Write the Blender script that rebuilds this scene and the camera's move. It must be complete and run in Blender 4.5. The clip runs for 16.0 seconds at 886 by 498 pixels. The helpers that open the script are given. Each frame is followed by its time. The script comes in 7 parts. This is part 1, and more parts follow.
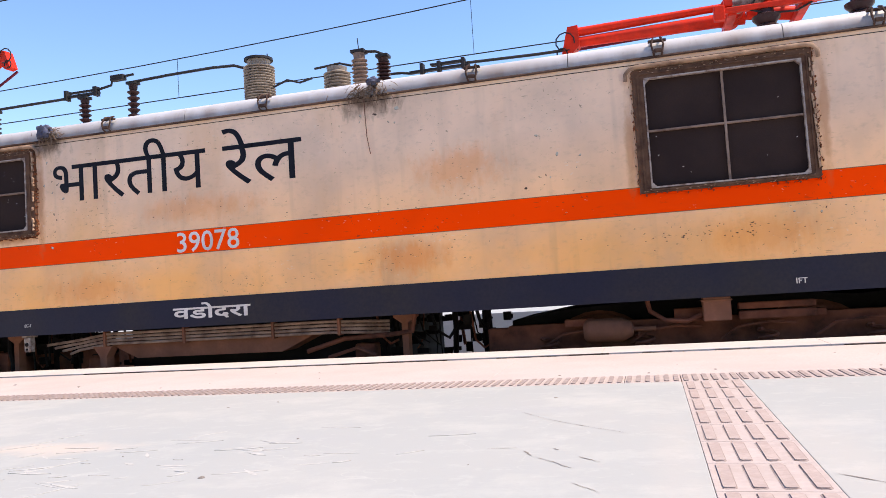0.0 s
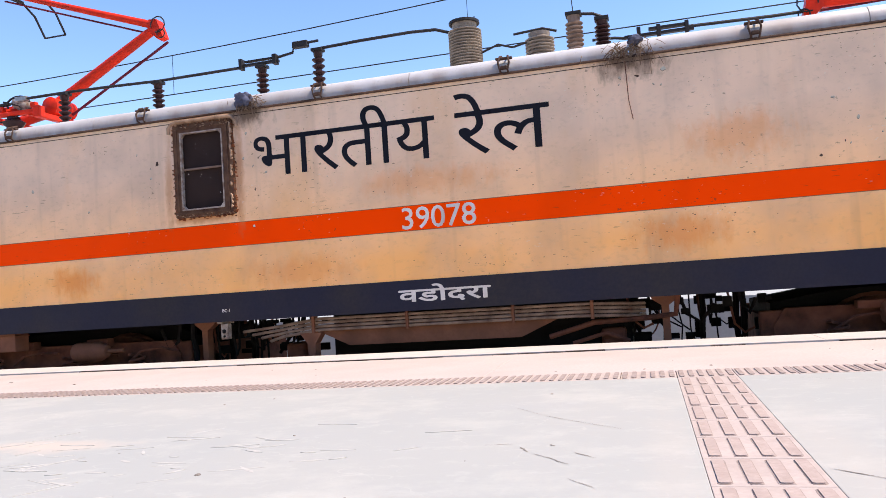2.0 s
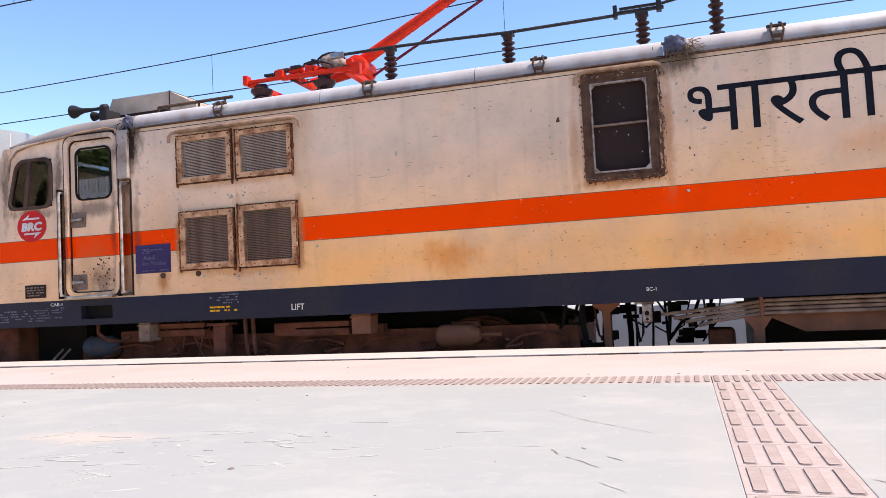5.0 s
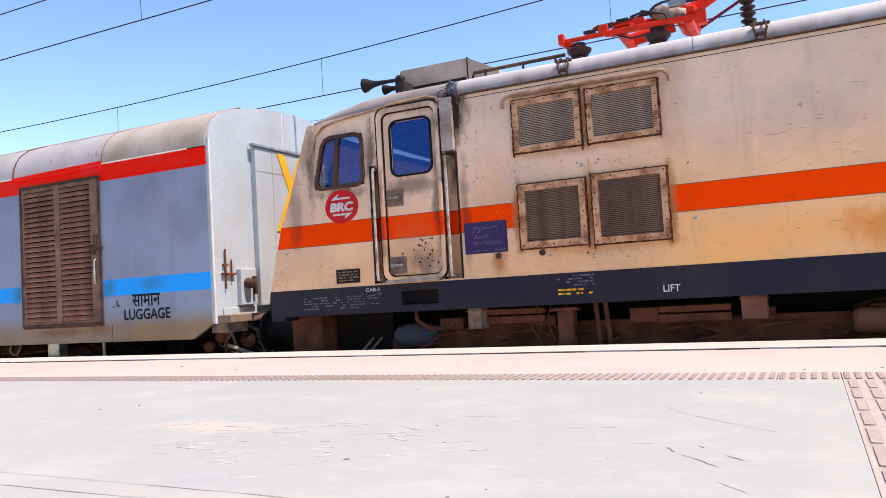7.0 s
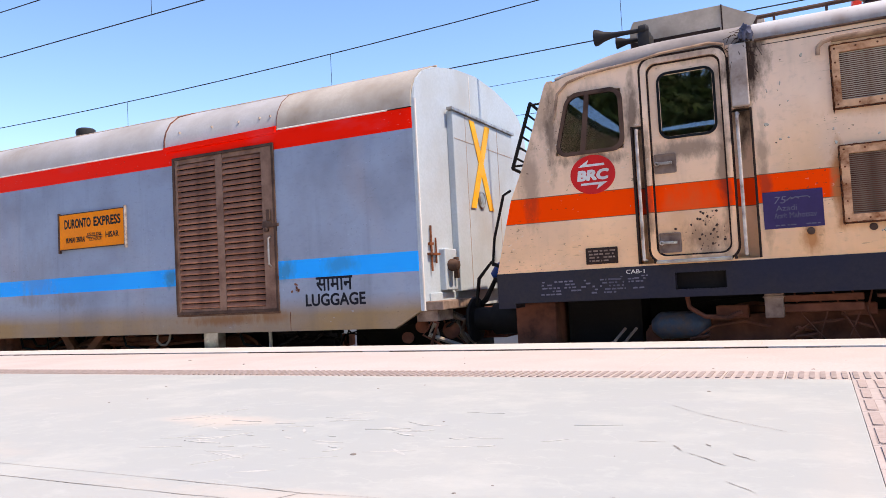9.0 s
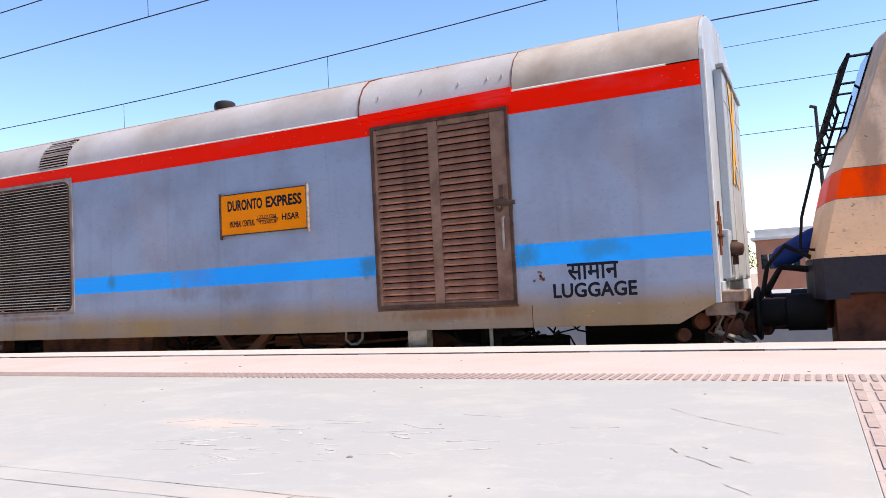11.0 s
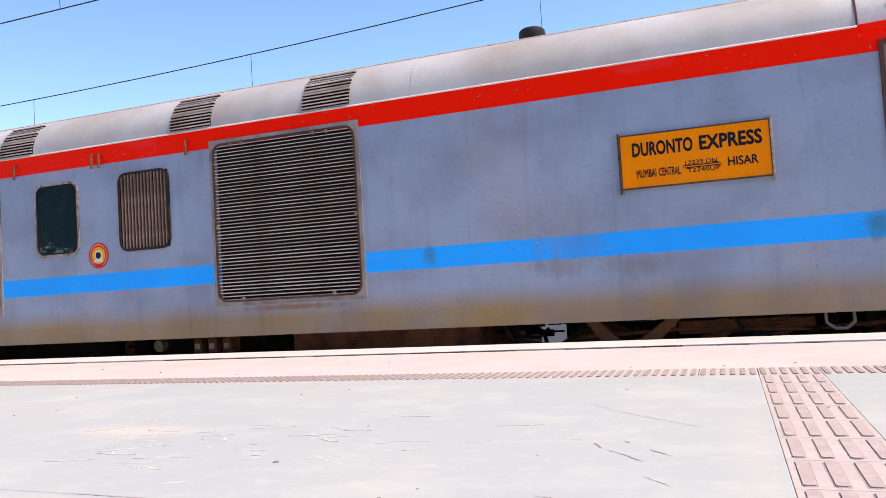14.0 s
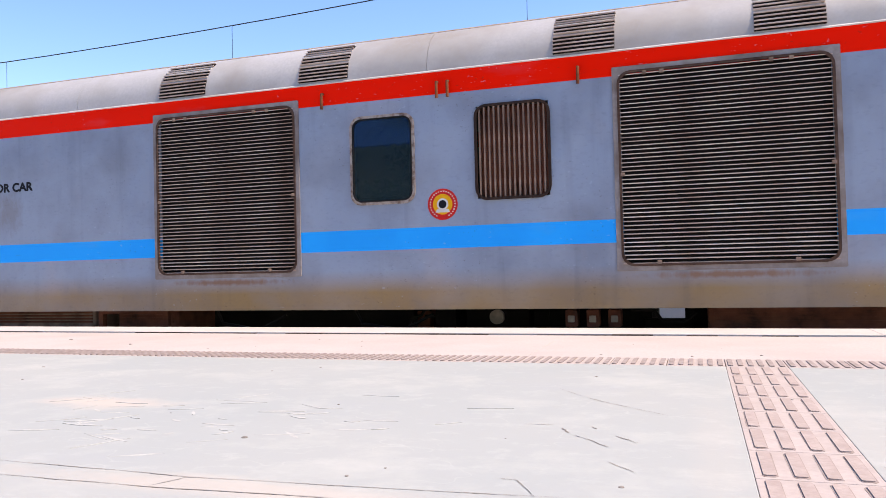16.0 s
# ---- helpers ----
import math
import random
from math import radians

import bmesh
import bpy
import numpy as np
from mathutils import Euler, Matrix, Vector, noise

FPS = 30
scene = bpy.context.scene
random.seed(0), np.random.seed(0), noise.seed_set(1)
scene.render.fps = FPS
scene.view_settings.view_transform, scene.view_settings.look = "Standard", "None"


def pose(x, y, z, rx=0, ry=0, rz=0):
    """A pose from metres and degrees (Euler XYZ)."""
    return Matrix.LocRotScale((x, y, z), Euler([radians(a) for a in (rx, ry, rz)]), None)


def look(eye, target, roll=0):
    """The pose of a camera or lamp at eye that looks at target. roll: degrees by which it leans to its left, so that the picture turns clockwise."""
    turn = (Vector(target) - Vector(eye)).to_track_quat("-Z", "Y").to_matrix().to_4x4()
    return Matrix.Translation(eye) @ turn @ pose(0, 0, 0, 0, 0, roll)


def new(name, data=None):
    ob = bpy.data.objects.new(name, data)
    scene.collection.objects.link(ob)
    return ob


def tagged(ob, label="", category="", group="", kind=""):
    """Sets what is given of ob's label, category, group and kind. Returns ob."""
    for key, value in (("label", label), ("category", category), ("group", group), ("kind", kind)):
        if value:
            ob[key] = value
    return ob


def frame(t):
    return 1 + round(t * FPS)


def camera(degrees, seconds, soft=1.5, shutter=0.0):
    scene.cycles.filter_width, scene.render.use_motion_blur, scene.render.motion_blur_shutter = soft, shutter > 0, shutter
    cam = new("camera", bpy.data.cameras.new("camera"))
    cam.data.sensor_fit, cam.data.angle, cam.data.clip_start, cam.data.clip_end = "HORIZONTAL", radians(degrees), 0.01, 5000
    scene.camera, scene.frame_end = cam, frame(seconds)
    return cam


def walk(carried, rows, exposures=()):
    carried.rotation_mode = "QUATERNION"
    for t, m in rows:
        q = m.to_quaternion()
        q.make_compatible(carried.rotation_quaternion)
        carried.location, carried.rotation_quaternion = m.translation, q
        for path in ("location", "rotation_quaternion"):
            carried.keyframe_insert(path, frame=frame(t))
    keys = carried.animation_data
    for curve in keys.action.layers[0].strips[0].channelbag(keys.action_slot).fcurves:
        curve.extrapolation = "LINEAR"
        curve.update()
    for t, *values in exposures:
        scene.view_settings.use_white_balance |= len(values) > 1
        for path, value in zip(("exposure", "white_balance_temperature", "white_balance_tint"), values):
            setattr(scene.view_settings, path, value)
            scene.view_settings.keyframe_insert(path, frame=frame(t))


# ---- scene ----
cam = camera(60.87, 16.0, soft=0.45)
EYE = (0.0, 0.0, 0.558)
# seconds, yaw, pitch, roll of the held camera; way of the train along its track
ROWS = [
    (0.0, 15.16, 3.19, -3.68, 0.000),
    (0.5, 14.92, 3.04, -3.73, 0.603),
    (1.0, 14.78, 2.92, -3.67, 1.209),
    (1.5, 14.69, 2.88, -3.88, 1.812),
    (2.0, 14.88, 2.92, -3.78, 2.424),
    (2.5, 14.98, 2.95, -3.87, 3.046),
    (3.0, 15.05, 3.01, -3.68, 3.666),
    (5.5, 18.74, 3.28, -3.01, 6.793),
    (6.0, 21.04, 3.62, -3.34, 7.421),
    (6.5, 24.70, 3.34, -3.44, 8.048),
    (7.0, 25.56, 3.10, -3.42, 8.707),
    (7.5, 25.67, 2.51, -3.62, 9.350),
    (8.0, 25.95, 2.53, -3.54, 9.989),
    (8.5, 25.80, 2.40, -3.68, 10.628),
    (9.0, 26.17, 2.85, -2.99, 11.280),
    (11.5, 25.71, 3.04, -2.99, 14.815),
    (12.0, 25.03, 2.97, -3.30, 15.606),
    (12.5, 24.75, 2.81, -3.71, 16.438),
    (13.0, 24.57, 2.82, -3.94, 17.304),
    (13.5, 24.38, 2.67, -3.98, 18.220),
    (14.0, 20.40, 2.77, -3.51, 19.223),
    (14.5, 13.08, 2.06, -2.07, 20.245),
    (15.0, 12.60, 1.93, -1.20, 21.310),
    (15.5, 12.87, 2.11, -0.60, 22.402),
    (16.0, 18.66, 1.33, -1.42, 23.568),
]
walk(cam, [(t, pose(*EYE, 90 + p, 0, y) @ pose(0, 0, 0, 0, 0, r)) for t, y, p, r, s in ROWS], [(0.0, 1.25, 7150, 15.0), (16.0, 1.25, 7150, 15.0)])

# ---- light ----
SUN_EL, SUN_AZ = 62.0, 87.0          # height, and turn from straight behind the camera towards +x
world = bpy.data.worlds.new("sky")
scene.world = world
world.use_nodes = True
wn = world.node_tree
sky = wn.nodes.new("ShaderNodeTexSky")
sky.sky_type = "NISHITA"
sky.sun_disc = False
sky.sun_elevation = radians(SUN_EL)
sky.sun_rotation = radians(180 - SUN_AZ)
sky.air_density, sky.dust_density, sky.ozone_density = 1.0, 0.02, 1.8
sky.altitude = 600.0
hue = wn.nodes.new("ShaderNodeHueSaturation")
hue.inputs["Hue"].default_value = 0.507
hue.inputs["Saturation"].default_value = 1.18
hue.inputs["Value"].default_value = 0.86
wn.links.new(sky.outputs[0], hue.inputs["Color"])
wn.links.new(hue.outputs[0], wn.nodes["Background"].inputs[0])
wn.nodes["Background"].inputs[1].default_value = 0.15
sun = new("sun", bpy.data.lights.new("sun", "SUN"))
sun.data.energy, sun.data.angle, sun.data.color = 3.02, radians(0.5), (1.0, 0.91, 0.79)
sdir = Vector((math.sin(radians(SUN_AZ)) * math.cos(radians(SUN_EL)), -math.cos(radians(SUN_AZ)) * math.cos(radians(SUN_EL)), math.sin(radians(SUN_EL))))
sun.matrix_world = look(sdir * 60, (0, 0, 0))


# ---- materials ----
def node(nt, kind, links=None, **values):
    """A node with its values set and its inputs linked."""
    n = nt.nodes.new(kind)
    for k, v in values.items():
        n.inputs[k.replace("_", " ")].default_value = v
    for k, v in (links or {}).items():
        nt.links.new(v, n.inputs[k])
    return n


def rgba(c):
    return (c[0], c[1], c[2], 1.0)


def mix(nt, fac, a, b, mode="MIX"):
    n = nt.nodes.new("ShaderNodeMix")
    n.data_type, n.blend_type = "RGBA", mode
    for sock, v in ((n.inputs[0], fac), (n.inputs[6], a), (n.inputs[7], b)):
        if isinstance(v, (int, float)):
            sock.default_value = v
        elif isinstance(v, tuple):
            sock.default_value = rgba(v)
        else:
            nt.links.new(v, sock)
    return n.outputs[2]


def ramp(nt, src, lo, hi, a=0.0, b=1.0):
    n = node(nt, "ShaderNodeMapRange", {"Value": src})
    n.inputs["From Min"].default_value, n.inputs["From Max"].default_value = lo, hi
    n.inputs["To Min"].default_value, n.inputs["To Max"].default_value = a, b
    return n.outputs[0]


def noise_tex(nt, coord, scale, detail=4.0, stretch=(1, 1, 1), rough=0.55):
    m = node(nt, "ShaderNodeMapping", {"Vector": coord})
    m.inputs["Scale"].default_value = stretch
    n = node(nt, "ShaderNodeTexNoise", {"Vector": m.outputs[0]}, Scale=scale, Detail=detail, Roughness=rough)
    return n.outputs[0]


def times(nt, a, b):
    n = nt.nodes.new("ShaderNodeMath")
    n.operation = "MULTIPLY"
    for i, v in enumerate((a, b)):
        if isinstance(v, (int, float)):
            n.inputs[i].default_value = v
        else:
            nt.links.new(v, n.inputs[i])
    return n.outputs[0]


def start(name, rough, metal=0.0):
    m = bpy.data.materials.new(name)
    m.use_nodes = True
    nt = m.node_tree
    b = nt.nodes["Principled BSDF"]
    b.inputs["Roughness"].default_value, b.inputs["Metallic"].default_value = rough, metal
    b.inputs["Specular IOR Level"].default_value = 0.12
    co = nt.nodes.new("ShaderNodeTexCoord").outputs["Object"]
    return m, nt, b, co


def relief(nt, b, co, scale, strength, dist=0.004, stretch=(1, 1, 1)):
    h = noise_tex(nt, co, scale, 5.0, stretch)
    bu = node(nt, "ShaderNodeBump", {"Height": h}, Strength=strength, Distance=dist)
    nt.links.new(bu.outputs[0], b.inputs["Normal"])


def surf(name, col, dark=None, rough=0.6, metal=0.0, scale=3.0, fine=40.0, lo=0.4, hi=0.7, bump=0.3, stretch=(1, 1, 1), vary=0.0):
    """A plain worn surface: two scales of stain, grain and relief."""
    dark = dark or tuple(c * 0.6 for c in col)
    m, nt, b, co = start(name, rough, metal)
    big = ramp(nt, noise_tex(nt, co, scale, 5.0, stretch), lo, hi)
    small = ramp(nt, noise_tex(nt, co, fine, 3.0, stretch), 0.35, 0.75, 0.0, 0.5)
    c = mix(nt, big, col, dark)
    c = mix(nt, small, c, tuple(x * 0.75 for x in col))
    if vary:
        r = nt.nodes.new("ShaderNodeObjectInfo").outputs["Random"]
        c = mix(nt, times(nt, r, vary), c, dark)
    nt.links.new(c, b.inputs["Base Color"])
    rr = ramp(nt, noise_tex(nt, co, scale * 2, 3.0), 0.3, 0.7, max(0.02, rough - 0.08), min(1, rough + 0.1))
    nt.links.new(rr, b.inputs["Roughness"])
    if bump:
        relief(nt, b, co, fine, bump)
    return m


def step(nt, src, at, up=True):
    return ramp(nt, src, at - 0.002, at + 0.002, 0.0 if up else 1.0, 1.0 if up else 0.0)


def livery(name, wall, stripes, stain, low, chips=0.6, blooms=0.4, rough=0.45, fade=0.35, spots=(), worn=0.88, scores=0.35, drift=None):
    """A painted wall with level stripes (z from rail level), weathered: clouds, runs, rust, chips; a tint low down for
    dust and, on the loco, warm platform bounce.
    """
    m, nt, b, co = start(name, rough)
    b.inputs["Specular IOR Level"].default_value = 0.05
    sep = node(nt, "ShaderNodeSeparateXYZ", {0: co}).outputs[2]
    cloud = noise_tex(nt, co, 0.9, 6.0, (1, 1, 1.4))
    low_tint = times(nt, ramp(nt, sep, low[1], low[2], 1.0, 0.0), ramp(nt, cloud, 0.2, 0.6, 0.6, 1.0))
    if drift:
        along = node(nt, "ShaderNodeSeparateXYZ", {0: co}).outputs[0]
        low_tint = times(nt, low_tint, ramp(nt, along, drift[0], drift[1], drift[2], 1.0))
    c = mix(nt, times(nt, low_tint, low[3]), wall, low[0])
    c = mix(nt, times(nt, ramp(nt, noise_tex(nt, co, 1.7, 6.0), 0.42, 0.72), fade), c, stain)
    bloom = ramp(nt, noise_tex(nt, co, 1.0, 8.0, (1.2, 1.2, 0.55)), 0.55, 0.72)
    c = mix(nt, times(nt, bloom, blooms), c, (0.70, 0.36, 0.13))
    runs = ramp(nt, noise_tex(nt, co, 7.0, 4.0, (1.0, 1.0, 0.07)), 0.56, 0.82)
    c = mix(nt, times(nt, runs, 0.22), c, tuple(x * 0.45 for x in stain))
    grit = ramp(nt, noise_tex(nt, co, 30.0, 6.0, (0.6, 0.6, 1.0)), 0.55, 0.8, 0.0, 0.18)
    c = mix(nt, grit, c, tuple(x * 0.5 for x in stain))
    wear = ramp(nt, noise_tex(nt, co, 3.0, 7.0, (0.5, 0.5, 1.5)), 0.58, 0.78, 1.0, worn)
    for z0, z1, col in stripes:
        mask = times(nt, times(nt, step(nt, sep, z0), step(nt, sep, z1, False)), wear)
        c = mix(nt, mask, c, col)
    # sooty patches round leaks and seams, and painted shade in the rail recesses
    ragged = noise_tex(nt, co, 9.0, 8.0, (1.3, 1.3, 0.6), 0.65)
    for sx, sz, rx, rz, amount, tone in spots:
        mp = node(nt, "ShaderNodeMapping", {"Vector": co})
        mp.inputs["Location"].default_value = (-sx / rx, 0.0, -sz / rz)
        mp.inputs["Scale"].default_value = (1 / rx, 0.0, 1 / rz)
        ln = nt.nodes.new("ShaderNodeVectorMath")
        ln.operation = "LENGTH"
        nt.links.new(mp.outputs[0], ln.inputs[0])
        add = nt.nodes.new("ShaderNodeMath")
        add.operation = "MULTIPLY_ADD"
        nt.links.new(ragged, add.inputs[0])
        add.inputs[1].default_value = 1.7
        nt.links.new(ln.outputs["Value"], add.inputs[2])
        c = mix(nt, ramp(nt, add.outputs[0], 1.15, 1.8, amount, 0.0), c, tone)
    ch = ramp(nt, noise_tex(nt, co, 46.0, 2.0, (0.6, 0.6, 1.0)), 0.69, 0.71)
    area = ramp(nt, noise_tex(nt, co, 1.4, 3.0), 0.50, 0.56)
    c = mix(nt, times(nt, times(nt, ch, area), chips), c, (0.09, 0.05, 0.03))
    # short level scores and knocks in clusters
    sc = ramp(nt, noise_tex(nt, co, 34.0, 3.0, (0.22, 0.22, 1.6)), 0.665, 0.685)
    near = ramp(nt, noise_tex(nt, co, 1.1, 4.0), 0.52, 0.60)
    c = mix(nt, times(nt, times(nt, sc, near), scores), c, (0.11, 0.055, 0.03))
    pale = ramp(nt, noise_tex(nt, co, 40.0, 2.0, (0.5, 0.5, 0.9)), 0.70, 0.715, 0.0, 0.22)
    c = mix(nt, times(nt, pale, area), c, tuple(min(0.75, x * 1.5) for x in wall))
    nt.links.new(c, b.inputs["Base Color"])
    nt.links.new(ramp(nt, cloud, 0.3, 0.7, rough - 0.1, rough + 0.15), b.inputs["Roughness"])
    relief(nt, b, co, 1.6, 0.25, 0.02)
    return m


# the first tone is soot, and also the shade painted into the rail recesses
SOOT_SHADE, RUSTY = (0.05, 0.031, 0.023), (0.47, 0.19, 0.065)
CREAM, ORANGE = (0.88, 0.615, 0.435), (1.0, 0.058, 0.0)
ZB = 0.84                            # things' own z starts at rail level, this far under the platform
# the loco's low tint puts warm light bounced off the platform into the paint
M_LOCO = livery("loco_paint", CREAM, [(ZB + 1.094, ZB + 1.331, (0.16, 0.075, 0.03)), (ZB + 1.10, ZB + 1.325, ORANGE)], (0.36, 0.29, 0.235), ((0.97, 0.47, 0.155), ZB + 0.85, ZB + 1.95, 0.95), 0.55, 0.38, drift=(-7.3, -5.0, 0.55),
                spots=[(x + 4.30, z + ZB, rx, rz, s, RUSTY) for x, z, rx, rz, s in ((-11.07, 1.18, 0.07, 0.42, 0.9), (-10.39, 1.18, 0.09, 0.45, 1.0), (-9.69, 1.18, 0.07, 0.42, 0.9), (-10.39, 2.03, 0.09, 0.38, 0.9), (-10.4, 0.86, 0.9, 0.09, 0.45), (-10.4, 1.75, 0.9, 0.07, 0.35), (-6.98, 1.75, 0.06, 0.6, 0.5), (-6.19, 1.8, 0.07, 0.7, 0.6), (-6.6, 1.40, 0.5, 0.06, 0.6), (-0.08, 1.7, 0.05, 0.6, 0.5), (1.45, 1.8, 0.05, 0.7, 0.5), (-11.28, 0.80, 0.10, 0.16, 0.9), (-12.2, 1.0, 0.35, 0.4, 0.25))] + [(x + 4.30, z + ZB, rx, rz, s, (0.80, 0.27, 0.055)) for x, z, rx, rz, s in ((-8.2, 0.87, 0.4, 0.18, 0.7), (-2.1, 0.88, 0.5, 0.2, 0.6), (-1.6, 1.66, 0.5, 0.26, 0.4), (-5.6, 0.8, 0.7, 0.2, 0.4), (0.9, 0.85, 0.6, 0.2, 0.4), (-4.3, 1.55, 0.8, 0.16, 0.35))] + [(x + 4.30, z + ZB, rx, rz, s, SOOT_SHADE) for x, z, rx, rz, s in ((-11.74, 2.0, 0.10, 0.6, 0.9), (-13.36, 1.9, 0.08, 0.5, 0.6), (-12.62, 2.0, 0.08, 0.4, 0.7), (-13.0, 1.62, 0.42, 0.07, 0.7), (-11.68, 2.3, 0.2, 0.42, 1.0), (-2.45, 2.41, 0.42, 0.22, 0.8), (-6.05, 2.41, 0.32, 0.20, 0.8), (-13.02, 1.95, 0.56, 0.48, 0.28), (-12.10, 0.85, 0.22, 0.20, 0.5), (-12.20, 2.42, 0.40, 0.10, 0.5), (-13.45, 2.15, 0.2, 0.5, 0.35), (-12.56, 1.3, 0.09, 0.75, 0.7), (-11.9, 1.5, 0.07, 0.9, 0.6), (-11.6, 1.3, 0.06, 0.7, 0.5), (-12.2, 1.62, 0.4, 0.12, 0.6), (-13.6, 1.5, 0.12, 0.5, 0.4))])
M_NAVY = surf("navy_sole_paint", (0.021, 0.021, 0.037), (0.036, 0.031, 0.031), 0.5, scale=1.5, bump=0.1)
GREY = (0.285, 0.335, 0.425)
M_COACH = livery("coach_paint", GREY, [(ZB + 0.725, ZB + 0.925, (0.0, 0.37, 0.95)), (ZB + 2.15, ZB + 3.0, (1.0, 0.012, 0.001))], (0.15, 0.145, 0.165), ((0.31, 0.195, 0.08), ZB + 0.33, ZB + 0.54, 0.95), 0.3, 0.10, 0.42, 0.4, [(x + 26.54, z + ZB, rx, rz, s, (0.05, 0.20, 0.30) if 0.75 < z < 0.9 else (0.2, 0.17, 0.16)) for x, z, rx, rz, s in ((-21.8, 0.85, 0.10, 0.12, 0.7), (-18.1, 0.82, 0.14, 0.14, 0.8), (-16.4, 0.82, 0.16, 0.16, 0.7), (-15.7, 0.85, 0.3, 0.12, 0.5), (-31.0, 1.3, 0.25, 0.3, 0.5), (-20.5, 1.0, 0.5, 0.5, 0.3), (-19.9, 0.62, 0.35, 0.14, 0.5), (-20.6, 0.66, 0.3, 0.12, 0.4))] + [(x + 26.54, z + ZB, rx, rz, s, (0.24, 0.11, 0.045)) for x, z, rx, rz, s in ((-17.3, 0.31, 0.75, 0.08, 0.8), (-16.6, 0.33, 0.3, 0.1, 0.6), (-23.3, 0.44, 0.8, 0.04, 0.7), (-28.1, 0.45, 0.8, 0.04, 0.7))], 0.9, 0.12)
M_WHITE = surf("end_white_paint", (0.43, 0.485, 0.53), (0.38, 0.385, 0.38), 0.5, scale=1.2, bump=0.08)


def eaves():
    """Aluminium roof paint, browner towards the foot of the eave, with streaks running down."""
    m, nt, b, co = start("roof_aluminium_paint", 0.5, 0.1)
    z = node(nt, "ShaderNodeSeparateXYZ", {0: co}).outputs[2]
    c = mix(nt, ramp(nt, noise_tex(nt, co, 1.1, 6.0), 0.40, 0.72, 0.0, 0.7), (0.55, 0.545, 0.555), (0.36, 0.32, 0.295))
    runs = ramp(nt, noise_tex(nt, co, 5.0, 5.0, (1.0, 1.0, 0.25)), 0.35, 0.75, 0.25, 1.0)
    c = mix(nt, times(nt, ramp(nt, z, ZB + 2.47, ZB + 2.575, 0.9, 0.0), runs), c, (0.25, 0.17, 0.125))
    c = mix(nt, ramp(nt, noise_tex(nt, co, 38.0, 4.0), 0.60, 0.78, 0.0, 0.5), c, (0.27, 0.21, 0.17))
    nt.links.new(c, b.inputs["Base Color"])
    relief(nt, b, co, 3.0, 0.15, 0.01)
    return m


M_SILVER = eaves()
M_CABROOF = surf("grimy_cab_roof", (0.33, 0.29, 0.27), (0.16, 0.13, 0.12), 0.7, scale=2.0)
M_COACHROOF = surf("coach_roof_paint", (0.46, 0.44, 0.43), (0.29, 0.25, 0.21), 0.5, 0.1, scale=0.9, bump=0.1)
M_ENDROOF = surf("dusty_end_roof_paint", (0.45, 0.40, 0.345), (0.26, 0.20, 0.15), 0.6, 0.05, scale=1.6, bump=0.15)
M_RUST = surf("rusty_frame", (0.10, 0.058, 0.042), (0.035, 0.022, 0.018), 0.85, scale=6.0, fine=70.0, bump=0.7)
M_WINRUST = surf("crusted_frame", (0.15, 0.08, 0.05), (0.055, 0.028, 0.02), 0.9, scale=11.0, fine=110.0, lo=0.38, hi=0.72, bump=1.0)
M_HOOD = surf("rusty_rain_hood", (0.42, 0.275, 0.185), (0.12, 0.065, 0.042), 0.75, scale=9.0, fine=80.0, bump=0.5)
M_CRUMB = surf("old_paint_crumbs", (0.46, 0.31, 0.21), (0.16, 0.075, 0.04), 0.9, scale=30.0)
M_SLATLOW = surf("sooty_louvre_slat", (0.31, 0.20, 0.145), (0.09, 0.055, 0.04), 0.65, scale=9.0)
M_TAN = surf("rust_stained_frame", (0.68, 0.38, 0.21), (0.22, 0.07, 0.025), 0.8, scale=9.0, fine=60.0, lo=0.43, hi=0.66, bump=0.6)
M_FILTER = surf("dark_filter_panel", (0.030, 0.018, 0.016), (0.045, 0.028, 0.023), 0.85, scale=2.5, fine=150.0, bump=0.3)
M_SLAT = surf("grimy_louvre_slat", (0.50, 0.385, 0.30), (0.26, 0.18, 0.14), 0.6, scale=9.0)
M_DOORSLAT = surf("brown_door_slat", (0.36, 0.165, 0.10), (0.12, 0.05, 0.032), 0.6, scale=5.0, vary=0.4)
M_STILE = surf("dusty_brown_stile", (0.27, 0.155, 0.105), (0.12, 0.06, 0.042), 0.65, scale=6.0)
M_GRILL = surf("grille_slat_steel", (0.78, 0.66, 0.58), (0.34, 0.22, 0.17), 0.5, 0.0, scale=3.0, vary=0.6)
M_VSLAT = surf("dusty_upright_slat", (0.33, 0.225, 0.17), (0.12, 0.07, 0.05), 0.6, scale=5.0, vary=0.3)
M_GRILLFRAME = surf("dusty_grey_frame", (0.31, 0.27, 0.255), (0.17, 0.125, 0.10), 0.6, scale=5.0)
M_OXIDE = surf("red_brown_oxide", (0.23, 0.075, 0.032), (0.06, 0.026, 0.018), 0.9, scale=14.0, fine=90.0, bump=0.8)
M_RIM = surf("worn_pale_rim", (0.40, 0.335, 0.29), (0.17, 0.10, 0.07), 0.6, scale=16.0, fine=70.0, lo=0.42, hi=0.62)
M_JOINT = surf("black_joint_dirt", (0.035, 0.025, 0.022), (0.10, 0.08, 0.07), 0.95, scale=7.0)
M_SCRATCH = surf("white_scrape", (0.45, 0.44, 0.415), (0.39, 0.38, 0.355), 0.8, scale=20.0, bump=0)
# near-black standing in for unlit space; also plain black hoses and fittings
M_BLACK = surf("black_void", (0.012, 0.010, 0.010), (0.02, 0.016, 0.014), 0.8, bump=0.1)
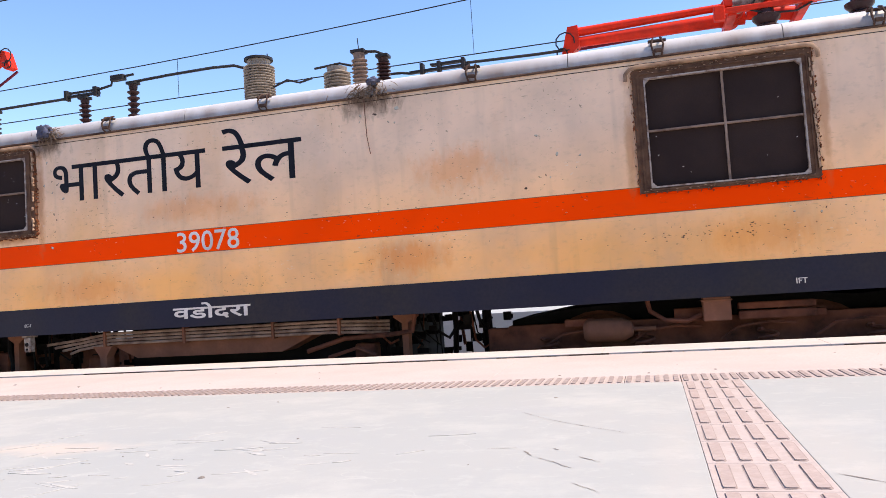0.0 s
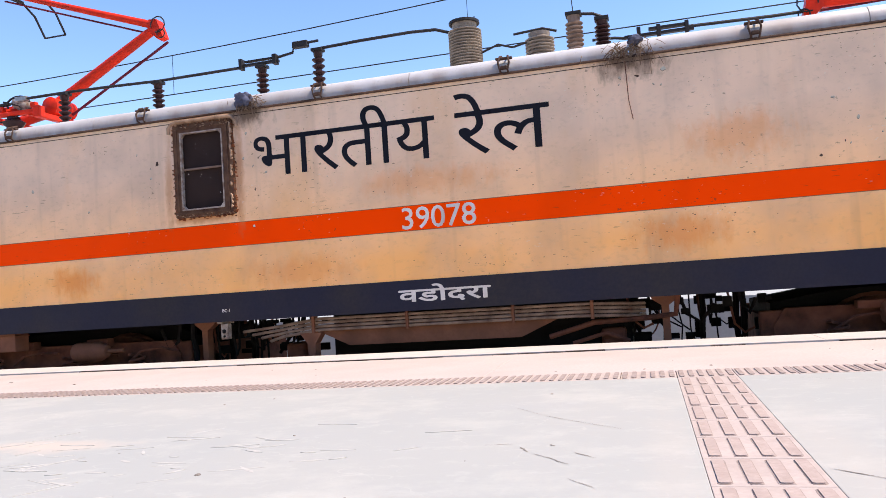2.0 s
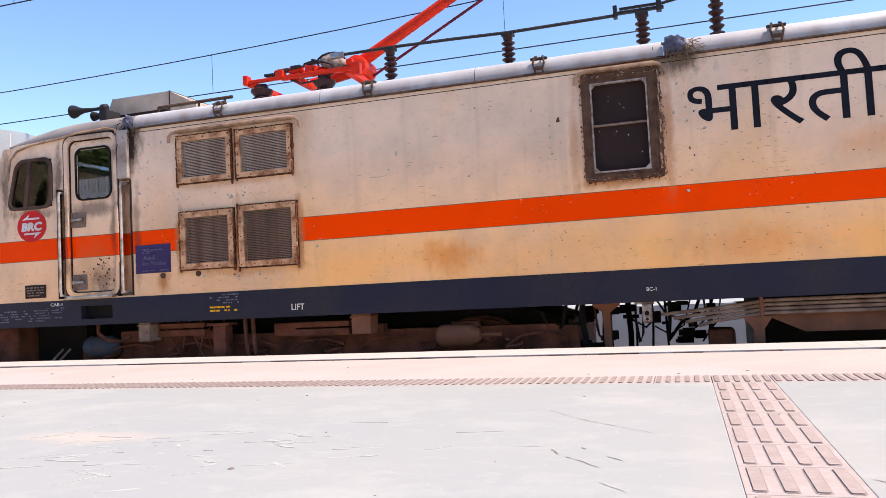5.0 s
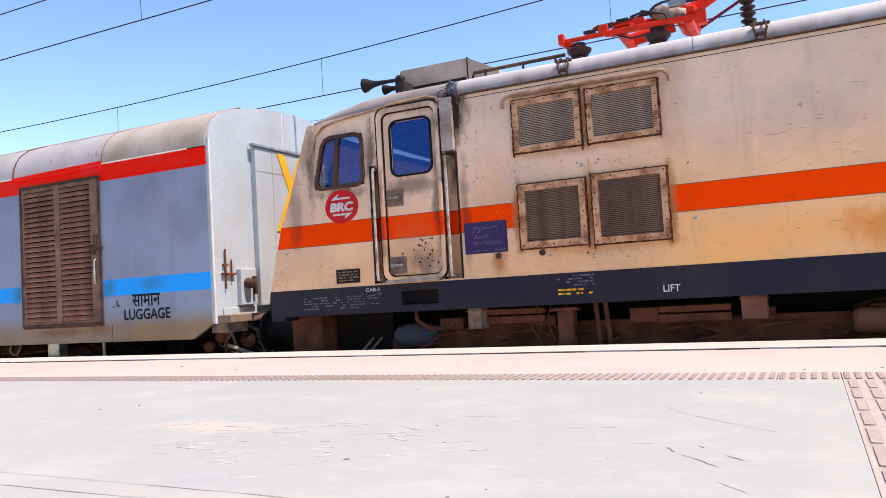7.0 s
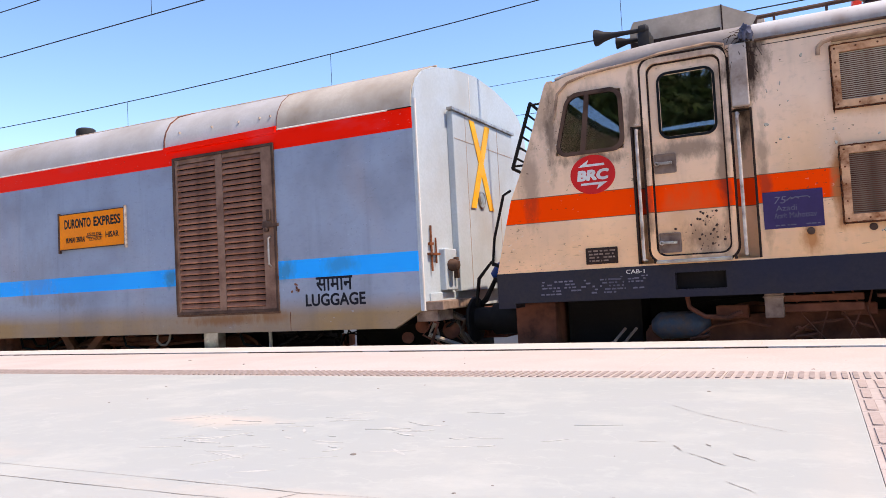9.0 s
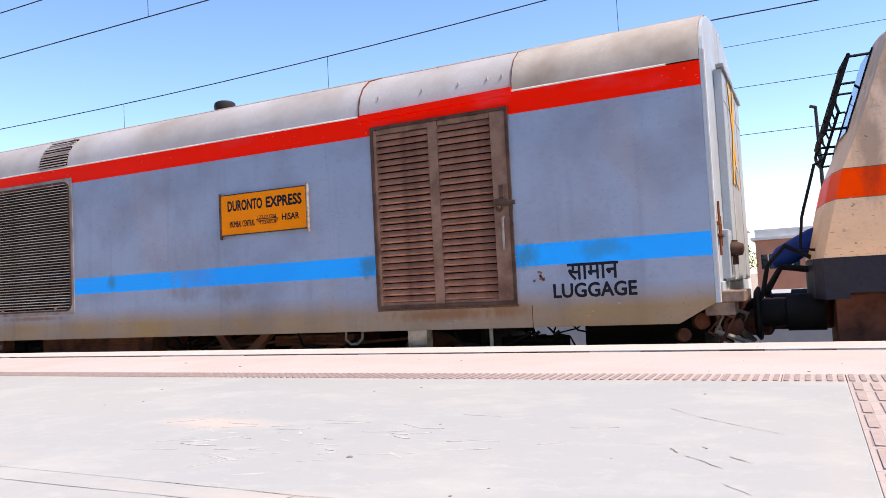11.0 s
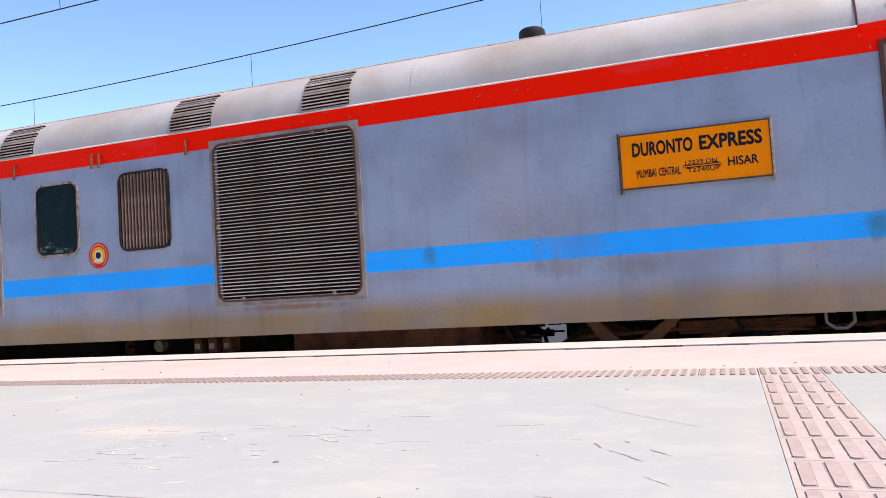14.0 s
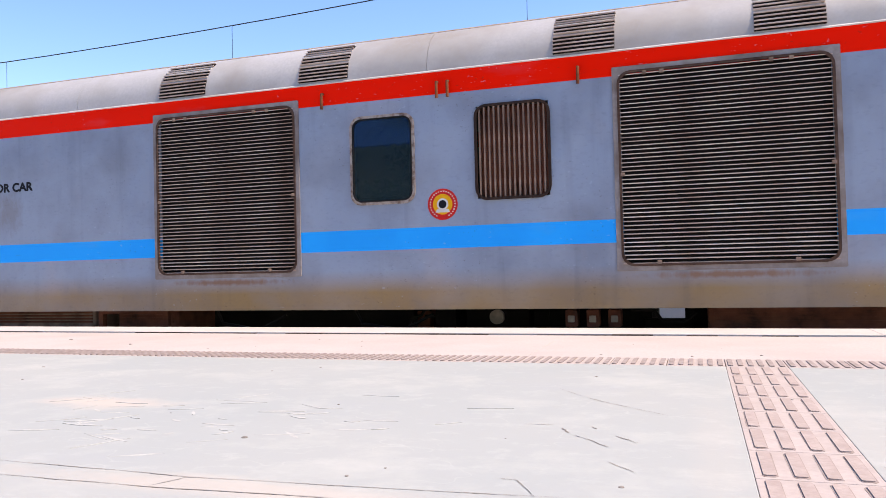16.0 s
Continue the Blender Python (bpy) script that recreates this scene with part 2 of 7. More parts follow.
M_UNDER = surf("underframe_grime", (0.20, 0.072, 0.044), (0.05, 0.024, 0.018), 0.85, scale=4.0)
M_TANK = surf("transformer_rust", (0.25, 0.105, 0.062), (0.13, 0.06, 0.04), 0.8, scale=3.0)
M_PIPE = surf("dusty_pipe", (0.30, 0.21, 0.16), (0.11, 0.065, 0.05), 0.7, scale=7.0)
M_STEEL = surf("bare_steel", (0.48, 0.45, 0.42), (0.2, 0.14, 0.1), 0.35, 0.8, scale=8.0)
M_RED = surf("pantograph_red", (0.78, 0.035, 0.012), (0.45, 0.03, 0.015), 0.4, scale=5.0, bump=0.15)
M_MAROON = surf("maroon_rod_paint", (0.16, 0.02, 0.035), None, 0.5, bump=0)
M_UNIT = surf("brown_unit_paint", (0.60, 0.475, 0.36), (0.34, 0.25, 0.18), 0.65, scale=3.0)
M_PORC = surf("brown_porcelain", (0.055, 0.026, 0.024), (0.03, 0.018, 0.018), 0.25, scale=6.0, bump=0.1)
M_GREYINS = surf("grey_ribbed_insulator", (0.36, 0.295, 0.235), (0.16, 0.13, 0.11), 0.5, scale=6.0)
M_BAR = surf("dark_busbar", (0.035, 0.032, 0.032), None, 0.5)
M_WIRE = surf("overhead_copper", (0.03, 0.035, 0.035), None, 0.5)
M_STRAW = surf("dry_straw", (0.24, 0.16, 0.11), (0.08, 0.05, 0.035), 0.95, scale=30.0)
M_RAG = surf("blue_grey_rag", (0.10, 0.105, 0.15), (0.04, 0.04, 0.06), 0.9, scale=14.0)
M_LETTER = surf("black_lettering", (0.012, 0.012, 0.018), None, 0.5, bump=0)
M_PALE = surf("pale_lettering", (0.70, 0.66, 0.62), (0.55, 0.48, 0.42), 0.6, bump=0)
M_YELLOW = surf("yellow_paint", (0.85, 0.42, 0.01), (0.7, 0.3, 0.01), 0.45, bump=0.05)
M_SIGN = surf("amber_board", (0.98, 0.26, 0.0), (0.86, 0.21, 0.0), 0.4, scale=1.2, bump=0.05)
M_BADGE = surf("red_enamel", (0.66, 0.022, 0.02), (0.5, 0.02, 0.02), 0.4, bump=0.05)
M_DIM = surf("faded_print", (0.17, 0.16, 0.21), (0.07, 0.065, 0.09), 0.6, bump=0)
M_POSTER = surf("purple_vinyl", (0.055, 0.035, 0.11), (0.04, 0.028, 0.08), 0.45, bump=0.05)
M_BLUE = surf("blue_cover", (0.015, 0.05, 0.24), (0.01, 0.03, 0.12), 0.5)
M_RUBBER = surf("black_rubber", (0.015, 0.014, 0.014), None, 0.7)
M_CYL = surf("dusty_blue_cylinder", (0.055, 0.075, 0.11), (0.12, 0.08, 0.06), 0.5, scale=9.0)
# soot and dark seams; also shade painted on the cooling unit and recess edges
M_SOOTSHADE = surf("soot_seam", (0.030, 0.019, 0.016), (0.06, 0.035, 0.025), 0.9, scale=12.0)
M_RAILING = surf("worn_rail_steel", (0.62, 0.55, 0.49), (0.17, 0.10, 0.07), 0.45, 0.3, scale=9.0)
M_TRIM = surf("dirty_cream_trim", (0.44, 0.36, 0.31), (0.20, 0.14, 0.11), 0.6, scale=6.0)
M_SCRAPE = surf("scraped_primer", (0.50, 0.48, 0.39), (0.33, 0.29, 0.22), 0.7, scale=9.0)


def cement():
    """Bleached trowelled cement: pale greenish grey, with lighter smears and dusty stains."""
    m, nt, b, co = start("bleached_cement", 0.75)
    broad = ramp(nt, noise_tex(nt, co, 0.55, 6.0), 0.35, 0.7)
    c = mix(nt, broad, (0.332, 0.345, 0.333), (0.362, 0.362, 0.34))
    smear = ramp(nt, noise_tex(nt, co, 1.7, 9.0, (1.0, 1.1, 1), 0.68), 0.50, 0.72)
    c = mix(nt, times(nt, smear, 0.6), c, (0.46, 0.45, 0.41))
    swirl = noise_tex(nt, co, 2.6, 2.5, (1.0, 1.3, 1))
    line = times(nt, ramp(nt, swirl, 0.494, 0.499), ramp(nt, swirl, 0.501, 0.506, 1.0, 0.0))
    line = times(nt, line, ramp(nt, noise_tex(nt, co, 3.3, 3.0), 0.50, 0.60, 0.0, 0.22))
    c = mix(nt, line, c, (0.52, 0.50, 0.46))
    scuff = ramp(nt, noise_tex(nt, co, 8.0, 8.0, (0.8, 1.1, 1), 0.7), 0.55, 0.70, 0.0, 0.4)
    c = mix(nt, scuff, c, (0.455, 0.45, 0.42))
    grey = ramp(nt, noise_tex(nt, co, 1.1, 5.0, (0.8, 1.8, 1)), 0.55, 0.75)
    c = mix(nt, times(nt, grey, 0.4), c, (0.33, 0.34, 0.345))
    c = mix(nt, times(nt, ramp(nt, noise_tex(nt, co, 45.0, 3.0), 0.62, 0.75), 0.35), c, (0.315, 0.315, 0.305))
    # dusty peach stains
    edge = noise_tex(nt, co, 3.5, 6.0, (1.0, 1.6, 1), 0.65)
    for px, py, rx, ry, s in ((-2.47, 2.66, 0.42, 0.16, 0.8), (-1.2, 1.68, 0.9, 0.10, 0.55), (-3.4, 1.9, 0.7, 0.25, 0.5), (0.52, 2.2, 0.16, 1.3, 0.15), (0.04, 2.3, 0.10, 1.3, 0.15)):
        mp = node(nt, "ShaderNodeMapping", {"Vector": co})
        mp.inputs["Location"].default_value = (-px / rx, -py / ry, 0.0)
        mp.inputs["Scale"].default_value = (1 / rx, 1 / ry, 0.0)
        ln = nt.nodes.new("ShaderNodeVectorMath")
        ln.operation = "LENGTH"
        nt.links.new(mp.outputs[0], ln.inputs[0])
        add = nt.nodes.new("ShaderNodeMath")
        add.operation = "MULTIPLY_ADD"
        nt.links.new(edge, add.inputs[0])
        add.inputs[1].default_value = 1.6
        nt.links.new(ln.outputs["Value"], add.inputs[2])
        c = mix(nt, ramp(nt, add.outputs[0], 1.1, 1.8, s, 0.0), c, (0.47, 0.405, 0.35))
    nt.links.new(c, b.inputs["Base Color"])
    relief(nt, b, co, 30.0, 0.15)
    return m


M_CEMENT = cement()
M_PINK = surf("pink_paver", (0.495, 0.425, 0.395), (0.44, 0.375, 0.345), 0.8, scale=1.2, fine=50.0, vary=0.12)
M_COPING = surf("bleached_coping", (0.53, 0.485, 0.46), (0.46, 0.41, 0.385), 0.8, scale=1.5, fine=50.0, vary=0.2)
M_TILEDARK = surf("grime_round_tile_bars", (0.285, 0.23, 0.21), (0.39, 0.325, 0.30), 0.9, scale=20.0)
M_TILE = surf("pink_tactile_tile", (0.465, 0.395, 0.365), (0.385, 0.32, 0.29), 0.8, scale=5.0, fine=50.0, vary=0.4)
M_TILEBAR = surf("worn_tile_bar", (0.37, 0.295, 0.265), (0.44, 0.36, 0.325), 0.75, scale=8.0, fine=60.0)
M_CRACK = surf("crack_dirt", (0.20, 0.175, 0.155), (0.36, 0.33, 0.30), 0.95, scale=14.0)
M_BALLAST = surf("ballast", (0.30, 0.26, 0.23), (0.13, 0.11, 0.10), 0.95, scale=9.0, fine=24.0, bump=1.0)
M_EARTH = surf("dry_earth", (0.40, 0.33, 0.26), (0.30, 0.24, 0.18), 0.95, scale=0.2, fine=3.0)
M_RAILST = surf("rail_steel", (0.22, 0.15, 0.11), (0.10, 0.06, 0.04), 0.55, 0.5, scale=6.0)
M_BRICK = surf("terracotta_wall", (0.50, 0.24, 0.16), (0.38, 0.19, 0.13), 0.85, scale=0.8)
M_LIME = surf("limewashed_wall", (0.70, 0.68, 0.64), (0.55, 0.52, 0.48), 0.85, scale=0.7)
M_LEAF = surf("leaves", (0.055, 0.085, 0.022), (0.10, 0.12, 0.035), 0.65, scale=1.5, fine=9.0, bump=0)
M_BARK = surf("bark", (0.13, 0.09, 0.06), None, 0.95, scale=8.0, bump=0.8)
M_SHED = surf("blue_shed_sheet", (0.014, 0.10, 0.48), (0.012, 0.07, 0.36), 0.5, scale=1.0)
M_SHEDWHITE = surf("white_shed_sheet", (0.85, 0.85, 0.85), None, 0.5)


def glass(name, tint, rough=0.02, spec=0.6, ior=1.5, clear=1.0):
    m, nt, b, co = start(name, rough)
    b.inputs["Base Color"].default_value = rgba(tint)
    b.inputs["Transmission Weight"].default_value = clear
    b.inputs["IOR"].default_value = ior
    b.inputs["Specular IOR Level"].default_value = spec
    relief(nt, b, co, 3.0, 0.02, 0.01)
    return m


M_GLASS = glass("cab_glass", (0.20, 0.23, 0.27), 0.02, 0.5, 2.5)
M_DGLASS = glass("tinted_coach_glass", (0.022, 0.045, 0.055), spec=0.4, ior=1.6, clear=0.45)


# ---- mesh helpers ----
def BM():
    return bmesh.new()


def face(bm, vs):
    try:
        return bm.faces.new(vs)
    except ValueError:
        return None


def box(bm, x0, x1, y0, y1, z0, z1, bevel=0.0):
    v = [bm.verts.new((x, y, z)) for x in (x0, x1) for y in (y0, y1) for z in (z0, z1)]
    fs = [face(bm, [v[i] for i in q]) for q in ((0, 1, 3, 2), (4, 6, 7, 5), (0, 4, 5, 1), (2, 3, 7, 6), (0, 2, 6, 4), (1, 5, 7, 3))]
    if bevel:
        es = list({e for f in fs for e in f.edges})
        bmesh.ops.bevel(bm, geom=es, offset=bevel, segments=2, affect="EDGES", profile=0.5)
    return bm


def pipe(bm, pts, r, n=8, radii=None):
    """A tube along points, capped."""
    pts = [Vector(p) for p in pts]
    rings = []
    side = None
    for i, p in enumerate(pts):
        d = (pts[min(i + 1, len(pts) - 1)] - pts[max(i - 1, 0)]).normalized()
        if side is None or abs(side.dot(d)) > 0.98:
            side = d.cross(Vector((0, 0, 1)) if abs(d.z) < 0.9 else Vector((1, 0, 0)))
        side = (side - d * side.dot(d)).normalized()
        up = d.cross(side)
        rr = radii[i] if radii else r
        rings.append([bm.verts.new(p + (side * math.cos(a) + up * math.sin(a)) * rr) for a in (2 * math.pi * k / n for k in range(n))])
    for a, b in zip(rings, rings[1:]):
        for k in range(n):
            face(bm, (a[k], a[(k + 1) % n], b[(k + 1) % n], b[k]))
    face(bm, rings[0][::-1])
    face(bm, rings[-1])
    return bm


def lathe(bm, origin, axis, profile, n=16):
    """Profile of (radius, height) turned about an axis through origin."""
    q = Vector((0, 0, 1)).rotation_difference(Vector(axis))
    o = Vector(origin)
    rings = [[bm.verts.new(o + q @ Vector((max(r, 1e-4) * math.cos(2 * math.pi * k / n), max(r, 1e-4) * math.sin(2 * math.pi * k / n), h))) for k in range(n)] for r, h in profile]
    for a, b in zip(rings, rings[1:]):
        for k in range(n):
            face(bm, (a[k], a[(k + 1) % n], b[(k + 1) % n], b[k]))
    face(bm, rings[0][::-1])
    face(bm, rings[-1])
    return bm


def prism(bm, poly, a, b, plane="xz"):
    """A polygon in a plane, drawn out from a to b along the third axis."""
    def at(u, v, w):
        return {"xz": (u, w, v), "yz": (w, u, v), "xy": (u, v, w)}[plane]
    lo = [bm.verts.new(at(u, v, a)) for u, v in poly]
    hi = [bm.verts.new(at(u, v, b)) for u, v in poly]
    face(bm, lo[::-1])
    face(bm, hi)
    for i in range(len(poly)):
        j = (i + 1) % len(poly)
        face(bm, (lo[i], lo[j], hi[j], hi[i]))
    return bm


def rrect(x0, x1, z0, z1, r, n=4, lean=0.0):
    out = []
    for cx, cz, a0 in ((x1 - r, z1 - r, 0), (x0 + r, z1 - r, 90), (x0 + r, z0 + r, 180), (x1 - r, z0 + r, 270)):
        for k in range(n + 1):
            a = radians(a0 + 90 * k / n)
            x, z = cx + r * math.cos(a), cz + r * math.sin(a)
            if lean and cx < (x0 + x1) / 2:
                x += lean * (z - z0)
            out.append((x, z))
    return out


def ring(bm, outer, inner, y0, y1):
    """A frame between two outlines of equal count, from y0 (front) to y1."""
    n = len(outer)
    g = [[bm.verts.new((x, y, z)) for x, z in pts] for pts, y in ((outer, y0), (inner, y0), (outer, y1), (inner, y1))]
    for i in range(n):
        j = (i + 1) % n
        face(bm, (g[0][i], g[1][i], g[1][j], g[0][j]))
        face(bm, (g[0][i], g[0][j], g[2][j], g[2][i]))
        face(bm, (g[1][i], g[3][i], g[3][j], g[1][j]))
        face(bm, (g[2][i], g[2][j], g[3][j], g[3][i]))
    return bm


def panel(bm, x0, x1, z0, z1, y0, y1, holes=(), bend=None, xs=(), zs=()):
    """A wall from y0 to y1 thick with openings through it; bend(x, z) moves its corners."""
    X = sorted({x0, x1, *xs, *(h[i] for h in holes for i in (0, 1))})
    Z = sorted({z0, z1, *zs, *(h[i] for h in holes for i in (2, 3))})

    def solid(i, j):
        if not (0 <= i < len(X) - 1 and 0 <= j < len(Z) - 1):
            return False
        x, z = (X[i] + X[i + 1]) / 2, (Z[j] + Z[j + 1]) / 2
        return not any(h[0] < x < h[1] and h[2] < z < h[3] for h in holes)
    made = {}

    def V(i, j, k):
        if (i, j, k) not in made:
            x, z = bend(X[i], Z[j]) if bend else (X[i], Z[j])
            made[i, j, k] = bm.verts.new((x, (y0, y1)[k], z))
        return made[i, j, k]
    for i in range(len(X) - 1):
        for j in range(len(Z) - 1):
            if not solid(i, j):
                continue
            face(bm, (V(i, j, 0), V(i + 1, j, 0), V(i + 1, j + 1, 0), V(i, j + 1, 0)))
            face(bm, (V(i, j, 1), V(i, j + 1, 1), V(i + 1, j + 1, 1), V(i + 1, j, 1)))
            for di, dj, a, b in ((-1, 0, (i, j), (i, j + 1)), (1, 0, (i + 1, j + 1), (i + 1, j)), (0, -1, (i + 1, j), (i, j)), (0, 1, (i, j + 1), (i + 1, j + 1))):
                if not solid(i + di, j + dj):
                    face(bm, (V(*a, 0), V(*b, 0), V(*b, 1), V(*a, 1)))
    return bm


ORIGIN = {}


def thing(name, origin, label, category, group="", kind=""):
    e = new(name)
    e.location = origin
    ORIGIN[e.name] = Vector(origin)
    return tagged(e, label, category, group, kind)


def part(name, bm, material, parent=None, label="", smooth=False):
    """One mesh object, built in the place's coordinates, under a thing or a part (or on its own)."""
    root = parent
    while root is not None and root.parent is not None:
        root = root.parent
    if root is not None:
        bmesh.ops.translate(bm, verts=bm.verts, vec=-ORIGIN[root.name])
    bmesh.ops.recalc_face_normals(bm, faces=bm.faces)
    me = bpy.data.meshes.new(name)
    bm.to_mesh(me)
    bm.free()
    if smooth:
        me.polygons.foreach_set("use_smooth", [True] * len(me.polygons))
        me.set_sharp_from_angle(angle=radians(38))
    me.materials.append(material)
    ob = new(name, me)
    ob.parent = parent
    if label:
        ob["label"] = label
    if name in STUFF:
        ob["kind"] = "stuff"
    return ob


STUFF = {"bolts", "rust_scale", "paint_chips", "straw_nest", "grime_clump", "catches", "roof_rivets", "small_writing", "yellow_stencil", "plate_writing", "sticker_line", "sticker_writing", "end_writing", "smudge"}


def again(ob, dx=0.0, dy=0.0, dz=0.0, parent=None):
    """A second object on the same mesh, moved by dx, dy, dz."""
    o = new(ob.name.split(".")[0], ob.data)
    o.parent = parent or ob.parent
    o.location = (ob.location[0] + dx, ob.location[1] + dy, ob.location[2] + dz)
    if "label" in ob:
        o["label"] = ob["label"]
    return o


def words(name, text, x0, x1, z0, z1, y, material, parent, label="", bold=0.0, lean=0.0, depth=0.001):
    """Painted writing fitted into a box on a wall that faces -y."""
    cu = bpy.data.curves.new(name, "FONT")
    cu.body, cu.size, cu.extrude, cu.resolution_u = text, 1.0, 0.004, 3
    tmp = new("tmp", cu)
    bpy.context.view_layer.update()
    me = bpy.data.meshes.new_from_object(tmp.evaluated_get(bpy.context.evaluated_depsgraph_get()))
    bpy.data.objects.remove(tmp)
    co = np.empty(len(me.vertices) * 3)
    me.vertices.foreach_get("co", co)
    co = co.reshape(-1, 3)
    faces = [tuple(p.vertices) for p in me.polygons]
    bpy.data.meshes.remove(me)
    shifts = [(0, 0)] if not bold else [(0, 0), (bold, 0), (-bold, 0), (0, bold), (0, -bold), (bold * 0.7, bold * 0.7), (-bold * 0.7, -bold * 0.7), (bold * 0.7, -bold * 0.7), (-bold * 0.7, bold * 0.7)]
    n = len(co)
    lo, hi = co.min(0) - bold, co.max(0) + bold
    allco, allf = [], []
    root = parent
    while root.parent is not None:
        root = root.parent
    o = ORIGIN[root.name]
    for k, (dx, dz) in enumerate(shifts):
        u, v = (co[:, 0] + dx - lo[0]) / (hi[0] - lo[0]), (co[:, 1] + dz - lo[1]) / (hi[1] - lo[1])
        out = np.empty_like(co)
        out[:, 0] = x0 + (x1 - x0) * u + lean * v * (z1 - z0) - o[0]
        out[:, 1] = y - depth * (co[:, 2] > 0) - 0.00012 * k - o[1]
        out[:, 2] = z0 + (z1 - z0) * v - o[2]
        allco.append(out)
        allf += [tuple(i + k * n for i in f) for f in faces]
    me = bpy.data.meshes.new(name)
    me.from_pydata(np.concatenate(allco).tolist(), [], allf)
    me.materials.append(material)
    me.update()
    ob = new(name, me)
    ob.parent = parent
    if label:
        ob["label"] = label
    return ob


def bars(name, x0, x1, z0, z1, y, rows, material, parent, seed=1, fill=0.6):
    """Small illegible writing, as rows of short bars."""
    rnd = random.Random(seed)
    bm = BM()
    h = (z1 - z0) / rows
    for r in range(rows):
        x = x0 + rnd.random() * 0.03
        while x < x1 - 0.01:
            w = rnd.uniform(0.01, 0.05)
            if rnd.random() < fill:
                box(bm, x, min(x + w, x1), y - 0.002, y, z0 + h * (r + 0.25), z0 + h * (r + 0.75))
            x += w + rnd.uniform(0.006, 0.02)
    return part(name, bm, material, parent)


def disc(bm, x, y, z, r, t=0.003, n=40, sx=1.0):
    lo = [bm.verts.new((x + r * sx * math.cos(2 * math.pi * k / n), y, z + r * math.sin(2 * math.pi * k / n))) for k in range(n)]
    hi = [bm.verts.new((v.co.x, y - t, v.co.z)) for v in lo]
    face(bm, lo)
    face(bm, hi[::-1])
    for k in range(n):
        face(bm, (lo[k], lo[(k + 1) % n], hi[(k + 1) % n], hi[k]))
    return bm


# ---- ground, platform, tracks ----
EDGE = 6.42
TRACKS = (8.18, 13.4, 28.0)
RAIL = -0.84

bm = BM()
box(bm, -1500, 1500, -1500, 2500, -2.2, -1.45)
ground = tagged(part("ground", bm, M_EARTH), "dry bare earth reaching to the horizon", "ground", kind="structure")

bm = BM()
prism(bm, [(EDGE, -1.44), (16.2, -1.44), (15.6, -1.06), (EDGE, -1.06)], -120, 120, "yz")
tagged(part("ballast_bed", bm, M_BALLAST), "dusty brown stone ballast under the tracks", "ballast", kind="structure")

bm = BM()
box(bm, -120, 120, -16, EDGE - 0.02, -1.44, -0.03)
platform = tagged(part("platform", bm, M_CEMENT), "bleached cement railway platform beside the track", "platform", kind="structure")
SX0, SX1, RY0, RY1 = 0.121, 0.421, 4.21, 4.51


def slab(name, x0, x1, y0, y1, mat_, label, z1=0.0):
    bm = BM()
    box(bm, x0, x1, y0, y1, -0.028, z1, 0.003)
    ob = part(name, bm, mat_, None)
    ob.parent = platform
    if label:
        ob["label"] = label
    return ob


slab("cement_screed", -120, SX0 - 0.001, -16, RY0 - 0.004, M_CEMENT, "pale trowelled cement surface")
slab("cement_screed", SX1 + 0.001, 120, -16, RY0 - 0.004, M_CEMENT, "pale trowelled cement surface")
slab("edge_paving", -120, -22.004, RY1 + 0.004, EDGE, M_PINK, "bleached pink paving along the platform edge")
slab("edge_paving", 9.004, 120, RY1 + 0.004, EDGE, M_PINK, "bleached pink paving along the platform edge")
slab("tactile_band", -120, -22.004, RY0, RY1, M_TILE, "pink tactile paving")
slab("tactile_band", 9.004, 120, RY0, RY1, M_TILE, "pink tactile paving")


def crack(pts, w):
    rnd = random.Random(int(1000 * abs(pts[0][0])))
    bm = BM()
    full = []
    for (xa, ya), (xb, yb) in zip(pts, pts[1:]):
        for k in range(5):
            f = k / 5
            j = 0 if k == 0 else 0.003
            full.append((xa + (xb - xa) * f + rnd.uniform(-j, j), ya + (yb - ya) * f + rnd.uniform(-j, j)))
    full.append(pts[-1])
    L, R = [], []
    for i, (x, y) in enumerate(full):
        a, b = full[max(i - 1, 0)], full[min(i + 1, len(full) - 1)]
        d = Vector((b[0] - a[0], b[1] - a[1])).normalized()
        h = w * rnd.uniform(0.12, 0.45) * (0.2 if i in (0, len(full) - 1) else 1)
        L.append(bm.verts.new((x - d.y * h, y + d.x * h, 0.0015)))
        R.append(bm.verts.new((x + d.y * h, y - d.x * h, 0.0015)))
    for i in range(len(L) - 1):
        face(bm, (L[i], L[i + 1], R[i + 1], R[i]))
    ob = part("crack", bm, M_CRACK, None)
    ob.parent = platform
    return ob


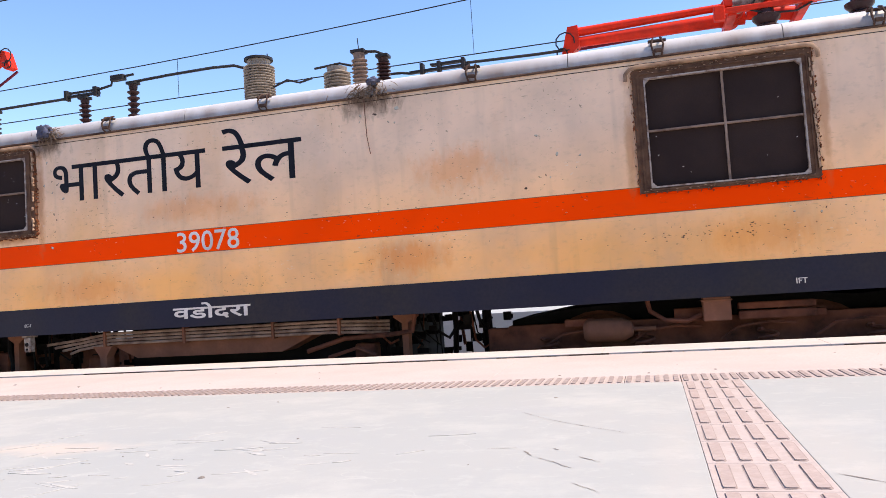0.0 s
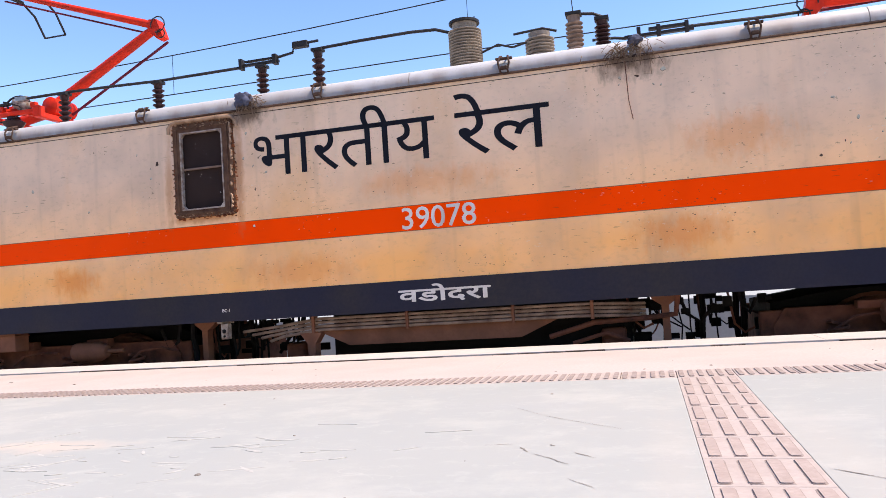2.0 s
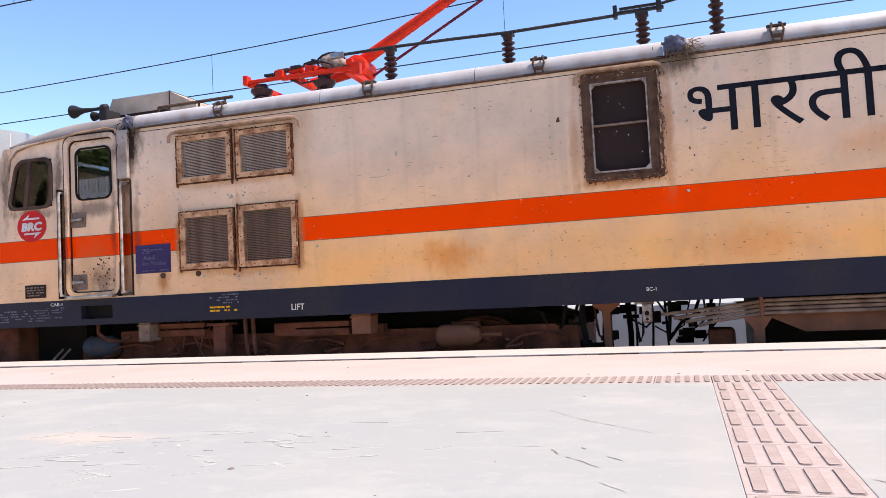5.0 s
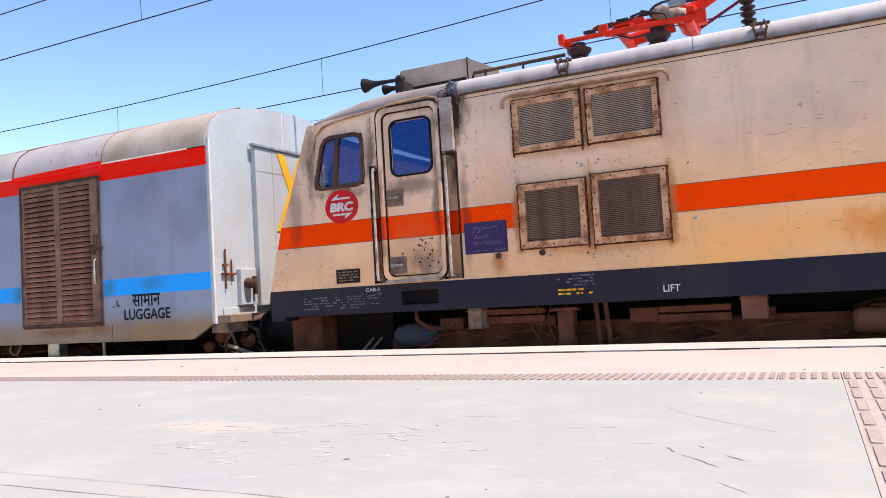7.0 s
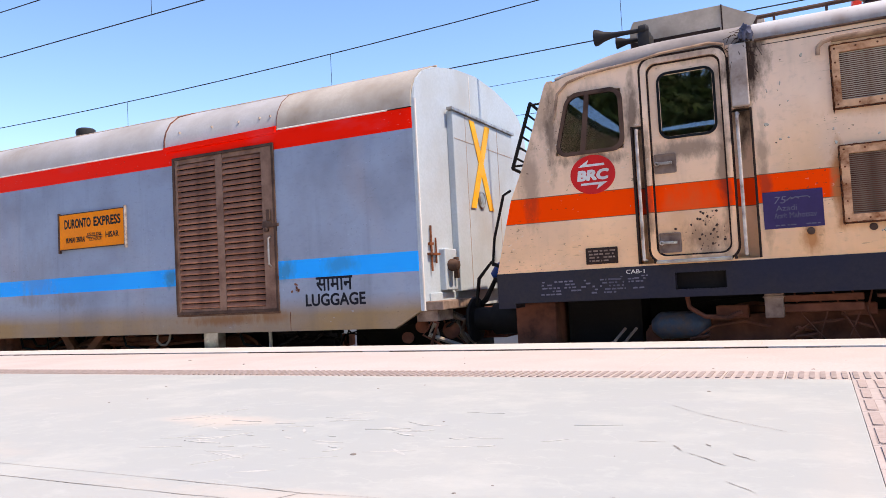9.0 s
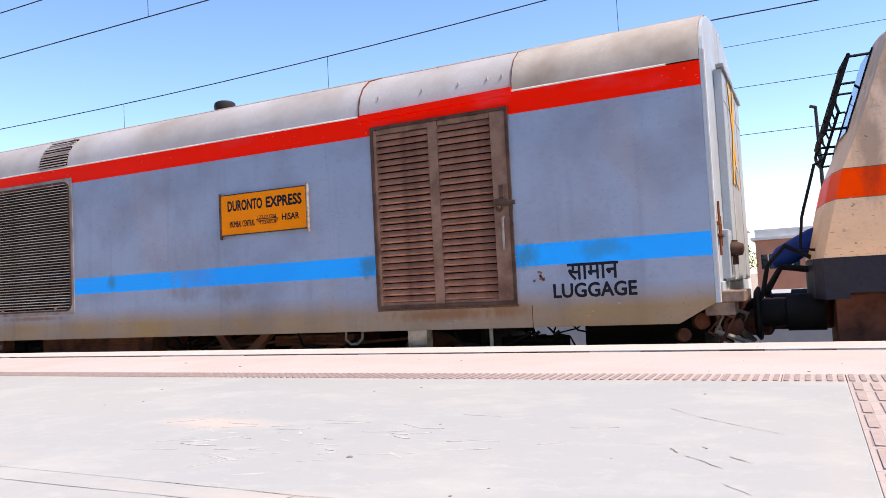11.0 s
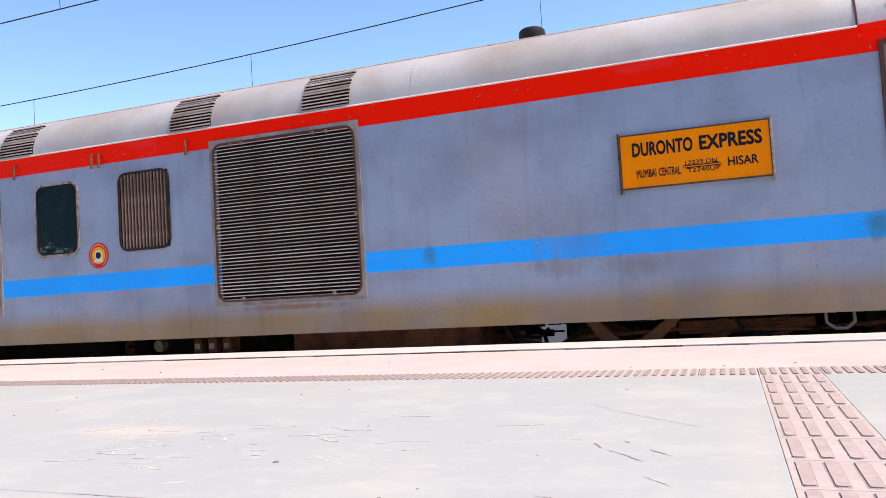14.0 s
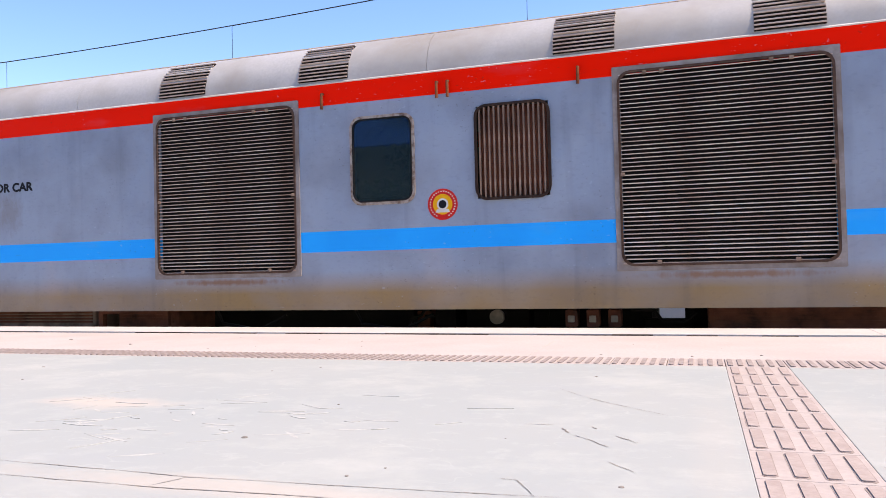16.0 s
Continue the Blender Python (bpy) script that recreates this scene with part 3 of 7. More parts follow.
for pts, w in (
    ([(-0.59, 2.597), (-0.49, 2.608)], 0.006), ([(-0.455, 2.56), (-0.43, 2.51), (-0.42, 2.49)], 0.008), ([(-0.40, 2.46), (-0.358, 2.42), (-0.268, 2.319)], 0.005),
    ([(-0.36, 2.60), (-0.34, 2.57)], 0.008), ([(-0.267, 2.48), (-0.191, 2.395)], 0.007), ([(-0.257, 2.153), (-0.173, 2.056)], 0.004), ([(-0.508, 1.925), (-0.461, 1.916), (-0.39, 1.791)], 0.005),
    ([(-0.449, 3.148), (-0.264, 2.97)], 0.006), ([(-0.264, 2.97), (-0.12, 2.84)], 0.003), ([(-0.60, 3.35), (-0.45, 3.15)], 0.003), ([(0.441, 2.264), (0.60, 2.11), (0.9, 1.9)], 0.008),
    ([(0.702, 6.314), (0.737, 5.9)], 0.02), ([(-3.4, 1.78), (-2.04, 1.756), (-1.47, 1.744), (-1.34, 1.735), (-0.32, 1.80)], 0.005), ([(-3.2, 1.64), (-1.89, 1.631), (-1.39, 1.632), (-0.9, 1.66), (-0.3, 1.70)], 0.005),
    ([(-1.39, 1.632), (-1.34, 1.735)], 0.005), ([(0.62, 4.1), (1.3, 3.7)], 0.003),
):
    crack(pts, w)
rnd = random.Random(5)
for x, y, r in [(-1.46, 2.193, 0.011), (-0.915, 1.849, 0.006), (-0.197, 1.919, 0.007), (-0.49, 3.747, 0.008), (-0.05, 4.62, 0.008), (0.33, 4.70, 0.009), (-5.2, 5.2, 0.014), (-4.3, 4.9, 0.012)] + [(rnd.uniform(-4, 1.5), rnd.uniform(1.9, 5.6), rnd.uniform(0.003, 0.008)) for _ in range(30)]:
    bm = BM()
    lathe(bm, (x, y, 0.0), (0, 0, 1), [(r, 0.0), (r * 1.05, r * 0.2), (r * 0.6, r * 0.45), (0.0, r * 0.5)], 7)
    for v in bm.verts:
        v.co.x += rnd.uniform(-0.2, 0.2) * r
        v.co.y += rnd.uniform(-0.2, 0.2) * r
    tagged(part("pebble", bm, M_CRACK), "small dark pebble on the cement platform", "pebble", "pebbles")


def track(y0, n):
    bed = []
    for side in (-1, 1):
        y = y0 + side * 0.874
        bm = BM()
        prism(bm, [(y - 0.07, RAIL - 0.17), (y + 0.07, RAIL - 0.17), (y + 0.07, RAIL - 0.15), (y + 0.012, RAIL - 0.13), (y + 0.012, RAIL - 0.05), (y + 0.036, RAIL - 0.035), (y + 0.036, RAIL), (y - 0.036, RAIL), (y - 0.036, RAIL - 0.035), (y - 0.012, RAIL - 0.05), (y - 0.012, RAIL - 0.13), (y - 0.07, RAIL - 0.15)], -120, 120, "yz")
        tagged(part("rail", bm, M_RAILST), "rusty steel running rail on concrete sleepers", "rail", "rails", "structure")
    bm = BM()
    for k in range(-60, 61):
        box(bm, k * 0.65 - 0.12, k * 0.65 + 0.12, y0 - 1.35, y0 + 1.35, RAIL - 0.38, RAIL - 0.17)
    tagged(part("sleepers", bm, M_LIME), "row of dusty concrete sleepers", "sleepers", kind="stuff")


for n, ty in enumerate(TRACKS[:2]):
    track(ty, n)

bm = BM()
box(bm, -120, 120, 16.3, 26.0, -1.44, 0.0)
tagged(part("far_platform", bm, M_CEMENT), "bleached cement platform beyond the tracks", "platform", kind="structure")


# ---- overhead wires ----
def wire(name, pts, r, label):
    bm = BM()
    pipe(bm, pts, r, 6)
    return tagged(part(name, bm, M_WIRE), label, "wire", "overhead wires")


def sagged(y, low, x_low, k, x0=-70, x1=60):
    return [(x, y, low + k * (x - x_low) ** 2) for x in range(x0, x1 + 1, 2)]


def height(low, x_low, k, x):
    return low + k * (x - x_low) ** 2


wire("contact_wire", [(-70, 13.4, 4.87), (60, 13.4, 4.87)], 0.011, "thin dark overhead contact wire")
wire("catenary_wire", sagged(13.4, 5.60, -15.5, 0.0019), 0.011, "sagging dark catenary wire over the track")
for x in (-21.5, -15.2, -9.04, -2.8, 3.5):
    wire("dropper", [(x, 13.4, 4.87), (x, 13.4, height(5.60, -15.5, 0.0019, x))], 0.005, "thin vertical dropper between overhead wires")
wire("contact_wire", [(-70, 8.18, 4.88), (60, 8.18, 4.88)], 0.009, "thin dark overhead contact wire")
wire("catenary_wire", sagged(8.18, 5.66, -11.0, 0.0019), 0.009, "sagging dark catenary wire over the track")
for x in (-20.7, -14.7, -8.71, -2.7, 3.3):
    wire("dropper", [(x, 8.18, 4.88), (x, 8.18, height(5.66, -11.0, 0.0019, x))], 0.005, "thin vertical dropper between overhead wires")
wire("contact_wire", [(-70, 28.0, 5.35), (60, 28.0, 5.35)], 0.011, "thin dark overhead contact wire")
wire("catenary_wire", sagged(28.0, 7.0, 2.0, 0.0012), 0.011, "sagging dark catenary wire over the track")
wire("feeder_wire", [(-70, 24.0, 7.35), (60, 24.0, 7.4)], 0.008, "thin dark overhead feeder wire")


def mast(x, y, arms):
    e = thing("catenary_mast", (x, y, -1.45), "grey steel mast holding the overhead wires", "mast", "catenary masts")
    bm = BM()
    box(bm, x - 0.12, x + 0.12, y - 0.12, y + 0.12, -1.45, 8.2, 0.01)
    part("post", bm, M_STEEL, e)
    for yy, z in arms:
        bm = BM()
        pipe(bm, [(x, y, z + 0.5), (x, yy, z)], 0.035, 8)
        pipe(bm, [(x, y, z - 0.6), (x, yy, z)], 0.03, 8)
        part("cantilever", bm, M_STEEL, e)


for mx in (-69.8, 59.8):
    mast(mx, 10.9, ((8.18, 4.88), (13.4, 4.87), (8.18, 7.2), (13.4, 7.2)))
    mast(mx, 26.1, ((28.0, 5.35), (24.0, 7.38), (28.0, 7.6)))
for x in (-20, -12, -4, 4, 12):
    wire("dropper", [(x, 28.0, 5.35), (x, 28.0, height(7.0, 2.0, 0.0012, x))], 0.005, "thin vertical dropper between overhead wires")


# ---- locomotive ----
YL = 6.6                              # the loco's near side wall
XC = -4.30                            # its middle at the start
loco = thing("electric_locomotive", (XC, 8.18, RAIL), "weathered cream electric locomotive with an orange stripe, on the track", "locomotive")
YF = 2 * 8.18 - YL                    # its far side wall

NOSE = [(0.36, -13.97), (0.645, -13.965), (1.10, -13.85), (1.325, -13.79), (1.62, -13.66), (2.36, -13.40), (2.43, -13.34)]


def nose(z):
    for (za, xa), (zb, xb) in zip(NOSE, NOSE[1:]):
        if z <= zb:
            return xa + (xb - xa) * max(0.0, (z - za) / (zb - za))
    return NOSE[-1][1]


def cab_bend(x, z):
    if x < -13.9:
        return nose(z), min(z, 2.365)
    if x == -13.30:
        return -13.33 + 0.27 * max(0.0, min(z, 2.22) - 1.69), min(z, 2.405)
    return x, z


LOUVRES = ((-11.06, -10.42, 1.78, 2.27), (-10.36, -9.735, 1.78, 2.26), (-11.05, -10.42, 0.89, 1.48), (-10.36, -9.71, 0.88, 1.495))
BIGWIN, SMALLWIN, CABWIN, DOOR = (-0.025, 1.385, 1.27, 2.325), (-6.895, -6.235, 1.415, 2.355), (-13.30, -12.71, 1.69, 2.22), (-12.50, -11.86, 0.70, 2.40)


def inset(b, d):
    return (b[0] + d, b[1] - d, b[2] + d, b[3] - d)


holes = [inset(b, 0.05) for b in LOUVRES] + [(BIGWIN[0] + 0.05, BIGWIN[1] - 0.05, BIGWIN[2] + 0.022, BIGWIN[3] - 0.05), (SMALLWIN[0] + 0.05, SMALLWIN[1] - 0.05, SMALLWIN[2] + 0.03, SMALLWIN[3] - 0.05), CABWIN, DOOR, (-12.64, -12.50, 0.66, 1.86), (-11.86, -11.66, 0.66, 1.89)]
bm = BM()
panel(bm, -14.0, 5.37, 0.645, 2.43, YL, YL + 0.05, holes, cab_bend, xs=(-13.30,), zs=[z for z, _ in NOSE[1:-1]])
side_wall = part("side_wall", bm, M_LOCO, loco, "cream side wall with an orange stripe and rust stains")
bm = BM()
panel(bm, -14.0, 5.37, 0.645, 2.43, YF - 0.05, YF, (), cab_bend, zs=[z for z, _ in NOSE[1:-1]])
part("side_wall", bm, M_LOCO, loco)
# nose, bowed forward
bm = BM()
ys = [YL + 0.003, YL + 0.30, 7.4, 8.18, 8.96, YF - 0.30, YF - 0.003]
bow = [0.0, -0.07, -0.12, -0.14, -0.12, -0.07, 0.0]
zz = [0.645, 1.10, 1.325, 1.62, 2.36, 2.385]
grid = [[bm.verts.new((nose(z) + b, y, z)) for y, b in zip(ys, bow)] for z in zz]
for r0, r1 in zip(grid, grid[1:]):
    for k in range(len(ys) - 1):
        face(bm, (r0[k], r0[k + 1], r1[k + 1], r1[k]))
ret = bmesh.ops.extrude_face_region(bm, geom=list(bm.faces))
bmesh.ops.translate(bm, verts=[v for v in ret["geom"] if isinstance(v, bmesh.types.BMVert)], vec=(0.05, 0, 0))
part("cab_front", bm, M_LOCO, loco)
bm = BM()
box(bm, 5.34, 5.40, YL + 0.003, YF - 0.003, 0.645, 2.55)
part("rear_front", bm, M_LOCO, loco)
# sole bar: dark band under the walls
bm = BM()
panel(bm, -13.97, 5.37, 0.365, 0.6445, YL - 0.004, YL + 0.08, ((-12.35, -11.94, 0.43, 0.572),))
part("sole_bar", bm, M_NAVY, loco, "navy painted sole bar")
bm = BM()
box(bm, -13.97, 5.37, YF - 0.08, YF, 0.365, 0.645)
part("sole_bar", bm, M_NAVY, loco)
bm = BM()
for k in range(6):
    a, b = ys[k], ys[k + 1]
    prism(bm, [(-13.97 + bow[k], a), (-13.97 + bow[k + 1], b), (-13.80, b), (-13.80, a)], 0.32, 0.643, "xy")
part("buffer_beam", bm, M_NAVY, loco)
bm = BM()
box(bm, -13.8, 5.3, YL + 0.082, YF - 0.082, 0.38, 0.42)
part("floor", bm, M_BLACK, loco)
# black box gives the step hole its inner shade
bm = BM()
box(bm, -12.36, -11.93, YL + 0.081, YL + 0.25, 0.425, 0.58)
part("step_box", bm, M_BLACK, loco)
# added black sheets in place of the unlit machine room, so that the body reads as closed
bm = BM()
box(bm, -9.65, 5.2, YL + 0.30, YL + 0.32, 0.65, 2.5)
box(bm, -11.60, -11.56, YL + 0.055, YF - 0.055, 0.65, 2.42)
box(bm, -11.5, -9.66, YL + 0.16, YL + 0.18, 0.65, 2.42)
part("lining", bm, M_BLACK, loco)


# roof: rounded silver eaves, low arched top
def section(yc, zc):
    pts = [(yc - 1.575, zc - 0.10)]
    for k in range(7):
        a = radians(180 - 18 * k)
        pts.append((yc - 1.455 + 0.125 * math.cos(a), zc - 0.06 + 0.125 * math.sin(a)))
    pts += [(yc - 1.1, zc + 0.13), (yc - 0.5, zc + 0.21), (yc, zc + 0.23)]
    return pts


def roofing(x0, x1, drop=None, n=1):
    bm = BM()
    rows = []
    for k in range(n + 1):
        x = x0 + (x1 - x0) * k / n
        d = drop(x) if drop else 0.0
        half = section(8.18, 2.53)
        prof = half + [(2 * 8.18 - y, z) for y, z in half[-2::-1]]
        rows.append([bm.verts.new((x, y, 2.43 + (z - 2.43) * (1 - d) - 0.06 * d)) for y, z in prof])
    for a, b in zip(rows, rows[1:]):
        for i in range(len(a) - 1):
            face(bm, (a[i], a[i + 1], b[i + 1], b[i]))
    face(bm, rows[0])
    face(bm, rows[-1][::-1])
    return bm


cuts = [-11.62, -9.42, -7.85, -6.19, -4.4, -2.42, -0.55, 1.2, 3.3, 5.38]
for a, b in zip(cuts, cuts[1:]):
    part("roof_panel", roofing(a + 0.003, b - 0.003), M_SILVER, loco, "silver painted roof panel", smooth=True)
part("cab_roof", roofing(-13.30, -11.63, lambda x: min(1.0, max(0.0, (-12.3 - x) / 1.0)) ** 2 * 0.75, 10), M_CABROOF, loco, "grimy grey-brown cab roof", smooth=True)
bm = BM()
pipe(bm, [(-11.6, YL - 0.012, 2.425), (5.37, YL - 0.012, 2.425)], 0.011, 6)
part("drip_rail", bm, M_RUST, loco)
for z, x0 in ((2.382, -11.55), (2.437, -11.6)):
    bm = BM()
    box(bm, x0, 5.3, YL - 0.0025, YL - 0.0004, z - 0.003, z + 0.003)
    part("wall_seam", bm, M_SOOTSHADE, loco)
bm = BM()
pipe(bm, [(-13.33, YL - 0.005, 2.02), (-13.28, YL - 0.012, 2.25), (-13.18, YL - 0.015, 2.34), (-13.0, YL - 0.015, 2.385), (-12.55, YL - 0.015, 2.425), (-12.35, YL - 0.018, 2.455), (-11.95, YL - 0.018, 2.47), (-11.84, YL - 0.015, 2.44), (-11.81, YL - 0.012, 2.33)], 0.012, 6)
part("cab_gutter", bm, M_HOOD, loco, "thin rusty tan rain gutter over the cab door", smooth=True)


def clamp(x, z=2.53):
    bm = BM()
    y = YL - 0.015
    for s in (-1, 1):
        pipe(bm, [(x + s * 0.03, y + 0.03, z - 0.11), (x + s * 0.035, y - 0.035, z - 0.08), (x + s * 0.05, y - 0.03, z - 0.01), (x + s * 0.035, y, z + 0.05), (x + s * 0.03, y + 0.06, z + 0.07)], 0.009, 6)
    box(bm, x - 0.075, x + 0.075, y - 0.012, y + 0.03, z + 0.022, z + 0.042, 0.005)
    box(bm, x - 0.03, x + 0.03, y - 0.045, y - 0.01, z - 0.075, z - 0.045, 0.006)
    return part("roof_clamp", bm, M_RUST, loco, "dark rusty roof clamp")


for x in (-10.54, -8.89, -7.25, -5.30, -3.50, -1.41, 0.21, 1.89, 3.8):
    clamp(x)


def tuft(x, z, w, h, n, seed, mat_, name, label, hang=0.5):
    rnd = random.Random(seed)
    bm = BM()
    for _ in range(n):
        px, pz = x + rnd.gauss(0, w * 0.3), z + rnd.gauss(0, h * 0.25)
        a = rnd.uniform(0, 6.28)
        L = rnd.uniform(0.03, 0.09)
        dx, dz = L * math.cos(a), L * (math.sin(a) - hang)
        y = YL - 0.005 - rnd.random() * 0.03
        pipe(bm, [(px, y, pz), (px + dx * 0.5, y - 0.02 * rnd.random(), pz + dz * 0.4), (px + dx, y - rnd.random() * 0.01, pz + dz)], rnd.uniform(0.002, 0.004), 4)
    return part(name, bm, mat_, loco, label)


tuft(-6.05, 2.49, 0.26, 0.14, 90, 1, M_STRAW, "straw_nest", "dry straw caught on the roof edge", 0.6)
tuft(-2.42, 2.49, 0.36, 0.17, 125, 2, M_STRAW, "straw_nest", "dry straw caught on the roof edge", 0.9)
tuft(-11.70, 2.40, 0.12, 0.34, 90, 3, M_SOOTSHADE, "grime_clump", "black grime on the cab roof joint", 0.6)
bm = BM()
pipe(bm, [(-2.46, YL - 0.02, 2.48), (-2.455, YL - 0.025, 2.28), (-2.45, YL - 0.02, 2.05), (-2.425, YL - 0.015, 1.88)], 0.004, 5)
part("hanging_strand", bm, M_UNDER, loco)


def rag(x, z, w, h, seed):
    rnd = random.Random(seed)
    bm = BM()
    bmesh.ops.create_icosphere(bm, subdivisions=3, radius=1.0)
    for v in bm.verts:
        n = noise.noise(v.co * 2.3 + Vector((seed, 0, 0))) * 0.45 + noise.noise(v.co * 6 + Vector((0, seed, 0))) * 0.2
        v.co *= 1 + n
        v.co = Vector((x + v.co.x * w, YL - 0.02 + v.co.y * 0.05, z + v.co.z * h))
    return part("rag", bm, M_RAG, loco, "grey-blue plastic rag snagged on the roof edge", smooth=True)


rag(-6.10, 2.52, 0.09, 0.075, 4)
rag(-2.36, 2.56, 0.06, 0.04, 9)
rag(-11.66, 2.50, 0.05, 0.07, 6)


# windows with filter panes
def filter_window(b, sides, mull_x, mull_z):
    """b: outer box; sides: the frame's width on the -x, +x, lower and upper side."""
    g = (b[0] + sides[0], b[1] - sides[1], b[2] + sides[2], b[3] - sides[3])
    bm = BM()
    ring(bm, rrect(*b, 0.02), rrect(*g, 0.015), YL - 0.035, YL + 0.02)
    f = part("window_frame", bm, M_WINRUST, loco, "rusty brown window surround")
    bm = BM()
    q = (b[0] + 0.45 * sides[0], b[1] - 0.45 * sides[1], b[2] + 0.45 * sides[2], b[3] - 0.45 * sides[3])
    ring(bm, rrect(*q, 0.03), rrect(*inset(q, 0.012), 0.03), YL - 0.045, YL - 0.03)
    part("frame_rib", bm, M_WINRUST, f)
    bm = BM()
    ring(bm, rrect(*inset(g, 0.002), 0.004, 1), rrect(*inset(g, 0.015), 0.035, 1), YL - 0.042, YL + 0.0)
    part("inner_rim", bm, M_RIM, f, "thin worn pale rim with cut corners")
    bm = BM()
    box(bm, g[0], g[1], YL + 0.01, YL + 0.02, g[2], g[3])
    part("filter_pane", bm, M_FILTER, f, "dark brown filter pane")
    bm = BM()
    box(bm, g[0] + 0.014, g[1] - 0.014, YL - 0.02, YL + 0.008, mull_z - 0.009, mull_z + 0.009, 0.003)
    part("glazing_bar", bm, M_PIPE, f)
    if mull_x is not None:
        bm = BM()
        box(bm, mull_x - 0.010, mull_x + 0.010, YL - 0.021, YL + 0.007, g[2] + 0.014, g[3] - 0.014, 0.003)
        part("glazing_bar", bm, M_PIPE, f)
    # scale of rust round the rim, and pale specks on the pane
    rnd = random.Random(int(b[0] * 10))
    bm = BM()
    for _ in range(260):
        if rnd.random() < 0.6:
            x, z = rnd.choice((b[0], b[1])) + rnd.gauss(0, 0.012), rnd.uniform(b[2], b[3])
        else:
            x, z = rnd.uniform(b[0], b[1]), rnd.choice((b[2], b[2], b[3])) + rnd.gauss(0, 0.012)
        r = rnd.uniform(0.002, 0.006)
        prism(bm, [(x + r * rnd.uniform(0.5, 1.4) * math.cos(a_), z + r * rnd.uniform(0.5, 2.4) * math.sin(a_)) for a_ in (0.2, 1.3, 2.4, 3.6, 4.9)], YL - 0.037, YL - 0.001)
    part("rust_scale", bm, M_OXIDE, f)
    # curling pale flakes down the sunny side, and crumbs along the top and foot
    bm = BM()
    z = b[2] + 0.03
    while z < b[3] - 0.08:
        L = rnd.uniform(0.02, 0.08)
        x = b[1] - rnd.uniform(0.012, 0.030)
        if rnd.random() < 0.75:
            prism(bm, [(x, z), (x + rnd.uniform(0.008, 0.02), z + 0.2 * L), (x + rnd.uniform(0.006, 0.018), z + 0.8 * L), (x - 0.002, z + L)], YL - 0.055, YL - 0.034)
        z += L
    for _ in range(80):
        x, z, r = rnd.uniform(b[0], b[1]), rnd.choice((b[2] + rnd.uniform(0.0, 0.03), b[3] - rnd.uniform(0.0, 0.05))), rnd.uniform(0.002, 0.006)
        prism(bm, [(x - 2 * r, z), (x, z - 0.5 * r), (x + 2 * r, z + 0.2 * r), (x, z + 0.6 * r)], YL - 0.046, YL - 0.034)
    part("paint_flakes", bm, M_CRUMB, f, "curling pale flakes of old paint")["kind"] = "stuff"
    bm = BM()
    for _ in range(9):
        x, z, r = rnd.uniform(g[0] + 0.05, g[1] - 0.05), rnd.uniform(g[2] + 0.05, g[3] - 0.05), rnd.uniform(0.003, 0.006)
        prism(bm, [(x + r * math.cos(a_), z + r * math.sin(a_)) for a_ in (0.2, 1.6, 3.0, 4.4)], YL + 0.007, YL + 0.0095)
    part("dust_fleck", bm, M_PALE, f)
    hood(b)
    return f


def hood(b, ext=0.03):
    bm = BM()
    z = b[3] + 0.015
    pts = [(b[0] - ext - 0.02, YL - 0.03, z - 0.10), (b[0] - ext - 0.015, YL - 0.04, z - 0.04), (b[0] - ext + 0.02, YL - 0.045, z - 0.005), (b[0] + 0.05, YL - 0.05, z + 0.01), (b[1] - 0.05, YL - 0.05, z + 0.01), (b[1] + ext - 0.02, YL - 0.045, z - 0.005), (b[1] + ext + 0.015, YL - 0.04, z - 0.04), (b[1] + ext + 0.02, YL - 0.03, z - 0.10)]
    pipe(bm, pts, 0.017, 8)
    box(bm, b[0] + 0.03, b[1] - 0.03, YL - 0.04, YL, z - 0.01, z + 0.012)
    return part("rain_hood", bm, M_HOOD, loco, "curled rusty tan rain hood", smooth=True)


filter_window(BIGWIN, (0.095, 0.075, 0.035, 0.075), 0.70, 1.795)
filter_window(SMALLWIN, (0.075, 0.105, 0.07, 0.085), None, 1.90)


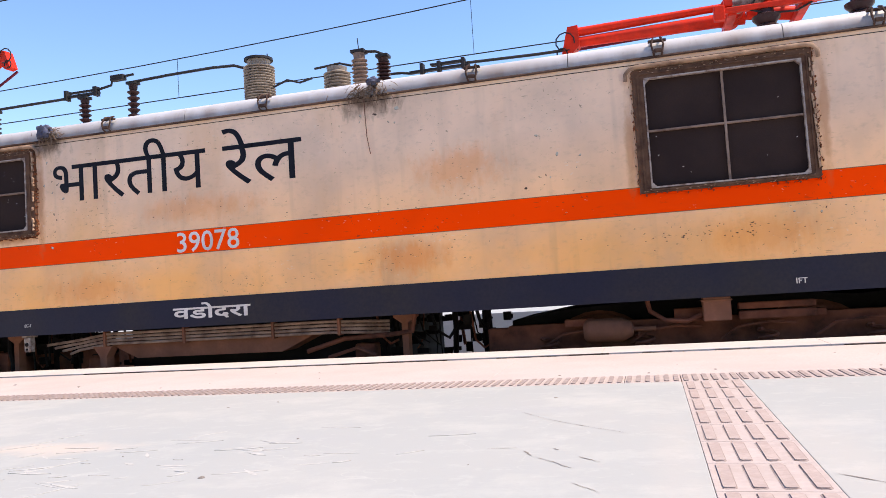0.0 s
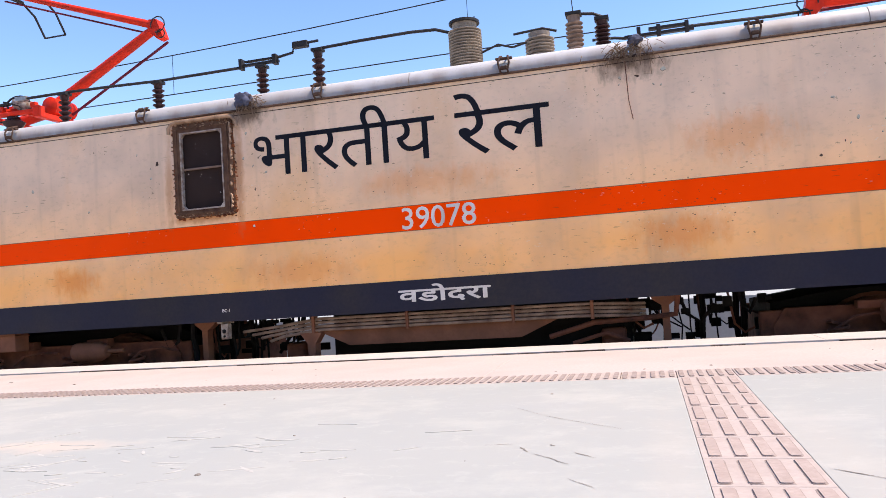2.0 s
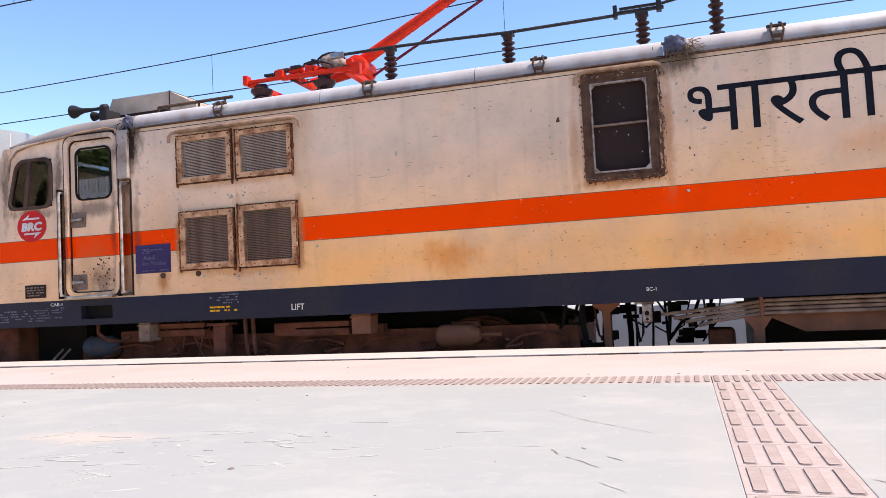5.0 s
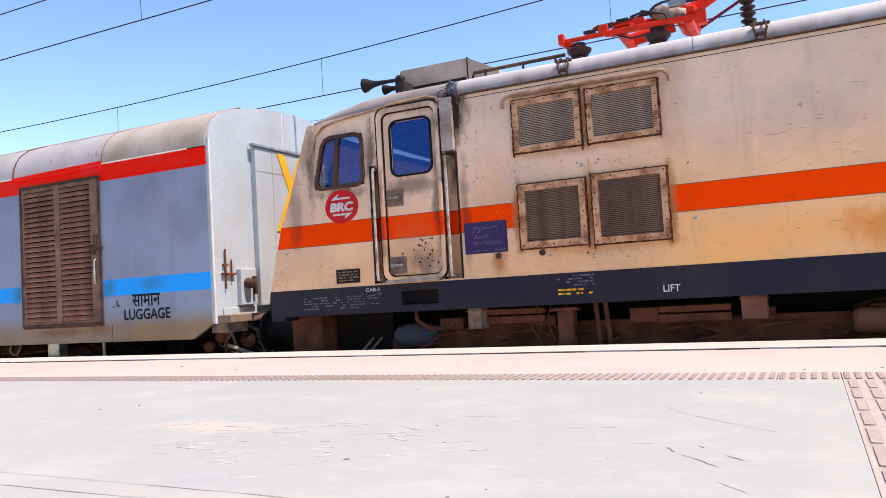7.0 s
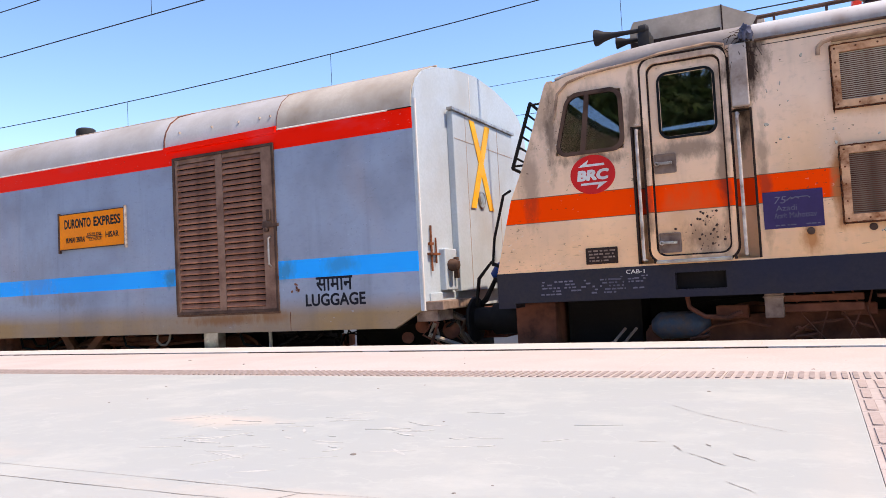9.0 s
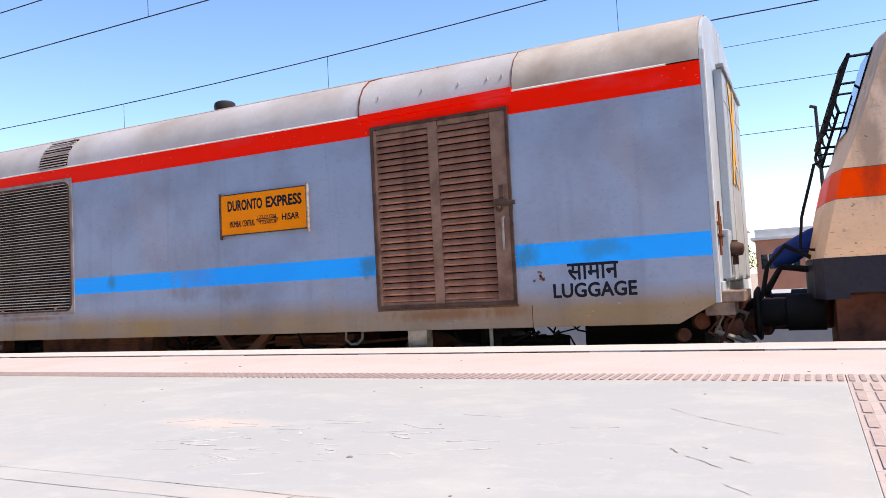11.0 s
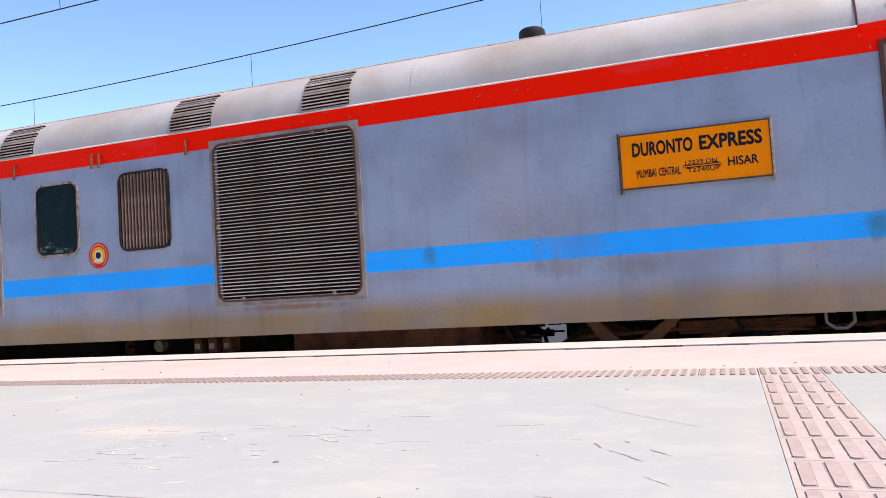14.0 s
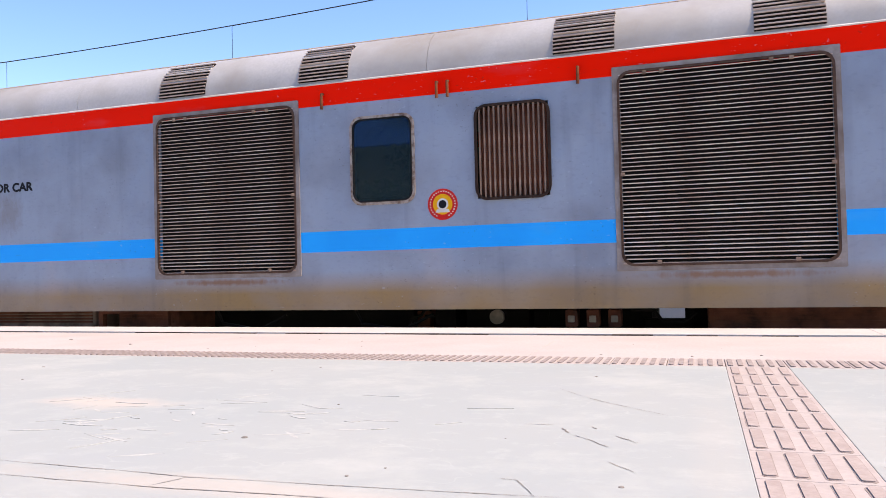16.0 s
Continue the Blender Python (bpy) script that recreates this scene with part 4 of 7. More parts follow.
def louvre(b, glass_in, n):
    bm = BM()
    ring(bm, rrect(*b, 0.012), rrect(*inset(b, glass_in), 0.008), YL - 0.03, YL + 0.02)
    f = part("louvre_frame", bm, M_TAN, loco, "rust-stained cream louvre frame")
    bm = BM()
    e_ = inset(b, -0.012)
    ring(bm, rrect(*e_, 0.012), rrect(*inset(b, 0.001), 0.012), YL - 0.012, YL - 0.0005)
    part("rust_line", bm, M_SOOTSHADE, f, "dark rusty seam")
    g = inset(b, glass_in)
    bm = BM()
    box(bm, g[0], g[1], YL + 0.052, YL + 0.06, g[2], g[3])
    part("backing", bm, M_UNDER, f)
    h = (g[3] - g[2]) / n
    bm = BM()
    prism(bm, [(YL - 0.012, g[2] + 0.14 * h), (YL - 0.013, g[2] + 0.60 * h), (YL + 0.022, g[2] + 0.90 * h), (YL + 0.022, g[2] + 0.72 * h)], g[0], g[1], "yz")
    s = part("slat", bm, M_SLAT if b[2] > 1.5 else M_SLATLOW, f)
    for k in range(1, n):
        again(s, dz=k * h)
    bm = BM()
    w = glass_in * 0.45
    for k in range(5):
        t = k / 4
        for x, z in ((b[0] + w, b[2] + w + (b[3] - b[2] - 2 * w) * t), (b[1] - w, b[2] + w + (b[3] - b[2] - 2 * w) * t), (b[0] + w + (b[1] - b[0] - 2 * w) * t, b[2] + w), (b[0] + w + (b[1] - b[0] - 2 * w) * t, b[3] - w)):
            lathe(bm, (x, YL - 0.03, z), (0, -1, 0), [(0.008, 0), (0.008, 0.005), (0.004, 0.008)], 6)
    part("bolts", bm, M_OXIDE, f)
    rnd = random.Random(int(abs(b[0] * 37 + b[2] * 11)))
    bm = BM()
    for _ in range(190):
        if rnd.random() < 0.5:
            x, z, w, h = rnd.choice((b[0] - 0.004, b[1] + 0.004)) + rnd.gauss(0, 0.004), rnd.uniform(b[2] - 0.03, b[3]), rnd.uniform(0.002, 0.005), rnd.uniform(0.008, 0.03)
        else:
            x, z, w, h = rnd.uniform(b[0], b[1]), rnd.choice((b[2] - 0.004, b[3] + 0.004)) + rnd.gauss(0, 0.003), rnd.uniform(0.008, 0.03), rnd.uniform(0.002, 0.004)
        prism(bm, [(x - w, z - h * 0.3), (x - w * 0.2, z - h), (x + w, z - h * 0.2), (x + w * 0.4, z + h), (x - w * 0.6, z + h * 0.6)], YL - 0.034, YL - 0.002)
    part("rust_scale", bm, M_OXIDE, f)


louvre(LOUVRES[0], 0.056, 24)
louvre(LOUVRES[1], 0.05, 24)
louvre(LOUVRES[2], 0.06, 30)
louvre(LOUVRES[3], 0.055, 30)
hood((-11.08, -9.70, 0, 2.30), 0.05)

# cab window: rubber surround, two panes, post
bm = BM()
ring(bm, rrect(-13.340, -12.698, 1.672, 2.238, 0.11, 5, 0.25), rrect(-13.305, -12.735, 1.705, 2.205, 0.09, 5, 0.25), YL - 0.02, YL + 0.03)
cabw = part("cab_window", bm, M_RUST, loco, "cab side window in a crumbling rusty seal", smooth=True)
bm = BM()
prism(bm, rrect(-13.33, -12.72, 1.69, 2.215, 0.08, 5, 0.25), YL + 0.008, YL + 0.014)
part("pane", bm, M_GLASS, cabw, "reflecting window glass")
bm = BM()
prism(bm, [(-13.10, 1.70), (-13.055, 1.70), (-12.99, 2.21), (-13.03, 2.21)], YL - 0.018, YL + 0.006)
part("window_post", bm, M_RUST, cabw, "rusty window post")

# cab door, set into the wall
bm = BM()
ring(bm, rrect(-12.53, -11.83, 0.675, 2.425, 0.10, 5), rrect(-12.485, -11.875, 0.715, 2.38, 0.08, 5), YL - 0.016, YL + 0.03)
dframe = part("door_frame", bm, M_LOCO, loco, "cream raised door surround")
bm = BM()
ring(bm, rrect(-12.487, -11.873, 0.713, 2.382, 0.08, 5), rrect(-12.470, -11.890, 0.728, 2.366, 0.075, 5), YL + 0.012, YL + 0.0215)
part("door_gap", bm, M_SOOTSHADE, dframe, "dark gap round the door")
bm = BM()
ring(bm, rrect(-12.55, -11.81, 0.66, 2.445, 0.11, 5), rrect(-12.531, -11.829, 0.674, 2.426, 0.10, 5), YL - 0.006, YL - 0.0005)
part("door_seam", bm, M_SOOTSHADE, dframe, "dark seam round the door frame")
bm = BM()
DW = (-12.41, -11.92, 1.71, 2.30)
panel(bm, -12.52, -11.84, 0.68, 2.42, YL + 0.022, YL + 0.045, ((DW[0] + 0.03, DW[1] - 0.03, DW[2] + 0.03, DW[3] - 0.03),))
door = part("cab_door", bm, M_LOCO, loco, "cream cab door with scraped paint")
bm = BM()
ring(bm, rrect(*inset(DW, 0.006), 0.09, 5), rrect(*inset(DW, 0.026), 0.07, 5), YL + 0.008, YL + 0.03)
part("window_seal", bm, M_RUBBER, door, "black rubber seal")
bm = BM()
prism(bm, rrect(*inset(DW, 0.02), 0.08, 5), YL + 0.026, YL + 0.031)
part("pane", bm, M_GLASS, door)
for z in (1.51, 0.83):
    bm = BM()
    ring(bm, rrect(-12.465, -12.28, z - 0.085, z + 0.085, 0.015), rrect(-12.452, -12.293, z - 0.072, z + 0.072, 0.01), YL + 0.008, YL + 0.021)
    box(bm, -12.452, -12.293, YL + 0.017, YL + 0.021, z - 0.072, z + 0.072)
    part("lock_plate", bm, M_PIPE, door, "dirty recessed lock plate")
    bm = BM()
    lathe(bm, (-12.44, YL + 0.02, z), (0, -1, 0), [(0.02, 0), (0.02, 0.03), (0.01, 0.035)], 8)
    box(bm, -12.45, -12.31, YL - 0.015, YL + 0.0, z - 0.012, z + 0.012, 0.004)
    part("handle", bm, M_STEEL, door, "steel lever handle in a recessed plate")
bm = BM()
rnd = random.Random(8)
for _ in range(60):
    x, z = min(-11.93, rnd.gauss(-12.06, 0.09)), min(1.07, max(0.76, rnd.gauss(0.91, 0.10)))
    r = rnd.choice((0.003, 0.005, 0.007, 0.012))
    prism(bm, [(x + r * math.cos(a) * rnd.uniform(0.6, 1.3), z + r * math.sin(a) * rnd.uniform(0.6, 1.3)) for a in (0.3, 1.4, 2.5, 3.8, 5.1)], YL + 0.0185, YL + 0.0203)
part("paint_chips", bm, M_RUST, door)
bm = BM()
box(bm, -12.48, -11.88, YL - 0.08, YL - 0.004, 0.655, 0.685, 0.006)
part("door_sill", bm, M_STEEL, loco, "worn checker-plate door sill")

# recesses with grab rails on both sides of the door; their depth shade is put into the colour
for a, b, top in ((-12.64, -12.50, 1.86), (-11.86, -11.66, 1.89)):
    bm = BM()
    box(bm, a, b, YL + 0.13, YL + 0.14, 0.66, top)
    box(bm, a - 0.006, a, YL + 0.051, YL + 0.14, 0.66, top)
    box(bm, b, b + 0.006, YL + 0.051, YL + 0.14, 0.66, top)
    part("rail_recess", bm, M_LOCO, loco, "cream grab rail recess, darkened for depth")
    for dx in (0.05,) if b - a < 0.16 else (0.09,):
        bm = BM()
        x = a + dx
        pipe(bm, [(x, YL + 0.08, 0.69), (x, YL - 0.03, 0.70), (x, YL - 0.035, 0.75), (x, YL - 0.035, top - 0.08), (x, YL - 0.03, top - 0.04), (x, YL + 0.08, top - 0.03)], 0.014, 8)
        part("grab_rail", bm, M_RAILING, loco, "worn steel grab rail", smooth=True)
    # near-black strips paint the dark outline of the recess
    for xe in (a - 0.004, b - 0.014):
        bm = BM()
        box(bm, xe, xe + 0.018, YL - 0.012, YL + 0.05, 0.66, top, 0.004)
        part("recess_edge", bm, M_SOOTSHADE, loco)
bm = BM()
box(bm, -11.80, -11.665, YL - 0.045, YL - 0.003, 1.90, 2.42, 0.01)
part("cable_duct", bm, M_TRIM, loco, "cream cable duct below the roof edge, streaked with grime")

# markings
words("hindi_lettering", "भारतीय", -6.02, -4.18, 1.74, 2.305, YL - 0.0006, M_LETTER, loco, "black painted Devanagari lettering", bold=0.0)
words("hindi_lettering", "रेल", -3.99, -3.13, 1.73, 2.30, YL - 0.0006, M_LETTER, loco, "black painted Devanagari lettering", bold=0.0)
words("fleet_number", "39078", -4.55, -3.85, 1.11, 1.312, YL - 0.0006, M_PALE, loco, "pale painted fleet number", bold=0.007)
words("hindi_shed_name", "वडोदरा", -4.63, -3.76, 0.435, 0.60, YL - 0.0046, M_PALE, loco, "pale painted Devanagari lettering", bold=0.022)
words("lift_mark", "LIFT", -9.81, -9.67, 0.43, 0.49, YL - 0.0046, M_PALE, loco, bold=0.01)
words("lift_mark", "IFT", 1.13, 1.215, 0.437, 0.483, YL - 0.0046, M_PALE, loco, bold=0.01)
words("brake_mark", "BC-1", -6.45, -6.37, 0.457, 0.488, YL - 0.0046, M_PALE, loco, bold=0.01)
words("cab_mark", "CAB-1", -12.76, -12.60, 0.585, 0.62, YL - 0.0046, M_PALE, loco, bold=0.01)
bars("small_writing", -13.55, -12.60, 0.42, 0.56, YL - 0.0046, 5, M_DIM, loco, 3, 0.55)
bars("small_writing", -12.86, -12.56, 0.53, 0.575, YL - 0.0046, 2, M_DIM, loco, 4, 0.6)
bars("small_writing", -10.75, -10.40, 0.52, 0.63, YL - 0.0046, 4, M_DIM, loco, 5, 0.6)
bars("yellow_stencil", -10.76, -10.42, 0.44, 0.51, YL - 0.0046, 2, M_YELLOW, loco, 6, 0.75)
bm = BM()
box(bm, -13.105, -12.82, YL - 0.012, YL, 0.685, 0.83, 0.004)
plate = part("builder_plate", bm, M_SOOTSHADE, loco, "small dark metal plate")
bars("plate_writing", -13.085, -12.84, 0.70, 0.815, YL - 0.0125, 4, M_PIPE, plate, 7, 0.8)
bm = BM()
disc(bm, -13.0, YL - 0.001, 1.485, 0.175, 0.004, 44, 1.16)
badge = part("shed_badge", bm, M_BADGE, loco, "round red badge with white letters")
words("badge_letters", "BRC", -13.145, -12.865, 1.43, 1.53, YL - 0.0052, M_PALE, badge, bold=0.06, lean=0.15)
for sgn in (1, -1):
    bm = BM()
    z = 1.485 + sgn * 0.085
    prism(bm, [(-13.0 + sgn * u, z + sgn * v) for u, v in ((-0.13, -0.012), (0.11, -0.012), (0.11, 0.008), (-0.05, 0.008), (-0.03, 0.05))], YL - 0.0065, YL - 0.0052)
    part("arrow", bm, M_PALE, badge)
bm = BM()
box(bm, -11.625, -11.19, YL - 0.004, YL - 0.0005, 0.88, 1.178)
poster = part("campaign_sticker", bm, M_POSTER, loco, "purple vinyl sticker with pale writing")
words("sticker_lettering", "75", -11.545, -11.46, 1.08, 1.135, YL - 0.0045, M_DIM, poster, lean=0.2)
words("sticker_lettering", "Azadi", -11.53, -11.38, 1.02, 1.065, YL - 0.0045, M_DIM, poster)
words("sticker_lettering", "Amrit", -11.545, -11.455, 0.96, 1.005, YL - 0.0045, M_DIM, poster)
words("sticker_lettering", "Mahotsav", -11.435, -11.24, 0.96, 1.005, YL - 0.0045, M_DIM, poster)
bm = BM()
for k, (a, b) in enumerate(((-11.45, -11.42), (-11.42, -11.38), (-11.38, -11.30))):
    pipe(bm, [(a, YL - 0.005, 1.10 + 0.01 * k), (b, YL - 0.005, 1.125), (b + 0.02, YL - 0.005, 1.11)], 0.005, 4)
part("sticker_emblem", bm, M_DIM, poster)
bars("sticker_line", -11.60, -11.22, 0.895, 0.915, YL - 0.0045, 1, M_DIM, poster, 11, 0.9)
for x in (-11.29, -10.86):
    bm = BM()
    lathe(bm, (x, YL, 0.845), (0, -1, 0), [(0.03, 0), (0.028, 0.012), (0.012, 0.016)], 10)
    part("rusty_boss", bm, M_RUST, loco)

# nose fittings: windscreen guard, grab rail, hoses
def bowed(y):
    for k in range(len(ys) - 1):
        if y <= ys[k + 1]:
            return bow[k] + (bow[k + 1] - bow[k]) * (y - ys[k]) / (ys[k + 1] - ys[k])
    return 0.0


bm = BM()
for y in (6.95, 7.95, 8.42, 9.42):
    pipe(bm, [(nose(1.68) + bowed(y) - 0.17, y, 1.68), (nose(2.3) + bowed(y) - 0.17, y, 2.3)], 0.018, 6)
for k in range(7):
    z = 1.68 + 0.103 * k
    for a, b in ((6.95, 7.95), (8.42, 9.42)):
        pipe(bm, [(nose(z) + bowed(y) - 0.17, y, z) for y in (a, (a + b) / 2, b)], 0.011 if 0 < k < 6 else 0.016, 6)
for y in (6.95, 7.95, 8.42, 9.42):
    for z in (1.70, 2.28):
        pipe(bm, [(nose(z) + bowed(y) - 0.18, y, z), (nose(z) + bowed(y) + 0.01, y, z)], 0.012, 5)
part("windscreen_guard", bm, M_RUBBER, loco, "black wire windscreen guard")
bm = BM()
for a, b in ((6.92, 7.45), (7.45, 7.98), (8.38, 8.91), (8.91, 9.44)):
    g = [bm.verts.new((nose(z) + bowed(y) - 0.004, y, z)) for y, z in ((a, 1.66), (b, 1.66), (b, 2.32), (a, 2.32))]
    face(bm, g)
ret = bmesh.ops.extrude_face_region(bm, geom=list(bm.faces))
bmesh.ops.translate(bm, verts=[v for v in ret["geom"] if isinstance(v, bmesh.types.BMVert)], vec=(-0.012, 0, 0))
part("windscreen", bm, M_DGLASS, loco, "dark windscreen glass")
bm = BM()
pipe(bm, [(-14.02, 6.9, 0.72), (-14.13, 6.9, 0.74), (-14.10, 6.9, 1.0), (-13.98, 6.9, 1.42), (-13.90, 6.9, 1.46)], 0.014, 6)
part("nose_rail", bm, M_RUBBER, loco)
bm = BM()
pipe(bm, [(-13.98, 7.15, 0.62), (-14.25, 7.15, 0.78), (-14.40, 7.16, 0.62), (-14.46, 7.2, 0.35), (-14.62, 7.25, 0.22)], 0.02, 8)
pipe(bm, [(-13.98, 7.35, 0.55), (-14.30, 7.35, 0.60), (-14.42, 7.36, 0.40), (-14.6, 7.36, 0.25)], 0.03, 8)
part("jumper_hose", bm, M_RUBBER, loco, "black jumper hose", smooth=True)
bm = BM()
lathe(bm, (-13.98, 7.55, 0.86), (-0.8, -0.1, -0.45), [(0.09, 0), (0.10, 0.05), (0.10, 0.36), (0.07, 0.42), (0.05, 0.46)], 14)
part("jumper_coupler", bm, M_BLUE, loco, "blue jumper cable coupler", smooth=True)
for y in (7.25, 9.11):
    bm = BM()
    lathe(bm, (-13.97, y, 0.20), (-1, 0, 0), [(0.16, 0), (0.16, 0.30), (0.12, 0.31), (0.12, 0.50), (0.23, 0.51), (0.24, 0.53), (0.20, 0.56), (0.0, 0.575)], 24)
    part("buffer", bm, M_RUBBER, loco, "black round buffer", smooth=True)
bm = BM()
box(bm, -14.45, -13.9, 8.0, 8.36, 0.0, 0.30, 0.03)
part("coupler", bm, M_UNDER, loco)
bm = BM()
box(bm, -13.90, -13.50, 6.85, 9.5, -0.45, 0.36, 0.02)
part("rail_guard", bm, M_UNDER, loco, "brown steel rail guard")

# horns and cooling unit on the cab roof
bm = BM()
lathe(bm, (-12.63, 7.32, 2.925), (-1, 0, 0.02), [(0.02, 0), (0.022, 0.15), (0.03, 0.28), (0.05, 0.36), (0.078, 0.42), (0.082, 0.45), (0.075, 0.45), (0.03, 0.38)], 16)
lathe(bm, (-12.63, 7.32, 2.925), (1, 0, 0), [(0.045, -0.02), (0.05, 0.0), (0.05, 0.05), (0.03, 0.07)], 12)
lathe(bm, (-12.60, 7.46, 2.88), (-1, 0, 0.02), [(0.02, 0), (0.022, 0.1), (0.03, 0.2), (0.06, 0.3), (0.055, 0.3), (0.03, 0.25)], 14)
box(bm, -12.66, -12.55, 7.28, 7.52, 2.62, 2.90, 0.01)
part("horn", bm, M_BAR, loco, "dark roof horn", smooth=True)
bm = BM()
prism(bm, [(-12.80, 2.66), (-12.80, 3.04), (-12.76, 3.12), (-11.92, 3.12), (-11.55, 2.92), (-11.55, 2.66)], 7.63, 8.73)
ac = part("cooling_unit", bm, M_UNIT, loco, "brown-grey roof cooling unit")
# thin seam, and a dark panel painting the shadow on the unit's lower half
bm = BM()
box(bm, -11.927, -11.915, 7.622, 8.738, 2.8, 3.126, 0.003)
box(bm, -12.79, -11.94, 7.612, 7.627, 2.70, 2.905, 0.003)
part("unit_intake", bm, M_SOOTSHADE, ac, "dark seam and painted shade on the unit's lower half")
bm = BM()
pipe(bm, [(-11.62, 7.02, 2.66), (-11.58, 6.98, 2.73), (-10.62, 6.96, 2.73)], 0.018, 6)
for x in (-11.45, -11.05, -10.72):
    pipe(bm, [(x, 6.97, 2.60), (x, 6.97, 2.74)], 0.012, 6)
part("roof_rail", bm, M_RUST, loco, "dusty rail along the roof")


# roof equipment


def insulator(x, y, z0, z1, r, n, mat_, label, core=0.5, cap=True):
    h = (z1 - z0)
    prof = [(r * 0.85, 0.0), (r * 0.85, h * 0.06)]
    for k in range(n):
        a = h * (0.08 + 0.80 * k / n)
        s = h * 0.80 / n
        prof += [(r * core, a), (r, a + s * 0.45), (r, a + s * 0.6), (r * core, a + s * 0.75)]
    prof += [(r * 0.7, h * 0.9), (r * 0.75, h)]
    bm = BM()
    lathe(bm, (x, y, z0), (0, 0, 1), prof, 16)
    ob = part("insulator", bm, mat_, loco, label, smooth=True)
    if cap:
        bm = BM()
        box(bm, x - r * 0.9, x + r * 0.9, y - r * 0.8, y + r * 0.8, z1 - 0.005, z1 + 0.03, 0.006)
        part("insulator_cap", bm, M_BAR, ob)
    return ob


PB = "brown ribbed porcelain insulator"
YI = 7.53                             # the high-voltage line stands nearer than the middle
for x, z1 in ((-9.01, 3.165), (-7.71, 3.13), (-6.37, 3.13), (-5.69, 3.22)):
    insulator(x, YI, 2.70, z1, 0.07, 6, M_PORC, PB)
insulator(-4.04, YI, 2.70, 3.26, 0.175, 15, M_GREYINS, "large grey ribbed circuit breaker insulator", 0.80, False)
bm = BM()
lathe(bm, (-4.04, YI, 3.26), (0, 0, 1), [(0.16, 0), (0.16, 0.025), (0.02, 0.03)], 20)
for dx in (-0.10, 0.0, 0.11):
    pipe(bm, [(-4.04 + dx, YI, 3.27), (-4.04 + dx, YI, 3.33)], 0.007, 5)
part("breaker_cap", bm, M_BAR, loco)
insulator(-3.34, 8.1, 2.74, 3.24, 0.16, 11, M_GREYINS, "pale ribbed insulator", 0.78, False)
insulator(-2.94, 7.8, 2.72, 3.27, 0.09, 10, M_PIPE, "dusty brown ribbed insulator", 0.68)
insulator(-2.66, 7.8, 2.72, 3.18, 0.08, 9, M_PORC, PB)
for pts, r in (
    ([(-2.94, 7.8, 3.29), (-2.95, 7.8, 3.44)], 0.005),
    ([(-2.94, 7.8, 3.29), (-2.74, 7.8, 3.26), (-2.66, 7.8, 3.22), (-2.60, 7.8, 3.12)], 0.016),
    ([(-3.62, 8.1, 3.27), (-3.3, 8.1, 3.29), (-3.15, 8.1, 3.24)], 0.014),
    ([(-3.88, YI, 2.94), (-3.7, YI, 3.00), (-3.55, YI, 2.95), (-3.4, YI, 2.98)], 0.012),
    ([(-2.78, 8.1, 3.08), (-2.55, 8.1, 3.07), (-2.45, 8.1, 3.05), (-2.3, 8.1, 3.055)], 0.016),
):
    bm = BM()
    pipe(bm, pts, r, 6)
    part("jumper_lead", bm, M_BAR, loco, smooth=True)
bm = BM()
y = 8.1
box(bm, -2.45, -1.75, y - 0.03, y + 0.03, 3.04, 3.07, 0.005)
box(bm, -2.2, -1.8, y - 0.04, y + 0.04, 3.095, 3.12, 0.005)
for x in (-2.3, -2.1, -1.82):
    box(bm, x - 0.02, x + 0.02, y - 0.045, y + 0.045, 3.01, 3.14, 0.005)
part("isolator", bm, M_BAR, loco, "dark roof isolator switch")
for pts in ([(-9.6, YI, 3.20), (-9.01, YI, 3.20), (-8.3, YI, 3.185), (-7.71, YI, 3.165), (-6.62, YI, 3.17)], [(-5.69, YI, 3.25), (-5.2, YI, 3.265), (-4.63, YI, 3.27), (-4.35, YI, 3.255), (-4.2, YI, 3.20)], [(-1.8, 8.1, 3.08), (-1.0, 8.1, 3.06), (-0.55, 8.1, 3.06)]):
    bm = BM()
    pipe(bm, pts, 0.017, 6)
    part("busbar", bm, M_BAR, loco, "dark high-voltage roof busbar", smooth=True)
bm = BM()
y = YI
box(bm, -6.64, -6.16, y - 0.022, y + 0.022, 3.17, 3.20, 0.004)
box(bm, -6.58, -6.22, y - 0.022, y + 0.022, 3.215, 3.235, 0.004)
box(bm, -6.64, -6.60, y - 0.04, y + 0.04, 3.14, 3.26, 0.004)
box(bm, -6.23, -6.18, y - 0.04, y + 0.04, 3.15, 3.26, 0.004)
pipe(bm, [(-6.2, y, 3.22), (-5.99, y, 3.25), (-5.97, y, 3.33), (-5.68, y, 3.34)], 0.015, 6)
box(bm, -5.98, -5.80, y - 0.04, y + 0.04, 3.29, 3.36, 0.01)
part("isolator", bm, M_BAR, loco, "dark roof isolator switch")
bm = BM()
box(bm, -9.72, -9.55, YI - 0.03, YI + 0.03, 3.17, 3.23, 0.008)
part("bus_terminal", bm, M_STEEL, loco)


